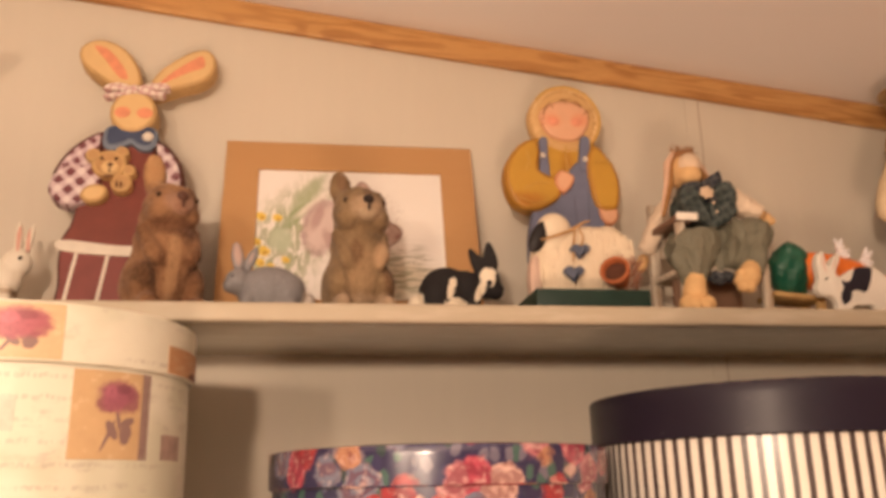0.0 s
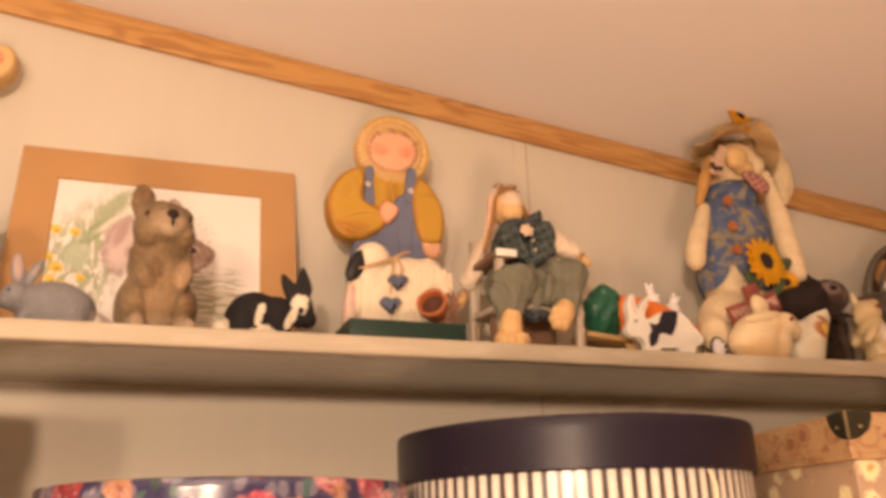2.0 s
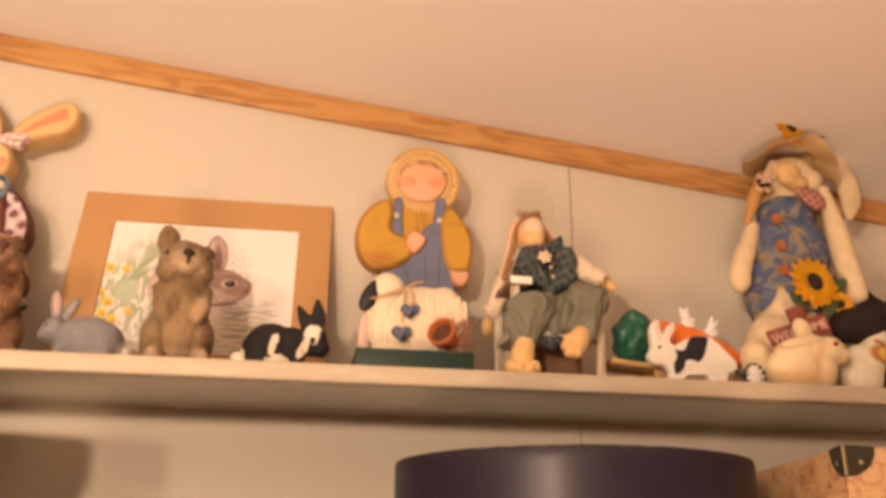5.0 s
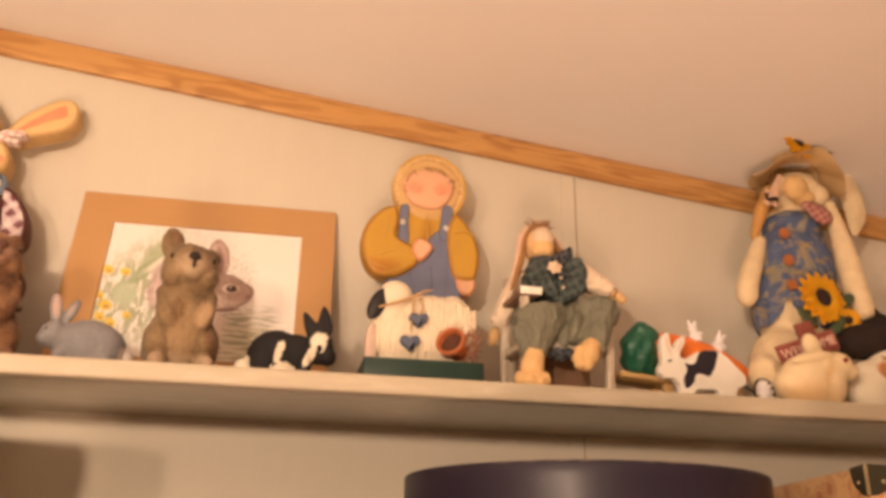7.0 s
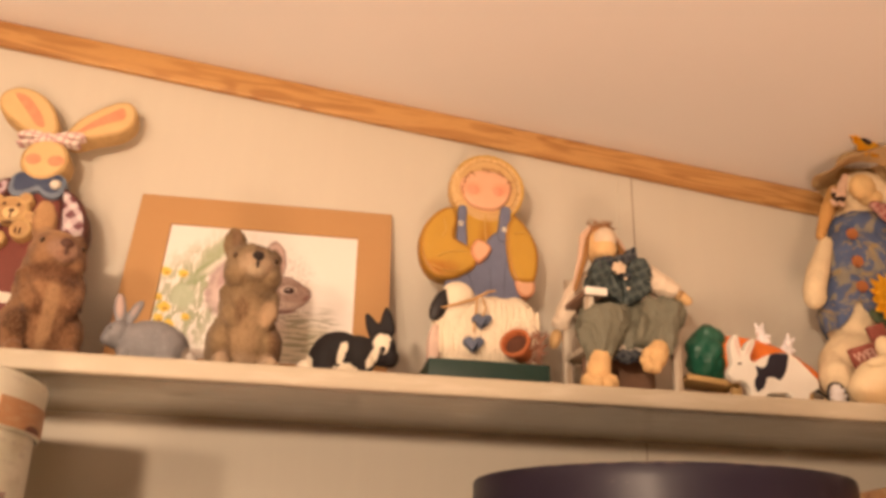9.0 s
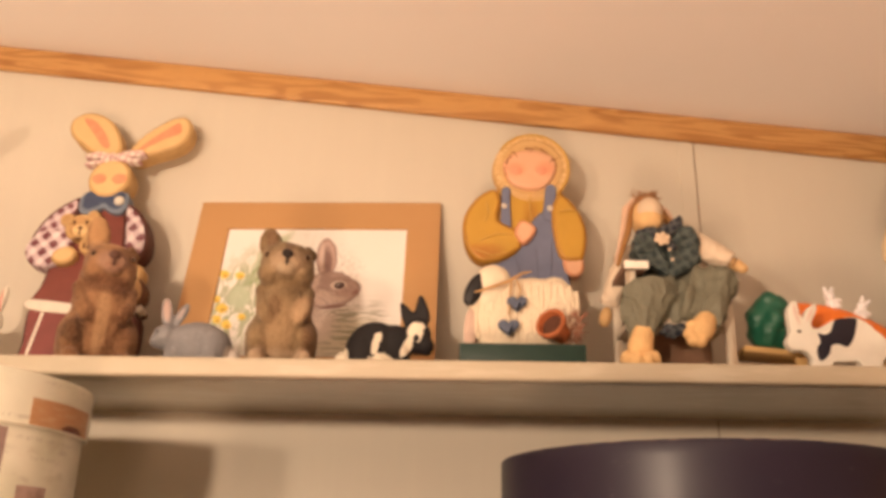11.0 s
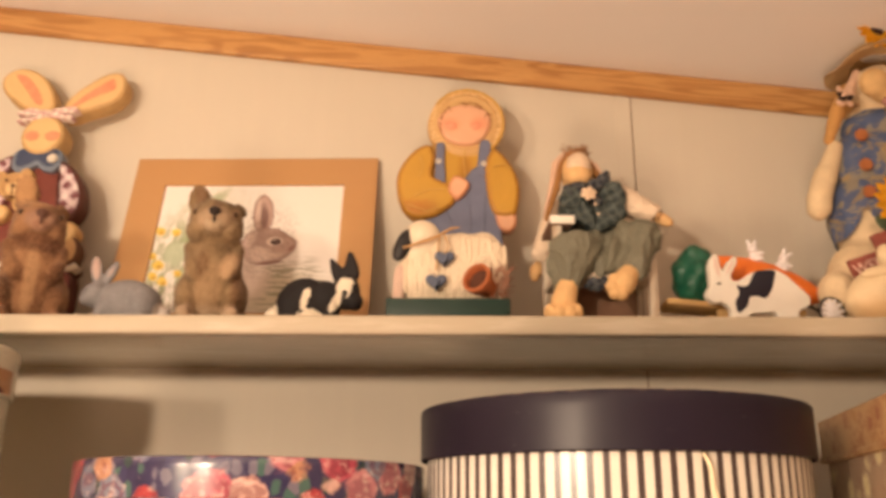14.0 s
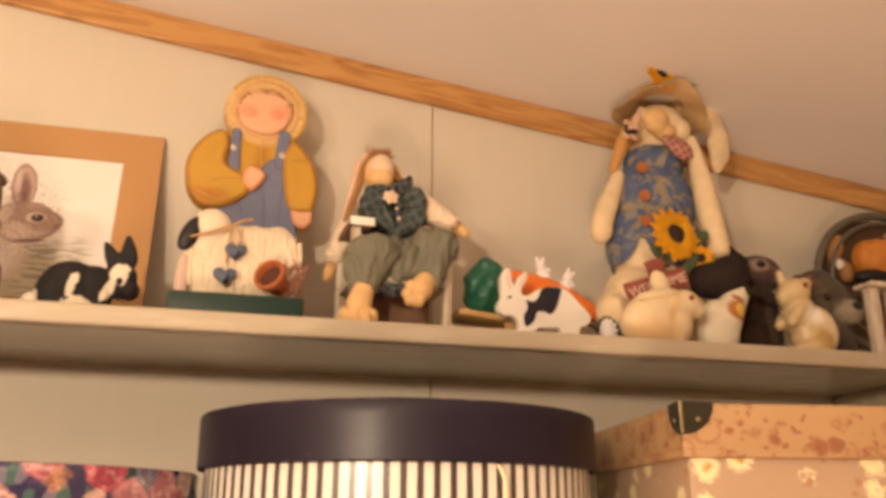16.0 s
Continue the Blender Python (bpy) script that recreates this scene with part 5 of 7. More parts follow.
for k in range(64):
    a = radians(-62 + 3.9 * k) if k < 36 else radians(78 + 5.6 * (k - 36))
    r0, r1 = 0.050 + rim.uniform(-0.004, 0.003), 0.0585 + rim.uniform(-0.002, 0.002)
    b = a + rim.uniform(-0.05, 0.05)
    tube(bm, [(0.026 + r0 * math.cos(a), 0.0868, 0.350 + r0 * math.sin(a)), (0.026 + r1 * math.cos(b), 0.0885, 0.350 + r1 * math.sin(b))], [0.0013, 0.0009], 5)
fig.add(bm, plain("pale_straw", (0.78, 0.58, 0.30), 0.6, 0.4, 150))
bm = bmesh.new()
for k in range(30):
    a = radians(rim.uniform(10, 200))
    p = Vector((0.024 + 0.040 * math.cos(a), 0.0795, 0.346 + 0.034 * math.sin(a)))
    tube(bm, [p, p + Vector((rim.uniform(-0.006, 0.006), -0.003, rim.uniform(-0.010, 0.003)))], [0.0012, 0.0004], 4)
fig.add(bm, RUSSET)
fig.plate(RUSSET, oval(0.028, 0.350, 0.0445, 0.0415), 0.088, 0.098, 0.004)
for x in (0.002, 0.040):
    fig.ball(CHEEK, (x, 0.0795, 0.341), (0.0105, 0.0030, 0.0085))
fig.plate(SKIN, flow([(-0.018, 0.344), (-0.016, 0.360), (0.002, 0.374), (0.020, 0.378), (0.040, 0.376), (0.058, 0.366), (0.063, 0.346), (0.054, 0.324), (0.038, 0.312), (0.016, 0.311), (-0.006, 0.320)], 4), 0.078, 0.098, 0.006)
fig.plate(MUSTARD, flow([(-0.030, 0.312), (0.022, 0.322), (0.070, 0.312), (0.080, 0.250), (0.060, 0.190), (-0.020, 0.190), (-0.045, 0.250)]), 0.088, 0.106, 0.004, MUSTARD_EDGE)
fig.plate(BLUE_DENIM, flow([(0.026, 0.262), (0.040, 0.276), (0.054, 0.278), (0.064, 0.232), (0.076, 0.185), (0.080, 0.095), (0.030, 0.085), (-0.040, 0.090), (-0.040, 0.180), (-0.022, 0.206), (0.004, 0.226)]), 0.0835, 0.100, 0.003, DENIM_EDGE)
fig.plate(BLUE_DENIM, pod(0.054, 0.312, 0.050, 0.268, 0.0085, 0.009, 6), 0.082, 0.09, 0.0015, DENIM_EDGE)
fig.plate(BLUE_DENIM, flow([(-0.020, 0.313), (-0.008, 0.313), (-0.008, 0.288), (-0.007, 0.244), (-0.022, 0.244), (-0.021, 0.288)]), 0.082, 0.09, 0.0015, DENIM_EDGE)
fig.plate(MUSTARD, flow([(-0.032, 0.310), (-0.058, 0.296), (-0.078, 0.262), (-0.076, 0.222), (-0.058, 0.196), (-0.028, 0.192), (0.006, 0.214), (0.006, 0.240), (-0.014, 0.252), (-0.026, 0.262), (-0.022, 0.290)]), 0.076, 0.104, 0.006, MUSTARD_EDGE)
fig.plate(MUSTARD, flow([(0.068, 0.304), (0.092, 0.280), (0.105, 0.246), (0.102, 0.208), (0.092, 0.196), (0.066, 0.200), (0.056, 0.236), (0.054, 0.280)]), 0.078, 0.104, 0.006, MUSTARD_EDGE)
for line in ([(-0.052, 0.225), (-0.030, 0.236), (-0.008, 0.236)], [(-0.062, 0.212), (-0.036, 0.202), (-0.014, 0.206)], [(0.066, 0.272), (0.080, 0.276), (0.094, 0.270)], [(-0.044, 0.288), (-0.040, 0.270), (-0.046, 0.256)]):
    fig.tube(MUSTARD_LINE, [(x, 0.0755, z) for x, z in line], 0.0011, n=6)
fig.tube(MUSTARD_LINE, [(0.024, 0.0872, 0.316), (0.022, 0.0870, 0.29), (0.024, 0.0870, 0.258)], 0.0013, n=6)
fig.plate(SKIN, flow([(-0.002, 0.236), (0.006, 0.256), (0.020, 0.254), (0.030, 0.244), (0.022, 0.228), (0.010, 0.220)]), 0.072, 0.09, 0.004, SKIN_EDGE)
fig.plate(SKIN, flow([(0.070, 0.204), (0.094, 0.204), (0.100, 0.186), (0.088, 0.172), (0.072, 0.180)]), 0.081, 0.10, 0.004, SKIN_EDGE)
for x, z in ((-0.017, 0.284), (0.052, 0.280)):
    fig.ball(OFFWHITE, (x, 0.081, z), (0.0045, 0.0018, 0.0045))
    fig.tube(BLUE_DENIM, [(x - 0.002, 0.0788, z - 0.002), (x + 0.002, 0.0788, z + 0.002)], 0.0007, n=5)
for line in ([(0.030, 0.150), (0.032, 0.190), (0.030, 0.215)], [(0.048, 0.140), (0.052, 0.180), (0.054, 0.230)], [(0.006, 0.150), (0.004, 0.185), (-0.004, 0.205)]):
    fig.tube(DENIM_EDGE, [(x, 0.0833, z) for x, z in line], 0.0010, n=6)
# the animal in front
bm = bmesh.new()
ball(bm, (0.012, 0.0, 0.088), (0.066, 0.026, 0.050))
ball(bm, (0.046, 0.0, 0.092), (0.036, 0.026, 0.050))
ball(bm, (0.014, 0.0, 0.106), (0.058, 0.024, 0.035))
ball(bm, (-0.030, 0.0, 0.084), (0.040, 0.026, 0.048))
for x in (-0.036, 0.050):
    ball(bm, (x, 0.0, 0.050), (0.024, 0.022, 0.026))
fig.add(melt(bm, 0.0022, 4, 0.0016, 110), KNIT)
# looped yarn laid over it in upright strands
yarn = random.Random(9)
bm = bmesh.new()
for row in range(2):
    for k in range(32):
        x = -0.060 + 0.0043 * k + yarn.uniform(-0.0012, 0.0012)
        side = max(0.0, 1 - ((x - 0.010) / 0.079) ** 4) ** 0.5
        low, high = 0.088 - 0.050 * side, 0.082 + 0.046 * side + yarn.uniform(-0.005, 0.002)
        if high - low < 0.02:
            continue
        line, sway = [], yarn.uniform(-0.003, 0.003)
        for i in range(9):
            u = i / 8
            z = low + (high - low) * u
            bulge = max(0.0, 1 - ((z - 0.088) / 0.054) ** 4) ** 0.5
            line.append((x + sway * math.sin(u * 3.1) + yarn.uniform(-0.0012, 0.0012), 0.003 - (0.0248 + 0.0012 * row) * bulge * (0.35 + 0.65 * side) + yarn.uniform(-0.0008, 0.0008), z))
        tube(bm, line, [yarn.uniform(0.0024, 0.0036) for _ in line], 6)
fig.add(bm, KNIT)
bm = bmesh.new()
ball(bm, (-0.036, -0.014, 0.130), (0.025, 0.018, 0.025))
ball(bm, (-0.040, -0.010, 0.112), (0.022, 0.018, 0.024), (0, 14, 0))
fig.add(melt(bm, 0.002, 4), CREAM_PAINT)
bm = bmesh.new()
ball(bm, (-0.060, -0.022, 0.118), (0.012, 0.007, 0.025), (0, 26, 0))
fig.add(bm, INK_PAINT)
fig.plate(PINKISH, flow([(-0.070, 0.088), (-0.060, 0.088), (-0.060, 0.036), (-0.072, 0.036), (-0.074, 0.064)]), -0.020, 0.0, 0.004)
fig.tube(RAFFIA, [(-0.060, -0.034, 0.110), (-0.040, -0.036, 0.116), (-0.018, -0.036, 0.124), (0.004, -0.032, 0.138), (0.014, -0.028, 0.141)], [0.0014, 0.0018, 0.0022, 0.0018, 0.0010], n=8)
fig.tube(RAFFIA, [(-0.012, -0.036, 0.126), (-0.014, -0.034, 0.108), (-0.016, -0.032, 0.080)], 0.0013, n=6)
fig.tube(RAFFIA, [(-0.006, -0.036, 0.128), (0.000, -0.034, 0.114), (-0.004, -0.032, 0.102)], 0.0013, n=6)
for hx, hz, s in ((-0.005, 0.096, 1.0), (-0.016, 0.064, 1.05)):
    heart = [(hx + s * 0.00083 * 16 * math.sin(a) ** 3, hz + s * 0.00070 * (13 * math.cos(a) - 5 * math.cos(2 * a) - 2 * math.cos(3 * a) - math.cos(4 * a))) for a in (2 * math.pi * k / 32 for k in range(32))]
    fig.plate(HEART_BLUE, heart, -0.038, -0.026, 0.0025)
bm = bmesh.new()
pot_profile = [(0.0005, 0.0), (0.0145, 0.0), (0.017, 0.018), (0.020, 0.030), (0.0235, 0.031), (0.0245, 0.034), (0.0245, 0.041), (0.022, 0.0425), (0.0195, 0.041), (0.0165, 0.020), (0.013, 0.008), (0.0005, 0.006)]
lathe(bm, pot_profile, 28)
bmesh.ops.transform(bm, matrix=pose(0.054, -0.022, 0.056, 74, 0, -34) @ Matrix.Scale(0.84, 4), verts=bm.verts)
fig.add(bm, TERRA)
bm = bmesh.new()
ball(bm, (0, 0, 0.029), (0.0190, 0.0190, 0.004))
bmesh.ops.transform(bm, matrix=pose(0.054, -0.022, 0.056, 74, 0, -34) @ Matrix.Scale(0.84, 4), verts=bm.verts)
fig.add(bm, plain("dark_soil", (0.09, 0.035, 0.02), 0.95, 0.4, 120, 0.6))
rnd = random.Random(4)
bm = bmesh.new()
for k in range(60):
    a = Vector((0.066 + rnd.uniform(-0.014, 0.014), -0.026 + rnd.uniform(-0.006, 0.006), 0.062 + rnd.uniform(-0.022, 0.018)))
    b = a + Vector((rnd.uniform(-0.016, 0.018), rnd.uniform(-0.010, 0.004), rnd.uniform(0.002, 0.020)))
    tube(bm, [a, a.lerp(b, 0.5) + Vector((0, -0.003, 0.002)), b], [0.0009, 0.0008, 0.0003], 4)
fig.add(bm, DRIED)
fig.done("wooden_farm_figure", on_shelf(0.388, 1.12), "painted wooden farm figure in straw hat and blue overalls, green base", "wooden figure")


# ---- small white chair with a seated cloth doll ----
def washed_wood():
    n = Nodes("whitewashed_wood", 0.8, 0, 0.25)
    at = n.where()
    grain = n.noise(n.mapping(at, scale=(140, 140, 16)), 1.0, 3)
    c = n.mix(n.step(grain, 0.40, 0.66), (0.62, 0.55, 0.45), (0.36, 0.25, 0.16))
    c = n.mix(n.math("MULTIPLY", n.noise(at, 60, 3), 0.4), c, (0.66, 0.60, 0.50))
    n.relief(grain, 0.4, 0.0008)
    return n.done(c)


WASHED = washed_wood()
ARM_WHITE = plain("white_armrest_paint", (0.84, 0.80, 0.72), 0.55, 0.12, 60)
# Brown wood; on the armrests this colour stands in for shade.
WOOD_AND_SHADE = plain("brown_wood_and_shade", (0.22, 0.125, 0.080), 0.65, 0.3, 30)
chair = base_of("doll_chair", (0.592, 1.135, SHELF_TOP + 0.0005), 3)
tagged(chair, "small whitewashed wooden doll chair with flat armrests", "toy chair")
for name, dims in (("seat", (-0.066, 0.066, -0.045, 0.05, 0.070, 0.078)), ("leg", (-0.068, -0.056, -0.048, -0.038, 0, 0.142)), ("leg", (0.056, 0.068, -0.048, -0.038, 0, 0.142)), ("leg", (-0.068, -0.056, 0.042, 0.052, 0, 0.142)), ("leg", (0.056, 0.068, 0.042, 0.052, 0, 0.142)), ("armrest", (-0.072, -0.042, -0.056, 0.040, 0.142, 0.150)), ("armrest", (0.050, 0.072, -0.010, 0.056, 0.142, 0.150)), ("back_post", (-0.060, -0.048, 0.050, 0.060, 0.070, 0.200)), ("back_post", (0.048, 0.060, 0.050, 0.060, 0.070, 0.200)), ("back_slat", (-0.050, 0.050, 0.052, 0.058, 0.165, 0.190)), ("back_slat", (-0.050, 0.050, 0.052, 0.058, 0.115, 0.140))):
    bm = bmesh.new()
    box(bm, *dims, 0.0012)
    # The armrests get their shaded underside as a brown colour all over.
    piece = part(name, bm, WOOD_AND_SHADE if name == "armrest" else WASHED, chair)
    if dims[0] == -0.072:
        # White piece added in front, for the end that catches the light.
        bm = bmesh.new()
        box(bm, -0.073, -0.041, -0.060, -0.0555, 0.1405, 0.1515, 0.0010)
        part("lit_end", bm, ARM_WHITE, piece, "added white piece for the lit front end of the armrest")
# Board under the seat; its brown also holds the shade behind the feet.
bm = bmesh.new()
box(bm, -0.054, 0.054, 0.006, 0.014, 0.008, 0.070, 0.0015)
part("front_board", bm, WOOD_AND_SHADE, chair, "brown board under the seat, toned to hold the shade there")

GINGHAM = check_cloth("grey_green_gingham", (0.140, 0.137, 0.100), (0.172, 0.169, 0.126), 0.0036, 0.6, 8)
TEAL = check_cloth("dark_teal_plaid", (0.030, 0.043, 0.046), (0.066, 0.084, 0.080), 0.012, 0.7, 30)
SCARF = check_cloth("navy_plaid", (0.016, 0.020, 0.034), (0.065, 0.072, 0.080), 0.010, 0.5, 20)
MUSLIN = plain("cream_muslin", (0.66, 0.52, 0.38), 0.9, 0.2, 50, 0.4, 0.15)
SLEEVE = plain("cream_sleeve_cloth", (0.70, 0.58, 0.45), 0.9, 0.2, 60, 0.5, 0.15)
TEA = plain("tea_dyed_cloth", (0.68, 0.45, 0.22), 0.9, 0.2, 50, 0.4, 0.15)
TAN_CLOTH = plain("tan_cloth", (0.34, 0.175, 0.065), 0.9, 0.25, 50, 0.4, 0.15)
PINK_MUSLIN = plain("pinkish_muslin", (0.64, 0.44, 0.32), 0.9, 0.2, 50, 0.4, 0.15)
BROWN_TUFT = plain("brown_tuft", (0.28, 0.14, 0.06), 0.95, 0.4, 120)

fig = Figure()
bm = bmesh.new()
ball(bm, (-0.032, 0.008, 0.234), (0.0232, 0.024, 0.029), (0, 4, 0))
ball(bm, (-0.032, -0.008, 0.224), (0.0175, 0.015, 0.018))
ball(bm, (-0.026, 0.012, 0.204), (0.013, 0.013, 0.014))
fig.add(melt(bm, 0.002, 5, 0.0006, 90), TEA)
bm = bmesh.new()
ball(bm, (-0.031, -0.007, 0.240), (0.0175, 0.0155, 0.0185))
fig.add(bm, MUSLIN)
for pts, rs, mat in (([(-0.044, 0.010, 0.262), (-0.058, 0.004, 0.242), (-0.063, -0.002, 0.208), (-0.079, -0.006, 0.158)], [0.004, 0.0062, 0.0060, 0.0022], TAN_CLOTH), ([(-0.020, 0.014, 0.260), (-0.005, 0.014, 0.238), (0.006, 0.014, 0.222), (0.018, 0.018, 0.202)], [0.005, 0.0075, 0.0075, 0.003], TAN_CLOTH), ([(-0.046, 0.006, 0.266), (-0.063, -0.001, 0.244), (-0.070, -0.006, 0.208), (-0.083, -0.009, 0.160)], [0.0025, 0.0050, 0.0035, 0.001], PINK_MUSLIN), ([(-0.020, 0.008, 0.262), (-0.004, 0.006, 0.244), (0.006, 0.007, 0.228)], [0.001, 0.0026, 0.001], PINK_MUSLIN)):
    fig.tube(mat, pts, rs, n=10)
bm = bmesh.new()
ball(bm, (-0.032, 0.006, 0.259), (0.0175, 0.016, 0.009))
for k in range(60):
    a = rnd.uniform(0, 6.28)
    q = Vector((-0.032 + 0.012 * math.cos(a), 0.006 + 0.010 * math.sin(a), 0.264))
    tube(bm, [q, q + Vector((rnd.uniform(-0.012, 0.012), rnd.uniform(-0.008, 0.004), rnd.uniform(-0.004, 0.013)))], [0.0010, 0.0003], 4)
fig.add(bm, BROWN_TUFT)
bm = bmesh.new()
for k in range(22):
    a = rnd.uniform(0.2, 3.0)
    q = Vector((-0.032 + 0.015 * math.cos(a), 0.008, 0.262 + 0.004 * math.sin(a)))
    tube(bm, [q, q + Vector((rnd.uniform(-0.006, 0.006), rnd.uniform(-0.004, 0.004), rnd.uniform(0.003, 0.014)))], [0.0009, 0.0003], 4)
fig.add(bm, PINK_MUSLIN)
# vest with flaring lapels
bm = bmesh.new()
ball(bm, (-0.014, 0.016, 0.170), (0.043, 0.030, 0.036), (0, 10, 0))
ball(bm, (0.008, 0.014, 0.186), (0.026, 0.026, 0.024), (0, 14, 0))
ball(bm, (-0.040, 0.012, 0.176), (0.022, 0.024, 0.024))
fig.add(crumple(melt(bm, 0.0019, 2), 0.0026, (1, 1, 0.8), 45, 3.0), TEAL)
for pts, front, seed in (([(-0.060, 0.188), (-0.044, 0.198), (-0.024, 0.182), (-0.014, 0.160), (-0.016, 0.138), (-0.032, 0.150), (-0.052, 0.156)], -0.027, 1.0), ([(0.024, 0.202), (0.006, 0.206), (-0.010, 0.184), (-0.014, 0.160), (-0.012, 0.138), (0.006, 0.146), (0.028, 0.162)], -0.026, 2.0), ([(-0.058, 0.192), (-0.040, 0.198), (-0.030, 0.184), (-0.040, 0.170), (-0.060, 0.172)], -0.031, 3.0), ([(0.022, 0.204), (0.004, 0.206), (-0.006, 0.188), (0.008, 0.176), (0.026, 0.184)], -0.030, 4.0)):
    bm = bmesh.new()
    plate(bm, flow(pts, 3), front, front + 0.016, 0.003)
    fig.add(crumple(melt(bm, 0.0016, 2), 0.0034, (1, 1, 1), 48, seed, 1.4), TEAL)
for pts, front, seed in (([(-0.026, 0.204), (-0.040, 0.206), (-0.056, 0.198), (-0.050, 0.186), (-0.034, 0.190)], -0.030, 5.0), ([(-0.022, 0.206), (-0.008, 0.216), (0.006, 0.224), (0.008, 0.212), (-0.004, 0.200), (-0.018, 0.194)], -0.028, 6.0), ([(-0.030, 0.196), (-0.020, 0.196), (-0.004, 0.180), (-0.010, 0.172), (-0.022, 0.184)], -0.034, 7.0)):
    bm = bmesh.new()
    plate(bm, flow(pts, 3), front, front + 0.014, 0.003)
    fig.add(crumple(melt(bm, 0.0015, 2), 0.0030, (1, 1, 1), 60, seed, 1.4), SCARF)
bm = bmesh.new()
ball(bm, (-0.024, 0.002, 0.204), (0.026, 0.022, 0.009), (0, -8, 0))
fig.add(crumple(melt(bm, 0.0016, 2), 0.0020, (1, 1, 1), 70, 8.0), SCARF)
bm = bmesh.new()
for k in range(6):
    a = k * math.pi / 3 + 0.3
    ball(bm, (-0.024 + 0.0062 * math.cos(a), -0.038, 0.186 + 0.0052 * math.sin(a)), (0.0052, 0.0030, 0.0040), (0, -math.degrees(a), 0), 10, 7)
ball(bm, (-0.024, -0.039, 0.186), (0.006, 0.003, 0.005))
fig.add(bm, MUSLIN)
for x, z in ((-0.016, 0.170), (-0.013, 0.156)):
    fig.ball(MUSLIN, (x, -0.0400, z), (0.0022, 0.0012, 0.0022))
# loose sleeves with open cuffs
bm = bmesh.new()
tube(bm, [(0.014, 0.010, 0.198), (0.024, 0.004, 0.194), (0.040, 0.000, 0.184), (0.054, -0.003, 0.175), (0.066, -0.005, 0.168), (0.072, -0.006, 0.164)], [0.014, 0.0195, 0.0190, 0.0165, 0.0160, 0.0140], 16)
tube(bm, [(-0.050, 0.014, 0.190), (-0.062, 0.028, 0.176), (-0.072, 0.044, 0.152), (-0.081, 0.058, 0.128), (-0.083, 0.062, 0.122)], [0.012, 0.0155, 0.0150, 0.0140, 0.0115], 16)
fig.add(crumple(melt(bm, 0.0018, 2), 0.0017, (1, 1, 1), 48, 5.0), SLEEVE)
bm = bmesh.new()
ball(bm, (0.079, -0.008, 0.160), (0.012, 0.009, 0.009), (0, 34, 0))
ball(bm, (0.086, -0.010, 0.155), (0.008, 0.007, 0.007))
ball(bm, (-0.087, 0.068, 0.107), (0.009, 0.009, 0.016), (0, 14, 0))
fig.add(melt(bm, 0.0016, 2), TEA)
fig.tube(BROWN_TUFT, [(0.071, -0.018, 0.156), (0.078, -0.016, 0.166), (0.079, -0.004, 0.172)], 0.0014, n=6)
# full trousers gathered at the ankles
bm = bmesh.new()
ball(bm, (-0.044, -0.016, 0.108), (0.036, 0.040, 0.030), (0, 12, 0))
ball(bm, (-0.050, -0.034, 0.086), (0.029, 0.026, 0.028))
limb(bm, (-0.052, -0.038, 0.080), (-0.056, -0.042, 0.058), 0.024, 0.017, 5)
limb(bm, (0.004, 0.000, 0.122), (0.042, -0.026, 0.128), 0.026, 0.027, 7)
limb(bm, (0.042, -0.026, 0.128), (0.034, -0.042, 0.086), 0.027, 0.021, 7)
ball(bm, (0.012, -0.030, 0.096), (0.022, 0.020, 0.024), (0, 14, 0))
limb(bm, (0.030, -0.044, 0.088), (0.022, -0.050, 0.076), 0.021, 0.016, 4)
ball(bm, (-0.006, 0.004, 0.120), (0.046, 0.034, 0.024))
ball(bm, (-0.012, -0.020, 0.094), (0.016, 0.016, 0.022))
trousers = melt(bm, 0.0018, 3)
crumple(trousers, 0.0085, (1.0, 0.8, 0.40), 26, 1.0, 1.2)
crumple(trousers, 0.0016, (1.0, 1.0, 0.6), 90, 6.0)
fig.add(trousers, GINGHAM)
bm = bmesh.new()
limb(bm, (-0.055, -0.040, 0.064), (-0.064, -0.050, 0.034), 0.0125, 0.017)
for dx, dy, dz in ((-0.019, 0.002, 0.014), (-0.008, -0.004, 0.010), (0.005, -0.004, 0.010), (0.014, 0.002, 0.014)):
    ball(bm, (-0.064 + dx, -0.062 + dy, dz + 0.003), (0.0088, 0.012, 0.0110))
limb(bm, (0.028, -0.044, 0.080), (0.010, -0.064, 0.054), 0.0125, 0.0165)
for dx, dz in ((-0.008, 0.008), (-0.012, -0.002), (-0.008, -0.011), (0.001, -0.012)):
    ball(bm, (0.006 + dx, -0.069, 0.050 + dz), (0.0085, 0.010, 0.0078))
fig.add(melt(bm, 0.0016, 1, 0.0004, 120), TEA)
bm = bmesh.new()
ball(bm, (-0.016, -0.036, 0.060), (0.020, 0.012, 0.009))
fig.add(crumple(melt(bm, 0.0016, 2), 0.004, (1, 1, 1), 90, 2.0), SCARF)
fig.done("cloth_doll", on_shelf(0.6, 1.12), "seated cloth rabbit doll in teal vest and grey gingham trousers", "doll")


# ---- carrot cart ----
CARROT = Nodes("carrot_orange", 0.45, 0, 0.4)
_r = CARROT.noise(CARROT.mapping(CARROT.where(), scale=(160, 14, 14)), 1.0, 3)
_c = CARROT.mix(_r, (0.86, 0.24, 0.036), (0.76, 0.16, 0.022))
CARROT.relief(_r, 0.4, 0.001)
CARROT = CARROT.done(_c)
LEAF_GREEN = plain("deep_green_leaf", (0.012, 0.105, 0.062), 0.4, 0.3, 40, 0.3, 0.5)
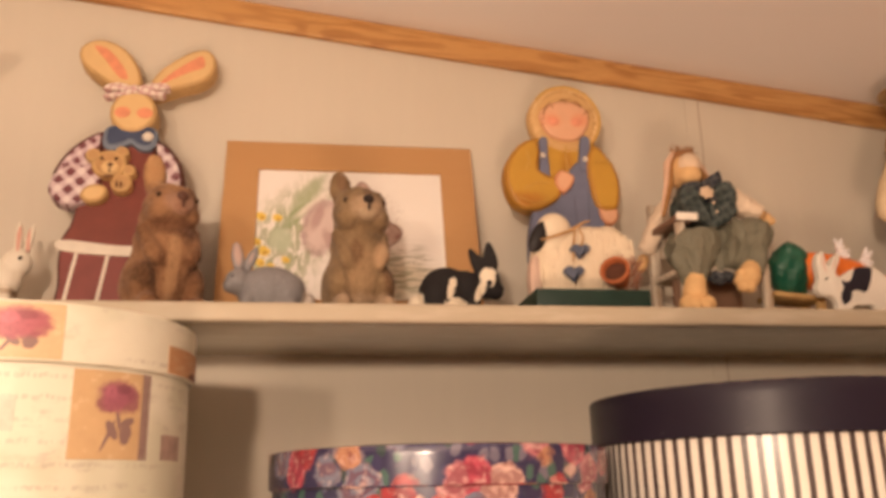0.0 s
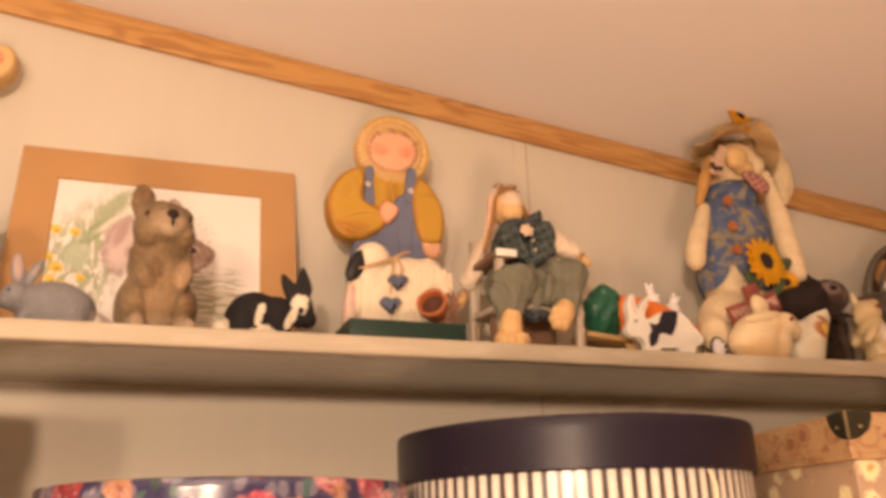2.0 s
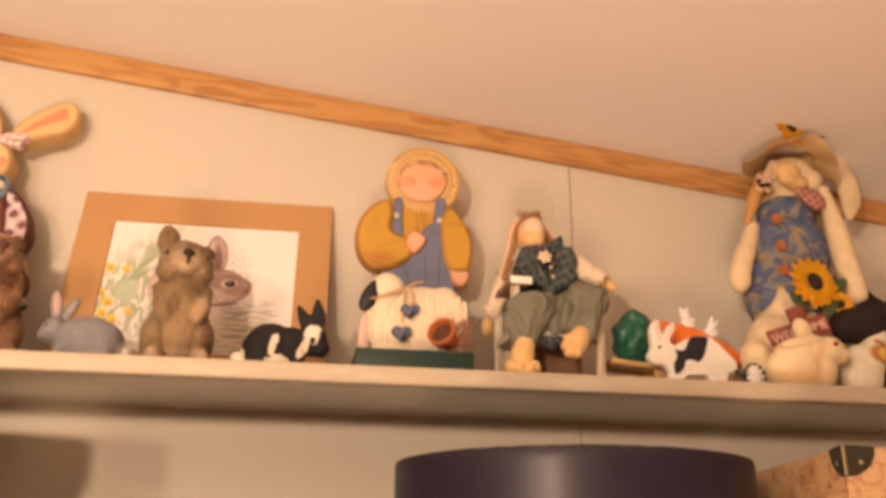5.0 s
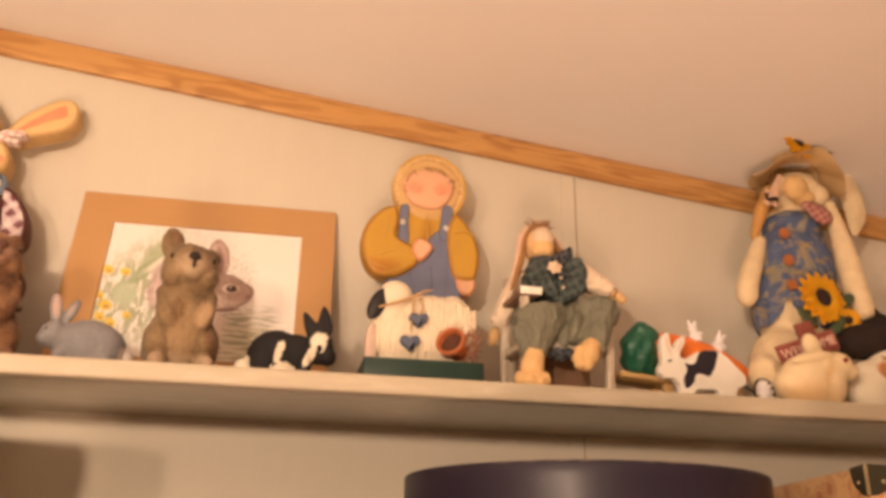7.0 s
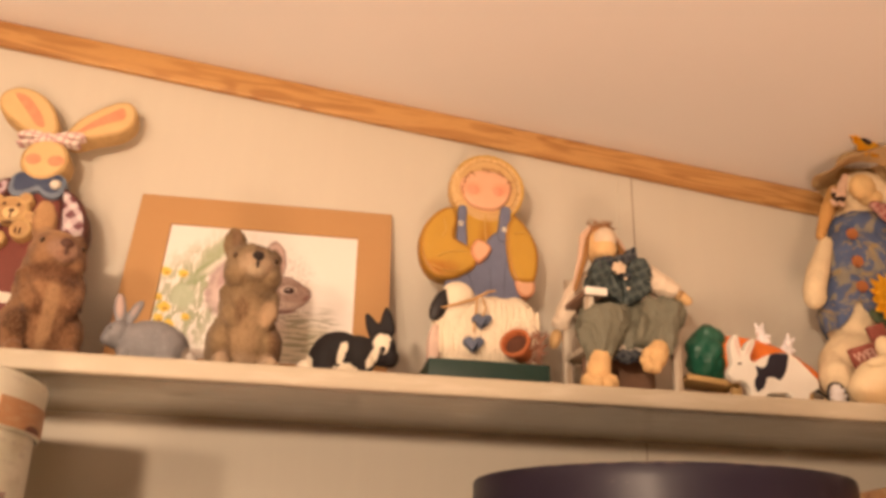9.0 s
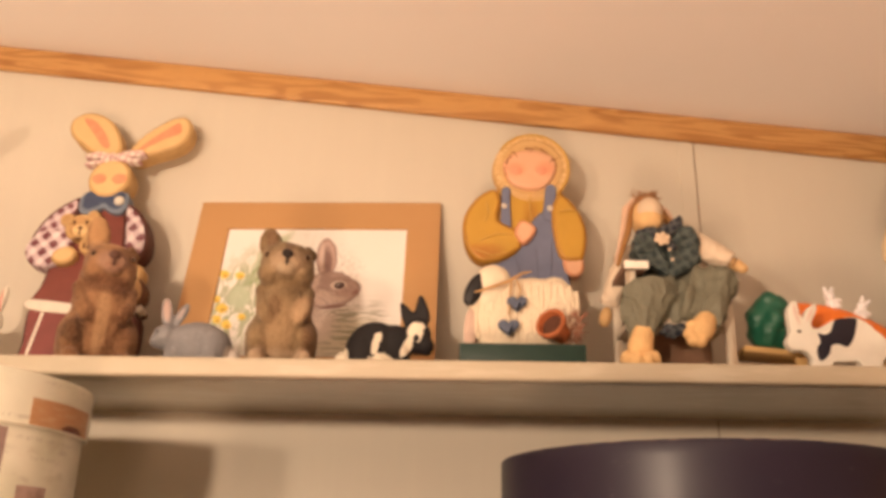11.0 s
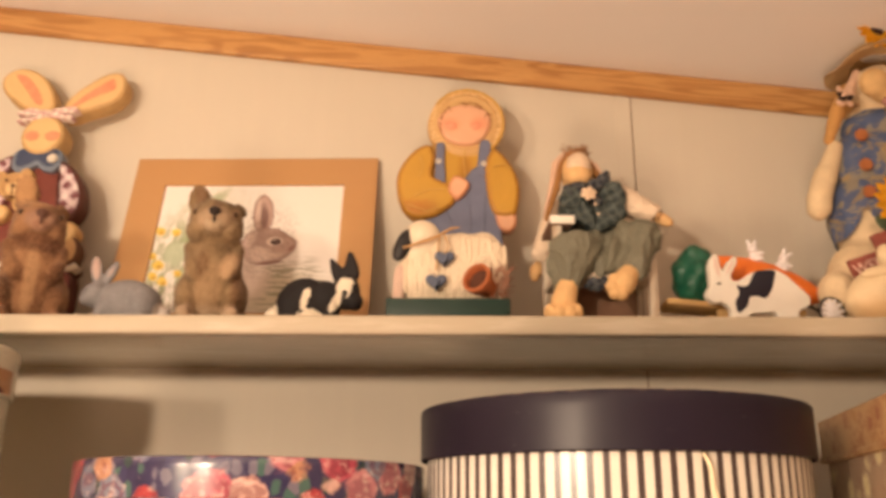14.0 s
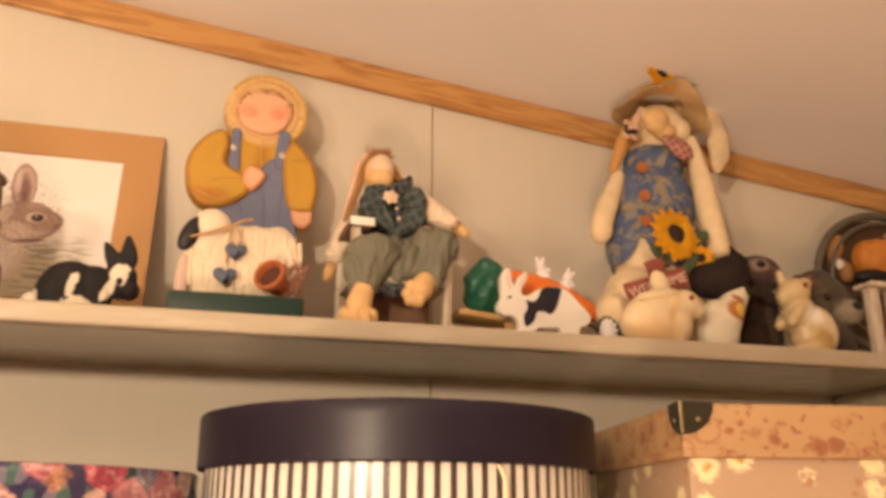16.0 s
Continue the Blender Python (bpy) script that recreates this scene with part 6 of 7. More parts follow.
PALE_WOOD = plain("pale_wood", (0.52, 0.34, 0.14), 0.6, 0.3, 40)
GREYWHITE = plain("greyish_white_paint", (0.80, 0.78, 0.80), 0.55, 0.15, 60)
IRON = plain("dark_wire", (0.035, 0.028, 0.024), 0.4, 0.2, 60, 0.1, 0.5, 0.6)
cart = base_of("carrot_cart", (0.8, 1.135, SHELF_TOP + 0.0005), -2)
tagged(cart, "toy wheelbarrow made of a big carrot with leafy green top", "toy cart")
bm = bmesh.new()
box(bm, -0.122, -0.046, -0.030, 0.026, -0.004, 0.004, 0.002)
bmesh.ops.transform(bm, matrix=pose(-0.04, 0, 0.037) @ Matrix.Rotation(radians(6), 4, "Y") @ Matrix.Translation((0.04, 0, 0)), verts=bm.verts)
part("bed", bm, PALE_WOOD, cart)
for y0 in (-0.026, 0.016):
    bm = bmesh.new()
    box(bm, -0.056, -0.042, y0, y0 + 0.008, 0, 0.036, 0.0015)
    part("leg", bm, PALE_WOOD, cart)
bm = bmesh.new()
box(bm, -0.118, -0.074, -0.020, 0.014, 0.0, 0.020, 0.002)
part("block", bm, WOOD_AND_SHADE, cart)
bm = bmesh.new()
prof = [(0.0005, -0.002), (0.016, 0.0), (0.025, 0.008), (0.029, 0.024), (0.031, 0.050), (0.030, 0.078), (0.025, 0.104), (0.016, 0.128), (0.006, 0.146), (0.0004, 0.150)]
lathe(bm, [(r * (1 + 0.02 * math.sin(z * 400)), z * 1.10) for r, z in prof], 28)
bmesh.ops.transform(bm, matrix=pose(-0.060, 0.006, 0.094, 0, 103.5, 0), verts=bm.verts)
part("carrot", bm, CARROT, cart)
bm = bmesh.new()
for k in range(26):
    a, b = rnd.uniform(0, 6.28), rnd.uniform(-1.2, 1.2)
    d = Vector((math.cos(b) * math.cos(a) * 0.016, math.cos(b) * math.sin(a) * 0.018, math.sin(b) * 0.028))
    ball(bm, Vector((-0.080, 0.002, 0.080)) + d, (0.013, 0.013, 0.014), u=10, v=7)
ball(bm, (-0.080, 0.002, 0.080), (0.024, 0.024, 0.038))
leaves = melt(bm, 0.0022, 3, 0.0010, 110)
part("leaves", leaves, LEAF_GREEN, cart, "", pose(0.018, 0.006, -0.004) @ Matrix.Scale(1.14, 4))
for bx, bz, s, tilt in ((0.008, 0.104, 0.84, -4), (0.038, 0.092, 0.82, 30)):
    bm = bmesh.new()
    ball(bm, (0, 0, 0.008), (0.011, 0.009, 0.012))
    ball(bm, (-0.003, -0.003, 0.022), (0.0085, 0.008, 0.008))
    ball(bm, (-0.007, -0.002, 0.032), (0.0036, 0.003, 0.0085), (0, -14, 0))
    ball(bm, (0.002, -0.002, 0.031), (0.0036, 0.003, 0.0085), (0, 20, 0))
    limb(bm, (0.004, -0.004, 0.014), (0.011, -0.005, 0.014), 0.0042, 0.0034, 4)
    limb(bm, (-0.004, -0.006, 0.004), (0.006, -0.010, 0.003), 0.005, 0.004, 4)
    part("small_rabbit", melt(bm, 0.0012, 3), GREYWHITE, cart, "tiny greyish-white rabbit riding on the carrot", pose(bx, -0.004, bz, 0, tilt, 0) @ Matrix.Scale(s, 4))
wheel_at = pose(0.080, -0.056, 0.0215, 0, 0, 20)
bm = bmesh.new()
tube(bm, [(0.0195 * math.cos(a), 0, 0.0195 * math.sin(a)) for a in (2 * math.pi * k / 32 for k in range(32))], 0.0017, 8, True)
wheel = part("wheel", bm, IRON, cart, "thin dark rim with white spokes", wheel_at)
for k in range(6):
    bm = bmesh.new()
    a = math.pi * k / 6 + 0.2
    tube(bm, [(-0.0182 * math.cos(a), 0, -0.0182 * math.sin(a)), (0.0182 * math.cos(a), 0, 0.0182 * math.sin(a))], 0.0026, 6)
    part("spoke", bm, GREYWHITE, wheel)
bm = bmesh.new()
bmesh.ops.create_cone(bm, cap_ends=True, segments=16, radius1=0.006, radius2=0.006, depth=0.007, matrix=pose(0, 0, 0, 90, 0, 0))
part("hub", bm, GREYWHITE, wheel)
bm = bmesh.new()
tube(bm, [(0.050, 0.0, 0.050), (0.068, -0.030, 0.034), (0.073, -0.045, 0.0215)], 0.002, 6)
tube(bm, [(0.078, -0.059, 0.0215), (0.073, -0.043, 0.0215)], 0.002, 6)
part("axle_fork", bm, IRON, cart)
bm = bmesh.new()
box(bm, 0.020, 0.052, -0.046, -0.036, 0.020, 0.028, 0.0015)
part("side_rail", bm, PALE_WOOD, cart)


# ---- tall cloth rabbit with straw hat and sunflower ----
def floral_denim():
    n = Nodes("blue_flowered_cloth", 0.85, 0, 0.2)
    at = n.where()
    c = n.mix(n.noise(at, 40, 4), (0.060, 0.090, 0.185), (0.105, 0.140, 0.250))
    one = n.step(n.noise(at, 26, 4, 0.6, 1.4), 0.52, 0.60)
    two = n.step(n.noise(n.mapping(at, loc=(3.1, 1.7, 0.4)), 48, 5, 0.65, 0.8), 0.54, 0.63)
    c = n.mix(n.math("MULTIPLY", one, 0.75), c, n.mix(n.noise(at, 70, 2), (0.30, 0.24, 0.12), (0.30, 0.28, 0.22)))
    c = n.mix(n.math("MULTIPLY", two, 0.65), c, (0.34, 0.24, 0.09))
    n.relief(n.noise(at, 450, 2), 0.35, 0.0008)
    return n.done(c)


VEST = floral_denim()
PLUSH = plain("cream_plush", (0.68, 0.55, 0.36), 0.95, 0.18, 45, 0.5, 0.1, 0, 260)
PLUSH_TAN = plain("tan_plush", (0.62, 0.42, 0.20), 0.95, 0.2, 45, 0.5, 0.1, 0, 260)
HAT_STRAW = Nodes("brown_straw", 0.7, 0, 0.3)
_w = HAT_STRAW.math("SINE", HAT_STRAW.math("MULTIPLY", HAT_STRAW.vmath("LENGTH", HAT_STRAW.mapping(HAT_STRAW.where(), loc=(0, 0, -0.43))), 1900.0))
_c = HAT_STRAW.mix(HAT_STRAW.noise(HAT_STRAW.where(), 45, 4), (0.63, 0.46, 0.25), (0.49, 0.33, 0.165))
_c = HAT_STRAW.mix(HAT_STRAW.math("MULTIPLY", HAT_STRAW.step(_w, 0.0, 0.9), 0.4), _c, (0.34, 0.19, 0.075))
HAT_STRAW.relief(HAT_STRAW.math("ADD", _w, HAT_STRAW.noise(HAT_STRAW.where(), 240, 3)), 0.5, 0.0010)
HAT_STRAW = HAT_STRAW.done(_c)
RED_PLAID = check_cloth("red_plaid", (0.27, 0.080, 0.070), (0.40, 0.21, 0.18), 0.010, 0.5, 35)
PETAL = plain("sunflower_petal", (0.90, 0.50, 0.020), 0.6, 0.25, 60)
SEED = plain("dark_seed_head", (0.030, 0.014, 0.010), 0.9, 0.4, 200, 0.8)
WOOD_BUTTON = plain("russet_button", (0.36, 0.13, 0.045), 0.5, 0.25, 60)
FLOWER_LEAF = plain("dull_green_leaf", (0.055, 0.080, 0.038), 0.7, 0.3, 60)


def sunflower(fig, centre, size, tilt=(0, 0), seed=1, petals=17, petal_mat=None):
    r = random.Random(seed)
    m = pose(*centre, tilt[0], 0, tilt[1])
    bm = bmesh.new()
    for ring, (count, length, lift) in enumerate(((petals, 1.0, 0.10), (petals, 0.86, 0.24))):
        for k in range(count):
            a = 2 * math.pi * (k + 0.5 * ring) / count + r.uniform(-0.08, 0.08)
            long_ = size * length * r.uniform(0.90, 1.06)
            wide = size * 0.19
            q = m @ Matrix.Rotation(a, 4, "Y")
            pts = [(0.30, 0.35), (0.52, 0.95), (0.74, 0.90), (0.92, 0.45), (1.0, 0.03)]
            rows = []
            for u, w in pts:
                y = -size * (lift * math.sin(u * 2.2) + r.uniform(-0.02, 0.02))
                rows.append([bm.verts.new(q @ Vector((s * wide * w, y + (0.02 * size if s else 0), u * long_))) for s in (-1, 0, 1)])
            for a_, b_ in zip(rows, rows[1:]):
                for i in (0, 1):
                    bm.faces.new((a_[i], a_[i + 1], b_[i + 1], b_[i]))
    bmesh.ops.solidify(bm, geom=bm.faces[:], thickness=0.0006)
    fig.add(bm, petal_mat or PETAL)
    bm = bmesh.new()
    bmesh.ops.create_uvsphere(bm, u_segments=20, v_segments=12, radius=1, matrix=m @ Matrix.Translation((0, -size * 0.10, 0)) @ Matrix.Diagonal((size * 0.36, size * 0.16, size * 0.36, 1)))
    for v in bm.verts:
        v.co += (v.co - Vector(centre)).normalized() * size * 0.03 * noise.noise(v.co * 900)
    fig.add(bm, SEED)


fig = Figure()
bm = bmesh.new()
ball(bm, (-0.022, 0.014, 0.070), (0.078, 0.058, 0.085))
ball(bm, (-0.052, 0.006, 0.072), (0.068, 0.050, 0.078))
ball(bm, (-0.020, 0.016, 0.170), (0.073, 0.050, 0.090))
ball(bm, (-0.014, 0.020, 0.260), (0.058, 0.042, 0.080))
ball(bm, (-0.010, 0.022, 0.330), (0.040, 0.032, 0.040))
ball(bm, (0.020, -0.020, 0.022), (0.030, 0.040, 0.022))
limb(bm, (-0.080, 0.000, 0.034), (-0.122, -0.034, 0.054), 0.030, 0.027)
ball(bm, (-0.124, -0.036, 0.056), (0.027, 0.024, 0.031))
ball(bm, (-0.112, -0.026, 0.026), (0.026, 0.024, 0.026))
fig.add(crumple(melt(bm, 0.0030, 5), 0.0020, (1, 1, 0.7), 38, 7.0), PLUSH)
# vest: a shell round the body, open below in the middle
bm = bmesh.new()
ball(bm, (-0.022, 0.014, 0.175), (0.079, 0.058, 0.085))
ball(bm, (-0.033, 0.010, 0.158), (0.066, 0.051, 0.070))
ball(bm, (-0.016, 0.017, 0.250), (0.067, 0.049, 0.080))
ball(bm, (-0.010, 0.020, 0.318), (0.050, 0.040, 0.036))
vest = crumple(melt(bm, 0.0028, 5), 0.0026, (1, 1, 0.6), 32, 2.0)
cut = []
for f in vest.faces:
    c = f.calc_center_median()
    low = 0.138 + 0.0030 * math.sin(c.x * 120)
    d = c.x + 0.068
    gap = c.y < 0.01 and c.z < 0.178 and -0.030 < d < 0.030 and abs(d) < 0.004 + 0.030 * (1 - max(c.z - 0.13, 0.0) / 0.048) ** 1.6
    if c.z < low or gap:
        cut.append(f)
bmesh.ops.delete(vest, geom=cut, context="FACES")
bmesh.ops.solidify(vest, geom=vest.faces[:], thickness=0.0015)
fig.add(vest, VEST)
bm = bmesh.new()
limb(bm, (-0.078, 0.012, 0.288), (-0.102, 0.004, 0.236), 0.012, 0.017)
limb(bm, (-0.102, 0.004, 0.240), (-0.117, -0.002, 0.202), 0.017, 0.018)
ball(bm, (-0.119, -0.004, 0.192), (0.018, 0.016, 0.022), (0, 16, 0))
limb(bm, (0.040, -0.016, 0.352), (0.048, -0.022, 0.280), 0.010, 0.018)
limb(bm, (0.048, -0.022, 0.280), (0.060, -0.024, 0.190), 0.018, 0.0205)
ball(bm, (0.062, -0.024, 0.176), (0.020, 0.018, 0.024), (0, -10, 0))
fig.add(melt(bm, 0.0026, 5, 0.0006, 60), PLUSH)
bm = bmesh.new()
ball(bm, (-0.002, 0.006, 0.381), (0.042, 0.035, 0.036))
ball(bm, (0.022, -0.006, 0.372), (0.022, 0.022, 0.022))
ball(bm, (-0.040, -0.008, 0.384), (0.013, 0.016, 0.017), (0, 20, 0))
fig.add(melt(bm, 0.0022, 5, 0.0012, 70), PLUSH)
bm = bmesh.new()
ball(bm, (-0.026, -0.026, 0.374), (0.0215, 0.017, 0.0225))
ball(bm, (-0.010, -0.020, 0.360), (0.020, 0.016, 0.014))
fig.add(melt(bm, 0.0020, 4, 0.0008, 70), PLUSH_TAN)
bm = bmesh.new()
for pts, rs in (([(0.046, 0.012, 0.452), (0.076, 0.024, 0.458), (0.103, 0.030, 0.430), (0.119, 0.028, 0.392), (0.117, 0.022, 0.354), (0.108, 0.018, 0.326)], [0.012, 0.019, 0.022, 0.022, 0.018, 0.008]),):
    for (a, b), (ra, rb) in zip(zip(pts, pts[1:]), zip(rs, rs[1:])):
        limb(bm, a, b, ra, rb, 5)
ear = melt(bm, 0.0026, 4)
for v in ear.verts:
    v.co.y = 0.026 + (v.co.y - 0.026) * 0.55
fig.add(crumple(ear, 0.0022, (1, 1, 0.5), 40, 4.0), PLUSH)
bm = bmesh.new()
limb(bm, (-0.050, 0.012, 0.384), (-0.068, 0.010, 0.345), 0.009, 0.012, 6)
limb(bm, (-0.068, 0.010, 0.345), (-0.086, 0.010, 0.300), 0.012, 0.008, 6)
fig.add(melt(bm, 0.0024, 4), plain("ochre_plush", (0.50, 0.28, 0.10), 0.95, 0.25, 45, 0.5, 0.1, 0, 260))
bm = bmesh.new()
limb(bm, (-0.044, -0.014, 0.396), (-0.062, -0.020, 0.362), 0.006, 0.009, 6)
fig.add(melt(bm, 0.002, 4), PINK_MUSLIN)
# hat
bm = bmesh.new()
hat = [(0.076, -0.002), (0.073, 0.001), (0.060, 0.004), (0.043, 0.006), (0.040, 0.014), (0.038, 0.030), (0.030, 0.042), (0.014, 0.047), (0.0005, 0.048)]
lathe(bm, hat + [(0.0005, 0.045), (0.028, 0.039), (0.035, 0.028), (0.038, 0.004), (0.058, 0.001), (0.073, -0.003), (0.076, -0.002)], 52)
for v in bm.verts:
    r, a = math.hypot(v.co.x, v.co.y), math.atan2(v.co.y, v.co.x)
    if r > 0.042:
        v.co.z += (r - 0.042) * (0.22 * math.sin(3 * a + 0.4) + 0.12 * math.sin(7 * a) - 0.50 * abs(math.cos(a)) ** 2 + 0.12 * max(0.0, -math.sin(a)))
    v.co += Vector((0, 0, 0.0016 * noise.noise(v.co * 90)))
bmesh.ops.transform(bm, matrix=pose(0.002, 0.008, 0.411, -5, 11, 0), verts=bm.verts)
fig.add(bm, HAT_STRAW)
sunflower(fig, (-0.024, -0.044, 0.446), 0.033, (-12, 14), 3, 13)
sunflower(fig, (-0.006, -0.042, 0.434), 0.016, (-10, -6), 5, 10)
sunflower(fig, (0.042, -0.036, 0.448), 0.014, (-10, -20), 6, 10, MUSLIN)
bm = bmesh.new()
for k in range(54):
    a = Vector((0.014 + rnd.uniform(-0.022, 0.030), -0.038 + rnd.uniform(-0.004, 0.010), 0.450 + rnd.uniform(-0.012, 0.012)))
    ball(bm, a, (rnd.uniform(0.004, 0.010), 0.0025, rnd.uniform(0.003, 0.007)), (rnd.uniform(-40, 40), rnd.uniform(-60, 60), 0), 8, 6)
fig.add(bm, FLOWER_LEAF)
bm = bmesh.new()
for k in range(16):
    a = Vector((-0.074 + rnd.uniform(-0.011, 0.011), -0.030 + rnd.uniform(-0.003, 0.003), 0.350 + rnd.uniform(-0.011, 0.011)))
    ball(bm, a, (rnd.uniform(0.004, 0.008), 0.003, rnd.uniform(0.003, 0.006)), (rnd.uniform(-40, 40), rnd.uniform(-80, 80), 0), 8, 6)
fig.add(bm, PINK_MUSLIN)
bm = bmesh.new()
for k in range(7):
    a = Vector((-0.074 + rnd.uniform(-0.010, 0.010), -0.033 + rnd.uniform(-0.002, 0.002), 0.350 + rnd.uniform(-0.009, 0.009)))
    ball(bm, a, (rnd.uniform(0.003, 0.006), 0.003, rnd.uniform(0.003, 0.006)), (0, rnd.uniform(-80, 80), 0), 8, 6)
fig.add(bm, SEED)
bm = bmesh.new()
ball(bm, (0.010, -0.030, 0.330), (0.024, 0.007, 0.016), (0, 34, 0))
ball(bm, (-0.008, -0.030, 0.340), (0.014, 0.008, 0.009), (0, 20, 0))
fig.add(melt(bm, 0.002, 3, 0.0014, 80), RED_PLAID)
for x, y, z in ((-0.056, -0.026, 0.292), (-0.060, -0.034, 0.243), (-0.064, -0.041, 0.200)):
    bm = bmesh.new()
    bmesh.ops.create_cone(bm, cap_ends=True, segments=18, radius1=0.0095, radius2=0.0085, depth=0.005, matrix=pose(x, y, z, 90, 0, 0))
    bmesh.ops.bevel(bm, geom=bm.edges[:], offset=0.0008, segments=2, affect="EDGES")
    fig.add(bm, WOOD_BUTTON)
sunflower(fig, (-0.036, -0.064, 0.172), 0.044, (-4, 8), 11, 15)
sunflower(fig, (0.014, -0.052, 0.146), 0.020, (24, -24), 12, 10)
bm = bmesh.new()
for a, rot in (((-0.056, -0.056, 0.146), 40), ((-0.006, -0.056, 0.136), -50), ((0.014, -0.054, 0.176), -30)):
    ball(bm, a, (0.018, 0.003, 0.009), (0, rot, 0))
fig.add(bm, FLOWER_LEAF)
fig.done("cloth_doll", on_shelf(1.03, 1.15), "tall cream cloth rabbit doll with straw hat, blue vest, sunflower", "doll")

# sign in front of the doll
SIGN_RED = plain("barn_red_paint", (0.25, 0.070, 0.052), 0.6, 0.45, 70)
sign = base_of("welcome_sign", (0.953, 1.085, SHELF_TOP + 0.0005), 0)
tagged(sign, "small barn-red wooden welcome sign with cream letters on a stake", "sign")
bm = bmesh.new()
box(bm, -0.050, 0.050, -0.0035, 0.0035, -0.0155, 0.0155, 0.0012)
board = part("board", bm, SIGN_RED, sign, "", pose(0.008, 0, 0.094, 0, -19, 0))
bm = bmesh.new()
box(bm, -0.012, 0.016, -0.002, 0.004, -0.010, 0.012, 0.001)
part("block", bm, SIGN_RED, sign, "", pose(0.008, 0.003, 0.121, 0, -19, 0))
bm = bmesh.new()
box(bm, -0.004, 0.004, 0.004, 0.009, 0.0, 0.100, 0.0008)
part("stake", bm, SIGN_RED, sign)
words = bpy.data.curves.new("lettering", "FONT")
words.body, words.size, words.extrude, words.align_x, words.align_y = "WELCOME", 0.0198, 0.0004, "CENTER", "CENTER"
temp = new("lettering", words)
bpy.context.view_layer.update()
data = bpy.data.meshes.new_from_object(temp.evaluated_get(bpy.context.evaluated_depsgraph_get()))
bpy.data.objects.remove(temp)
data.materials.clear()
data.materials.append(plain("pale_lettering", (0.74, 0.52, 0.44), 0.6))
letters = new("lettering", data)
letters.parent = board
letters.matrix_basis = pose(0, -0.0039, 0, 90, 0, 0)


# ---- figurines at the end of the shelf ----
# Both soft spots are shade in the colour: low body and neck crease.
IVORY = spotted("shaded_ivory_glaze", (0.74, 0.60, 0.38), (((0.62, 0.43, 0.23), (-0.02, -0.03, 0.016), (0.05, 0.03, 0.016), (0, 0, 0), 0.7, 0.8), ((0.60, 0.42, 0.22), (0.020, -0.03, 0.050), (0.006, 0.03, 0.022), (0, 20, 0), 0.8, 0.8)), 0.5)
RED_EYE = plain("red_eye", (0.22, 0.02, 0.015), 0.2, 0.1, 40, 0.0, 0.6)
bm = bmesh.new()
ball(bm, (0.004, 0, 0.034), (0.052, 0.032, 0.036))
ball(bm, (0.004, -0.002, 0.044), (0.044, 0.030, 0.034))
ball(bm, (0.030, -0.006, 0.036), (0.028, 0.026, 0.036))
ball(bm, (0.030, -0.010, 0.054), (0.030, 0.023, 0.026))
ball(bm, (0.046, -0.012, 0.061), (0.024, 0.021, 0.021))
ball(bm, (0.062, -0.014, 0.054), (0.014, 0.014, 0.014))
fig = Figure().add(melt(bm, 0.0022, 9), IVORY)
bm = bmesh.new()
ball(bm, (0.002, -0.022, 0.069), (0.036, 0.008, 0.009), (0, -10, 0))
fig.add(bm, IVORY)
bm = bmesh.new()
ball(bm, (0.020, 0.004, 0.092), (0.0150, 0.010, 0.022), (0, -16, 0))
ball(bm, (0.026, 0.002, 0.078), (0.012, 0.010, 0.012))
fig.add(melt(bm, 0.002, 3), IVORY)
fig.ball(RED_EYE, (0.046, -0.0330, 0.066), 0.0036)
fig.done("rabbit_figurine", on_shelf(0.934, 1.060, 0) @ Matrix.Scale(0.97, 4), "ivory glazed rabbit figurine lying down with red eyes", "rabbit figurine", "rabbit figurines on the shelf")

DUCK_WHITE = spotted("duck_white", (0.72, 0.66, 0.52), (((0.42, 0.17, 0.05), (0.014, -0.03, 0.068), (0.019, 0.03, 0.017), (0, 20, 0), 0.2, 0.8), ((0.70, 0.50, 0.12), (0.018, -0.03, 0.068), (0.009, 0.03, 0.011)), ((0.30, 0.13, 0.05), (0.016, -0.03, 0.086), (0.012, 0.03, 0.004), (0, 30, 0), 0.2, 0.8)), 0.4)
bm = bmesh.new()
ball(bm, (-0.012, 0, 0.036), (0.036, 0.026, 0.036))
limb(bm, (0.000, 0, 0.050), (0.022, 0, 0.088), 0.027, 0.021)
limb(bm, (0.022, 0, 0.088), (0.032, 0, 0.104), 0.021, 0.018)
ball(bm, (-0.006, 0, 0.064), (0.029, 0.018, 0.024))
fig = Figure().add(melt(bm, 0.0022, 5), DUCK_WHITE)
fig.done("duck_figurine", on_shelf(1.068, 1.094, 0) @ Matrix.Scale(0.95, 4), "small white duck figurine with an orange patch", "duck figurine")

DARK_BROWN = flock("dark_brown_plush", (0.030, 0.016, 0.011), (0.014, 0.007, 0.005), (0.060, 0.035, 0.025), (
    ((0.085, 0.052, 0.036), (0.012, -0.04, 0.056), (0.009, 0.03, 0.050)),
    ((0.080, 0.050, 0.040), (0.014, -0.02, 0.142), (0.040, 0.04, 0.030)),
    ((0.30, 0.22, 0.19), (0.002, -0.04, 0.147), (0.014, 0.03, 0.012)),
    ((0.17, 0.11, 0.085), (0.032, -0.04, 0.132), (0.012, 0.03, 0.014))))
bm = bmesh.new()
ball(bm, (0.000, 0, 0.040), (0.044, 0.034, 0.046))
ball(bm, (-0.022, 0.004, 0.032), (0.038, 0.030, 0.036))
ball(bm, (0.006, 0, 0.086), (0.036, 0.028, 0.044))
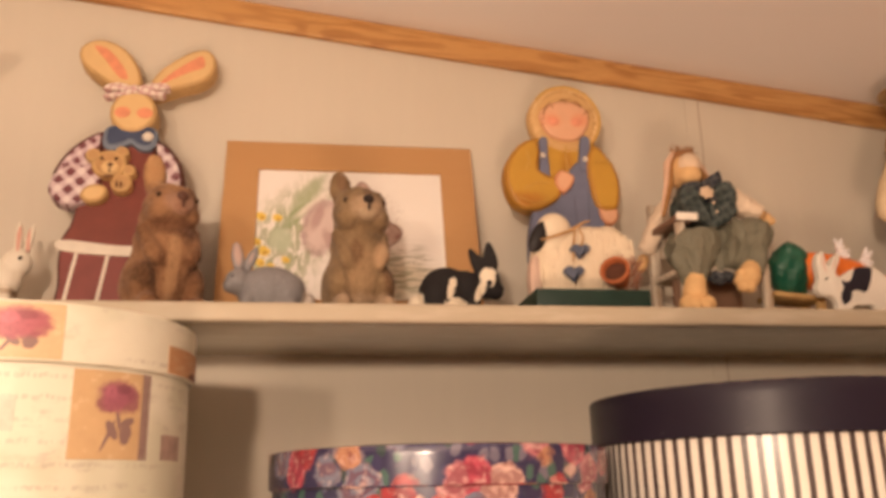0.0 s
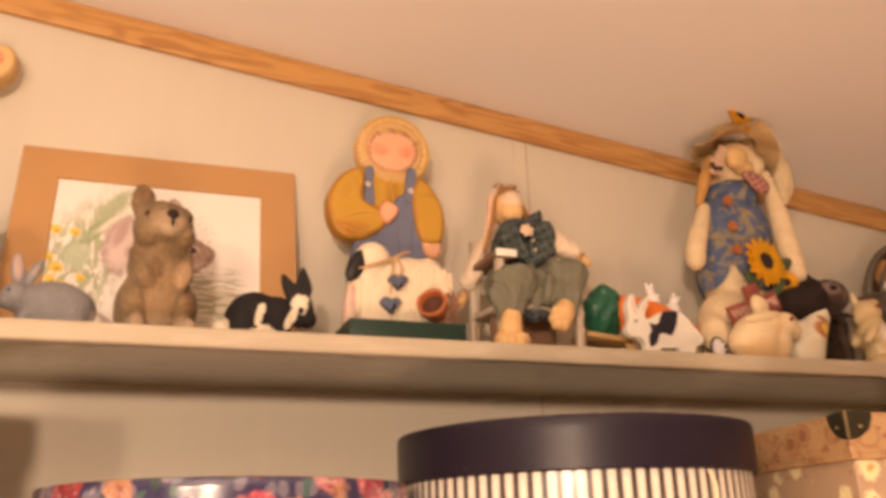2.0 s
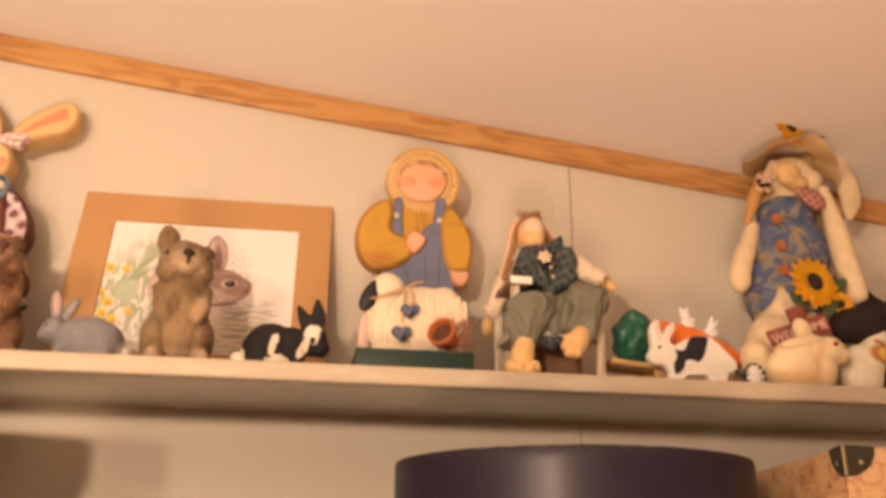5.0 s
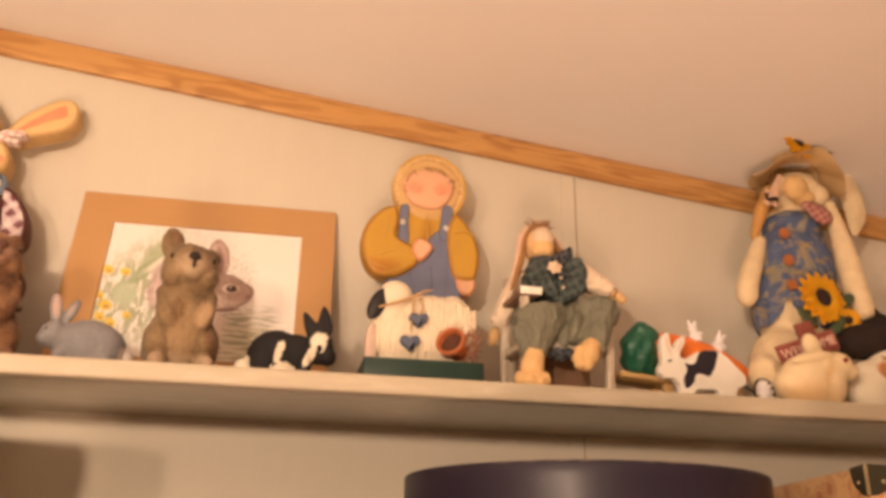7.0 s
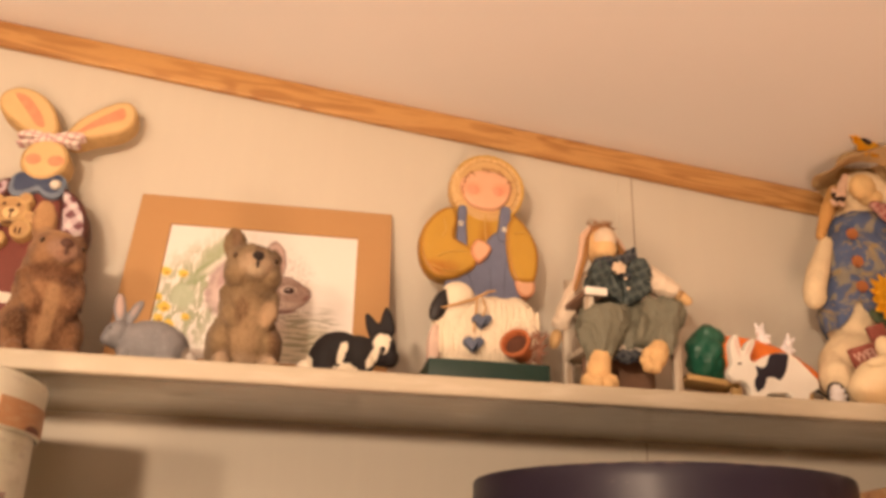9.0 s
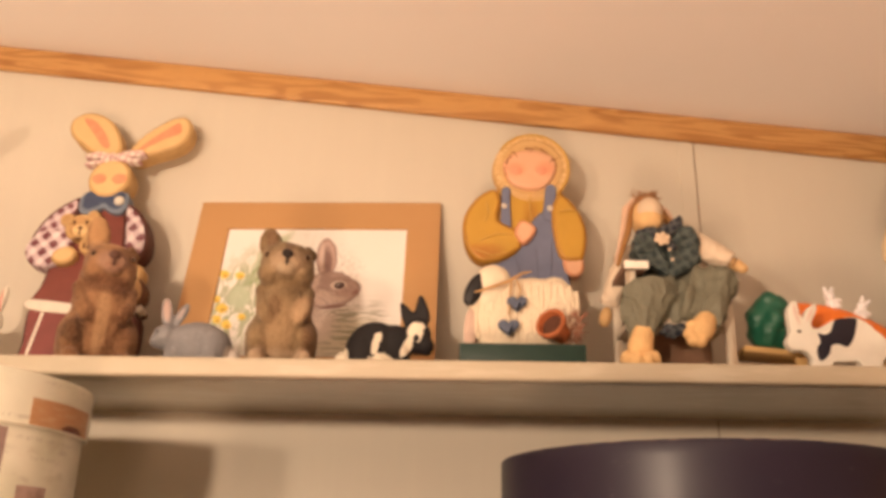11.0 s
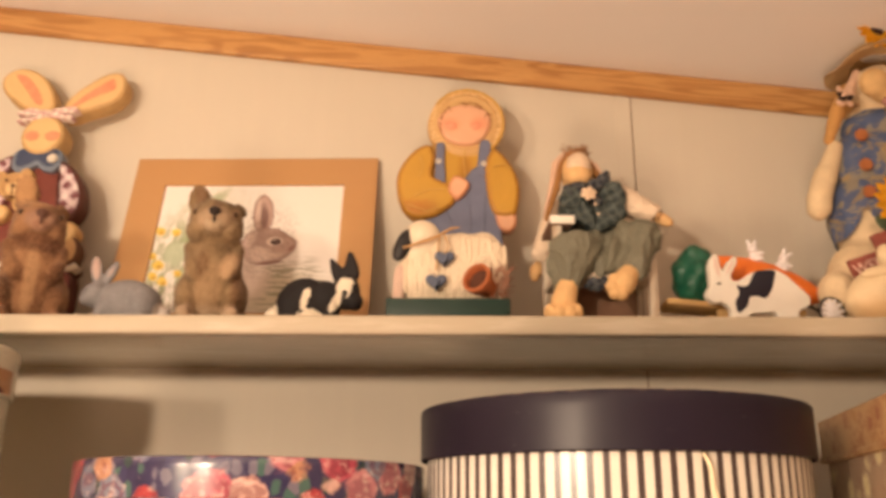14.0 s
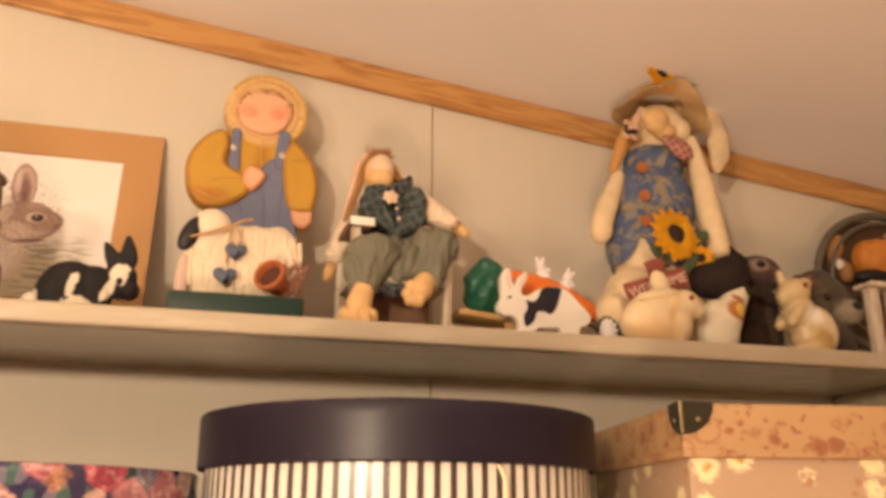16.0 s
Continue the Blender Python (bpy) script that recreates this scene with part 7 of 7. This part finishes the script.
ball(bm, (0.014, -0.004, 0.138), (0.036, 0.031, 0.029))
fig = Figure().add(melt(bm, 0.0024, 5, 0.0012, 120), DARK_BROWN)
bm = bmesh.new()
limb(bm, (-0.024, -0.010, 0.150), (-0.066, -0.050, 0.113), 0.018, 0.032)
limb(bm, (-0.066, -0.050, 0.113), (-0.094, -0.046, 0.110), 0.032, 0.026)
limb(bm, (-0.026, -0.002, 0.150), (-0.040, 0.000, 0.190), 0.020, 0.007)
limb(bm, (-0.066, -0.060, 0.098), (-0.022, -0.088, 0.082), 0.010, 0.004)
fig.add(melt(bm, 0.0024, 4, 0.0006, 90), plain("near_black_felt", (0.026, 0.018, 0.016), 0.9, 0.3, 60, 0.5, 0.15))
fig.ball(EYE_DARK, (0.002, -0.0345, 0.146), (0.0070, 0.0040, 0.0055))
fig.done("plush_animal", on_shelf(1.158, 1.152, 0) @ Matrix.Diagonal((1.08, 1, 1.04, 1)), "dark brown plush animal sitting behind the glazed figurines", "plush toy")

PEARL = spotted("pearl_glaze", (0.60, 0.47, 0.27), (((0.80, 0.74, 0.66), (0.006, -0.03, 0.066), (0.016, 0.03, 0.014), (0, 0, 0), 0.6, 0.8), ((0.74, 0.62, 0.42), (0.030, -0.03, 0.040), (0.016, 0.03, 0.030), (0, 0, 0), 0.6, 0.6), ((0.46, 0.30, 0.12), (0.012, -0.03, 0.026), (0.016, 0.03, 0.016), (0, 0, 0), 0.5, 0.9)), 0.3)
bm = bmesh.new()
ball(bm, (0.016, 0, 0.042), (0.038, 0.030, 0.044))
ball(bm, (-0.006, 0, 0.068), (0.028, 0.024, 0.036))
ball(bm, (-0.012, -0.002, 0.104), (0.027, 0.023, 0.022), (0, -14, 0))
ball(bm, (-0.030, -0.004, 0.094), (0.014, 0.014, 0.016))
ball(bm, (-0.028, 0.004, 0.126), (0.007, 0.007, 0.014), (0, -14, 0))
ball(bm, (0.014, 0.006, 0.118), (0.012, 0.008, 0.015), (0, 34, 0))
for s in (-1, 1):
    limb(bm, (-0.016, s * 0.016, 0.074), (-0.032, s * 0.014, 0.054), 0.010, 0.009)
    limb(bm, (0.010, s * 0.022, 0.018), (-0.028, s * 0.022, 0.010), 0.015, 0.011)
fig = Figure().add(melt(bm, 0.002, 3, 0.0009, 90), PEARL)
fig.ball(RED_EYE, (-0.008, -0.0245, 0.110), 0.0042)
fig.done("rabbit_figurine", on_shelf(1.196, 1.085, 0) @ Matrix.Scale(0.96, 4), "pearly glazed rabbit figurine sitting up with a red eye", "rabbit figurine", "rabbit figurines on the shelf")

GREY_PLUSH = flock("grey_plush", (0.095, 0.076, 0.053), (0.050, 0.039, 0.028), (0.17, 0.14, 0.10), (((0.34, 0.29, 0.23), (0.024, -0.05, 0.086), (0.032, 0.03, 0.024)), ((0.17, 0.065, 0.045), (-0.038, -0.01, 0.140), (0.016, 0.03, 0.016)), ((0.045, 0.034, 0.026), (0.006, -0.03, 0.030), (0.060, 0.04, 0.032))))
bm = bmesh.new()
ball(bm, (0.008, 0.004, 0.044), (0.048, 0.036, 0.046))
ball(bm, (0.002, -0.006, 0.112), (0.047, 0.036, 0.044))
ball(bm, (-0.004, 0.0, 0.140), (0.036, 0.030, 0.028))
ball(bm, (0.026, -0.032, 0.092), (0.026, 0.020, 0.023))
ball(bm, (-0.036, 0.002, 0.142), (0.014, 0.010, 0.017))
ball(bm, (0.046, 0.0, 0.120), (0.010, 0.010, 0.020))
fig = Figure().add(melt(bm, 0.0024, 5, 0.0012, 120), GREY_PLUSH)
fig.ball(EYE_DARK, (0.028, -0.0520, 0.098), (0.0085, 0.005, 0.0075))
for x in (-0.016, 0.040):
    fig.ball(EYE_DARK, (x, -0.0385, 0.112), (0.0070, 0.004, 0.0065))
fig.done("plush_animal", on_shelf(1.284, 1.150, 0) @ Matrix.Scale(0.95, 4), "grey plush animal with a pale muzzle and dark nose", "plush toy")

# a round wire stand with autumn ornaments
ORANGE = plain("pumpkin_orange", (0.52, 0.20, 0.035), 0.6, 0.3, 40)
OLD_WIRE = plain("grey_metal", (0.19, 0.18, 0.15), 0.4, 0.25, 60, 0.15, 0.5, 0.7)
stand = base_of("hoop_ornament", (1.498, 1.225, SHELF_TOP + 0.0005))
tagged(stand, "grey metal hoop holding an orange pumpkin and brown ornaments", "ornament")
bm = bmesh.new()
tube(bm, [(0.146 * math.cos(a), 0, 0.172 + 0.126 * math.sin(a)) for a in (2 * math.pi * k / 56 for k in range(56))], 0.0075, 10, True)
tube(bm, [(0.130 * math.cos(a), -0.014, 0.170 + 0.110 * math.sin(a)) for a in (2 * math.pi * k / 56 for k in range(56))], 0.004, 8, True)
part("hoop", bm, OLD_WIRE, stand)
bm = bmesh.new()
box(bm, -0.060, 0.060, -0.035, 0.045, 0, 0.012, 0.003)
tube(bm, [(0, 0, 0.010), (0, 0, 0.055)], 0.007, 10)
part("foot", bm, OLD_WIRE, stand)
bm = bmesh.new()
for k in range(11):
    a = 2 * math.pi * k / 11
    ball(bm, (-0.020 + 0.040 * math.cos(a), -0.020 + 0.016 * math.sin(a), 0.208), (0.026, 0.020, 0.034), (0, 0, 0), 12, 9)
pumpkin = part("pumpkin", crumple(melt(bm, 0.0022, 2), 0.0016, (1, 1, 0.5), 60), ORANGE, stand)
bm = bmesh.new()
tube(bm, [(-0.020, -0.020, 0.236), (-0.018, -0.022, 0.248), (-0.012, -0.024, 0.256)], [0.006, 0.005, 0.004], 8)
part("stalk", bm, WOOD_AND_SHADE, pumpkin)
bm = bmesh.new()
ball(bm, (-0.062, -0.032, 0.170), (0.038, 0.020, 0.015))
part("dark_ornament", bm, INK_PAINT, stand)
bm = bmesh.new()
bmesh.ops.create_cone(bm, cap_ends=True, segments=56, radius1=1, radius2=1, depth=0.004, matrix=pose(0, 0.012, 0.172, 90, 0, 0) @ Matrix.Diagonal((0.140, 0.120, 1, 1)))
part("back_plate", bm, plain("umber_wood", (0.10, 0.058, 0.030), 0.7, 0.5, 30), stand)
bm = bmesh.new()
ball(bm, (-0.108, -0.004, 0.226), (0.013, 0.012, 0.030), (0, 24, 0))
ball(bm, (-0.094, -0.006, 0.186), (0.014, 0.012, 0.020))
part("brown_ornament", melt(bm, 0.0025, 4, 0.001, 90), plain("russet_wood", (0.34, 0.17, 0.06), 0.6, 0.4, 40), stand)
bm = bmesh.new()
ball(bm, (-0.112, -0.014, 0.196), (0.008, 0.007, 0.010))
part("pale_ornament", bm, OFFWHITE, stand)
post = base_of("display_stand", (1.346, 1.092, SHELF_TOP + 0.0005))
tagged(post, "short pale wooden display stand with a flat top", "stand")
bm = bmesh.new()
box(bm, -0.031, 0.031, -0.020, 0.020, 0.118, 0.126, 0.002)
part("top", bm, WASHED, post)
for x in (-0.016, 0.022):
    bm = bmesh.new()
    box(bm, x - 0.009, x + 0.009, -0.008, 0.008, 0, 0.118, 0.002)
    part("leg", bm, WASHED, post)

# dried stems in a small jar at the far end
DEAD_LEAF = plain("dead_leaf", (0.085, 0.045, 0.024), 0.9, 0.4, 90)
jar = base_of("dried_stems", (-0.575, 1.10, SHELF_TOP + 0.0005))
tagged(jar, "dried brown leaves and stems in a small clay jar", "dried plant")
bm = bmesh.new()
lathe(bm, [(0.0005, 0), (0.026, 0), (0.034, 0.02), (0.036, 0.05), (0.026, 0.078), (0.022, 0.088), (0.025, 0.094), (0.022, 0.094), (0.018, 0.086), (0.022, 0.076), (0.030, 0.05), (0.0005, 0.01)], 28)
part("jar", bm, TERRA, jar)
for tip, leaf_size in (((0.060, -0.010, 0.380), 0.040), ((0.066, -0.008, 0.286), 0.020), ((-0.02, 0.0, 0.43), 0.034), ((-0.08, 0.0, 0.38), 0.03)):
    bm = bmesh.new()
    tube(bm, [(0, 0, 0.03), (tip[0] * 0.25, tip[1] * 0.3, tip[2] * 0.6), tip], [0.0014, 0.0009, 0.0007], 6)
    stem = part("stem", bm, RAFFIA, jar)
    bm = bmesh.new()
    for k in range(2):
        q = Vector(tip) + Vector((rnd.uniform(-0.3, 0.3) * leaf_size, rnd.uniform(-0.2, 0.2) * leaf_size, rnd.uniform(-0.4, 0.4) * leaf_size))
        ball(bm, q, (leaf_size * 0.42, leaf_size * 0.08, leaf_size * 1.05), (rnd.uniform(-15, 15), rnd.uniform(25, 50), 0), 8, 6)
    part("leaf", bm, DEAD_LEAF, stem)
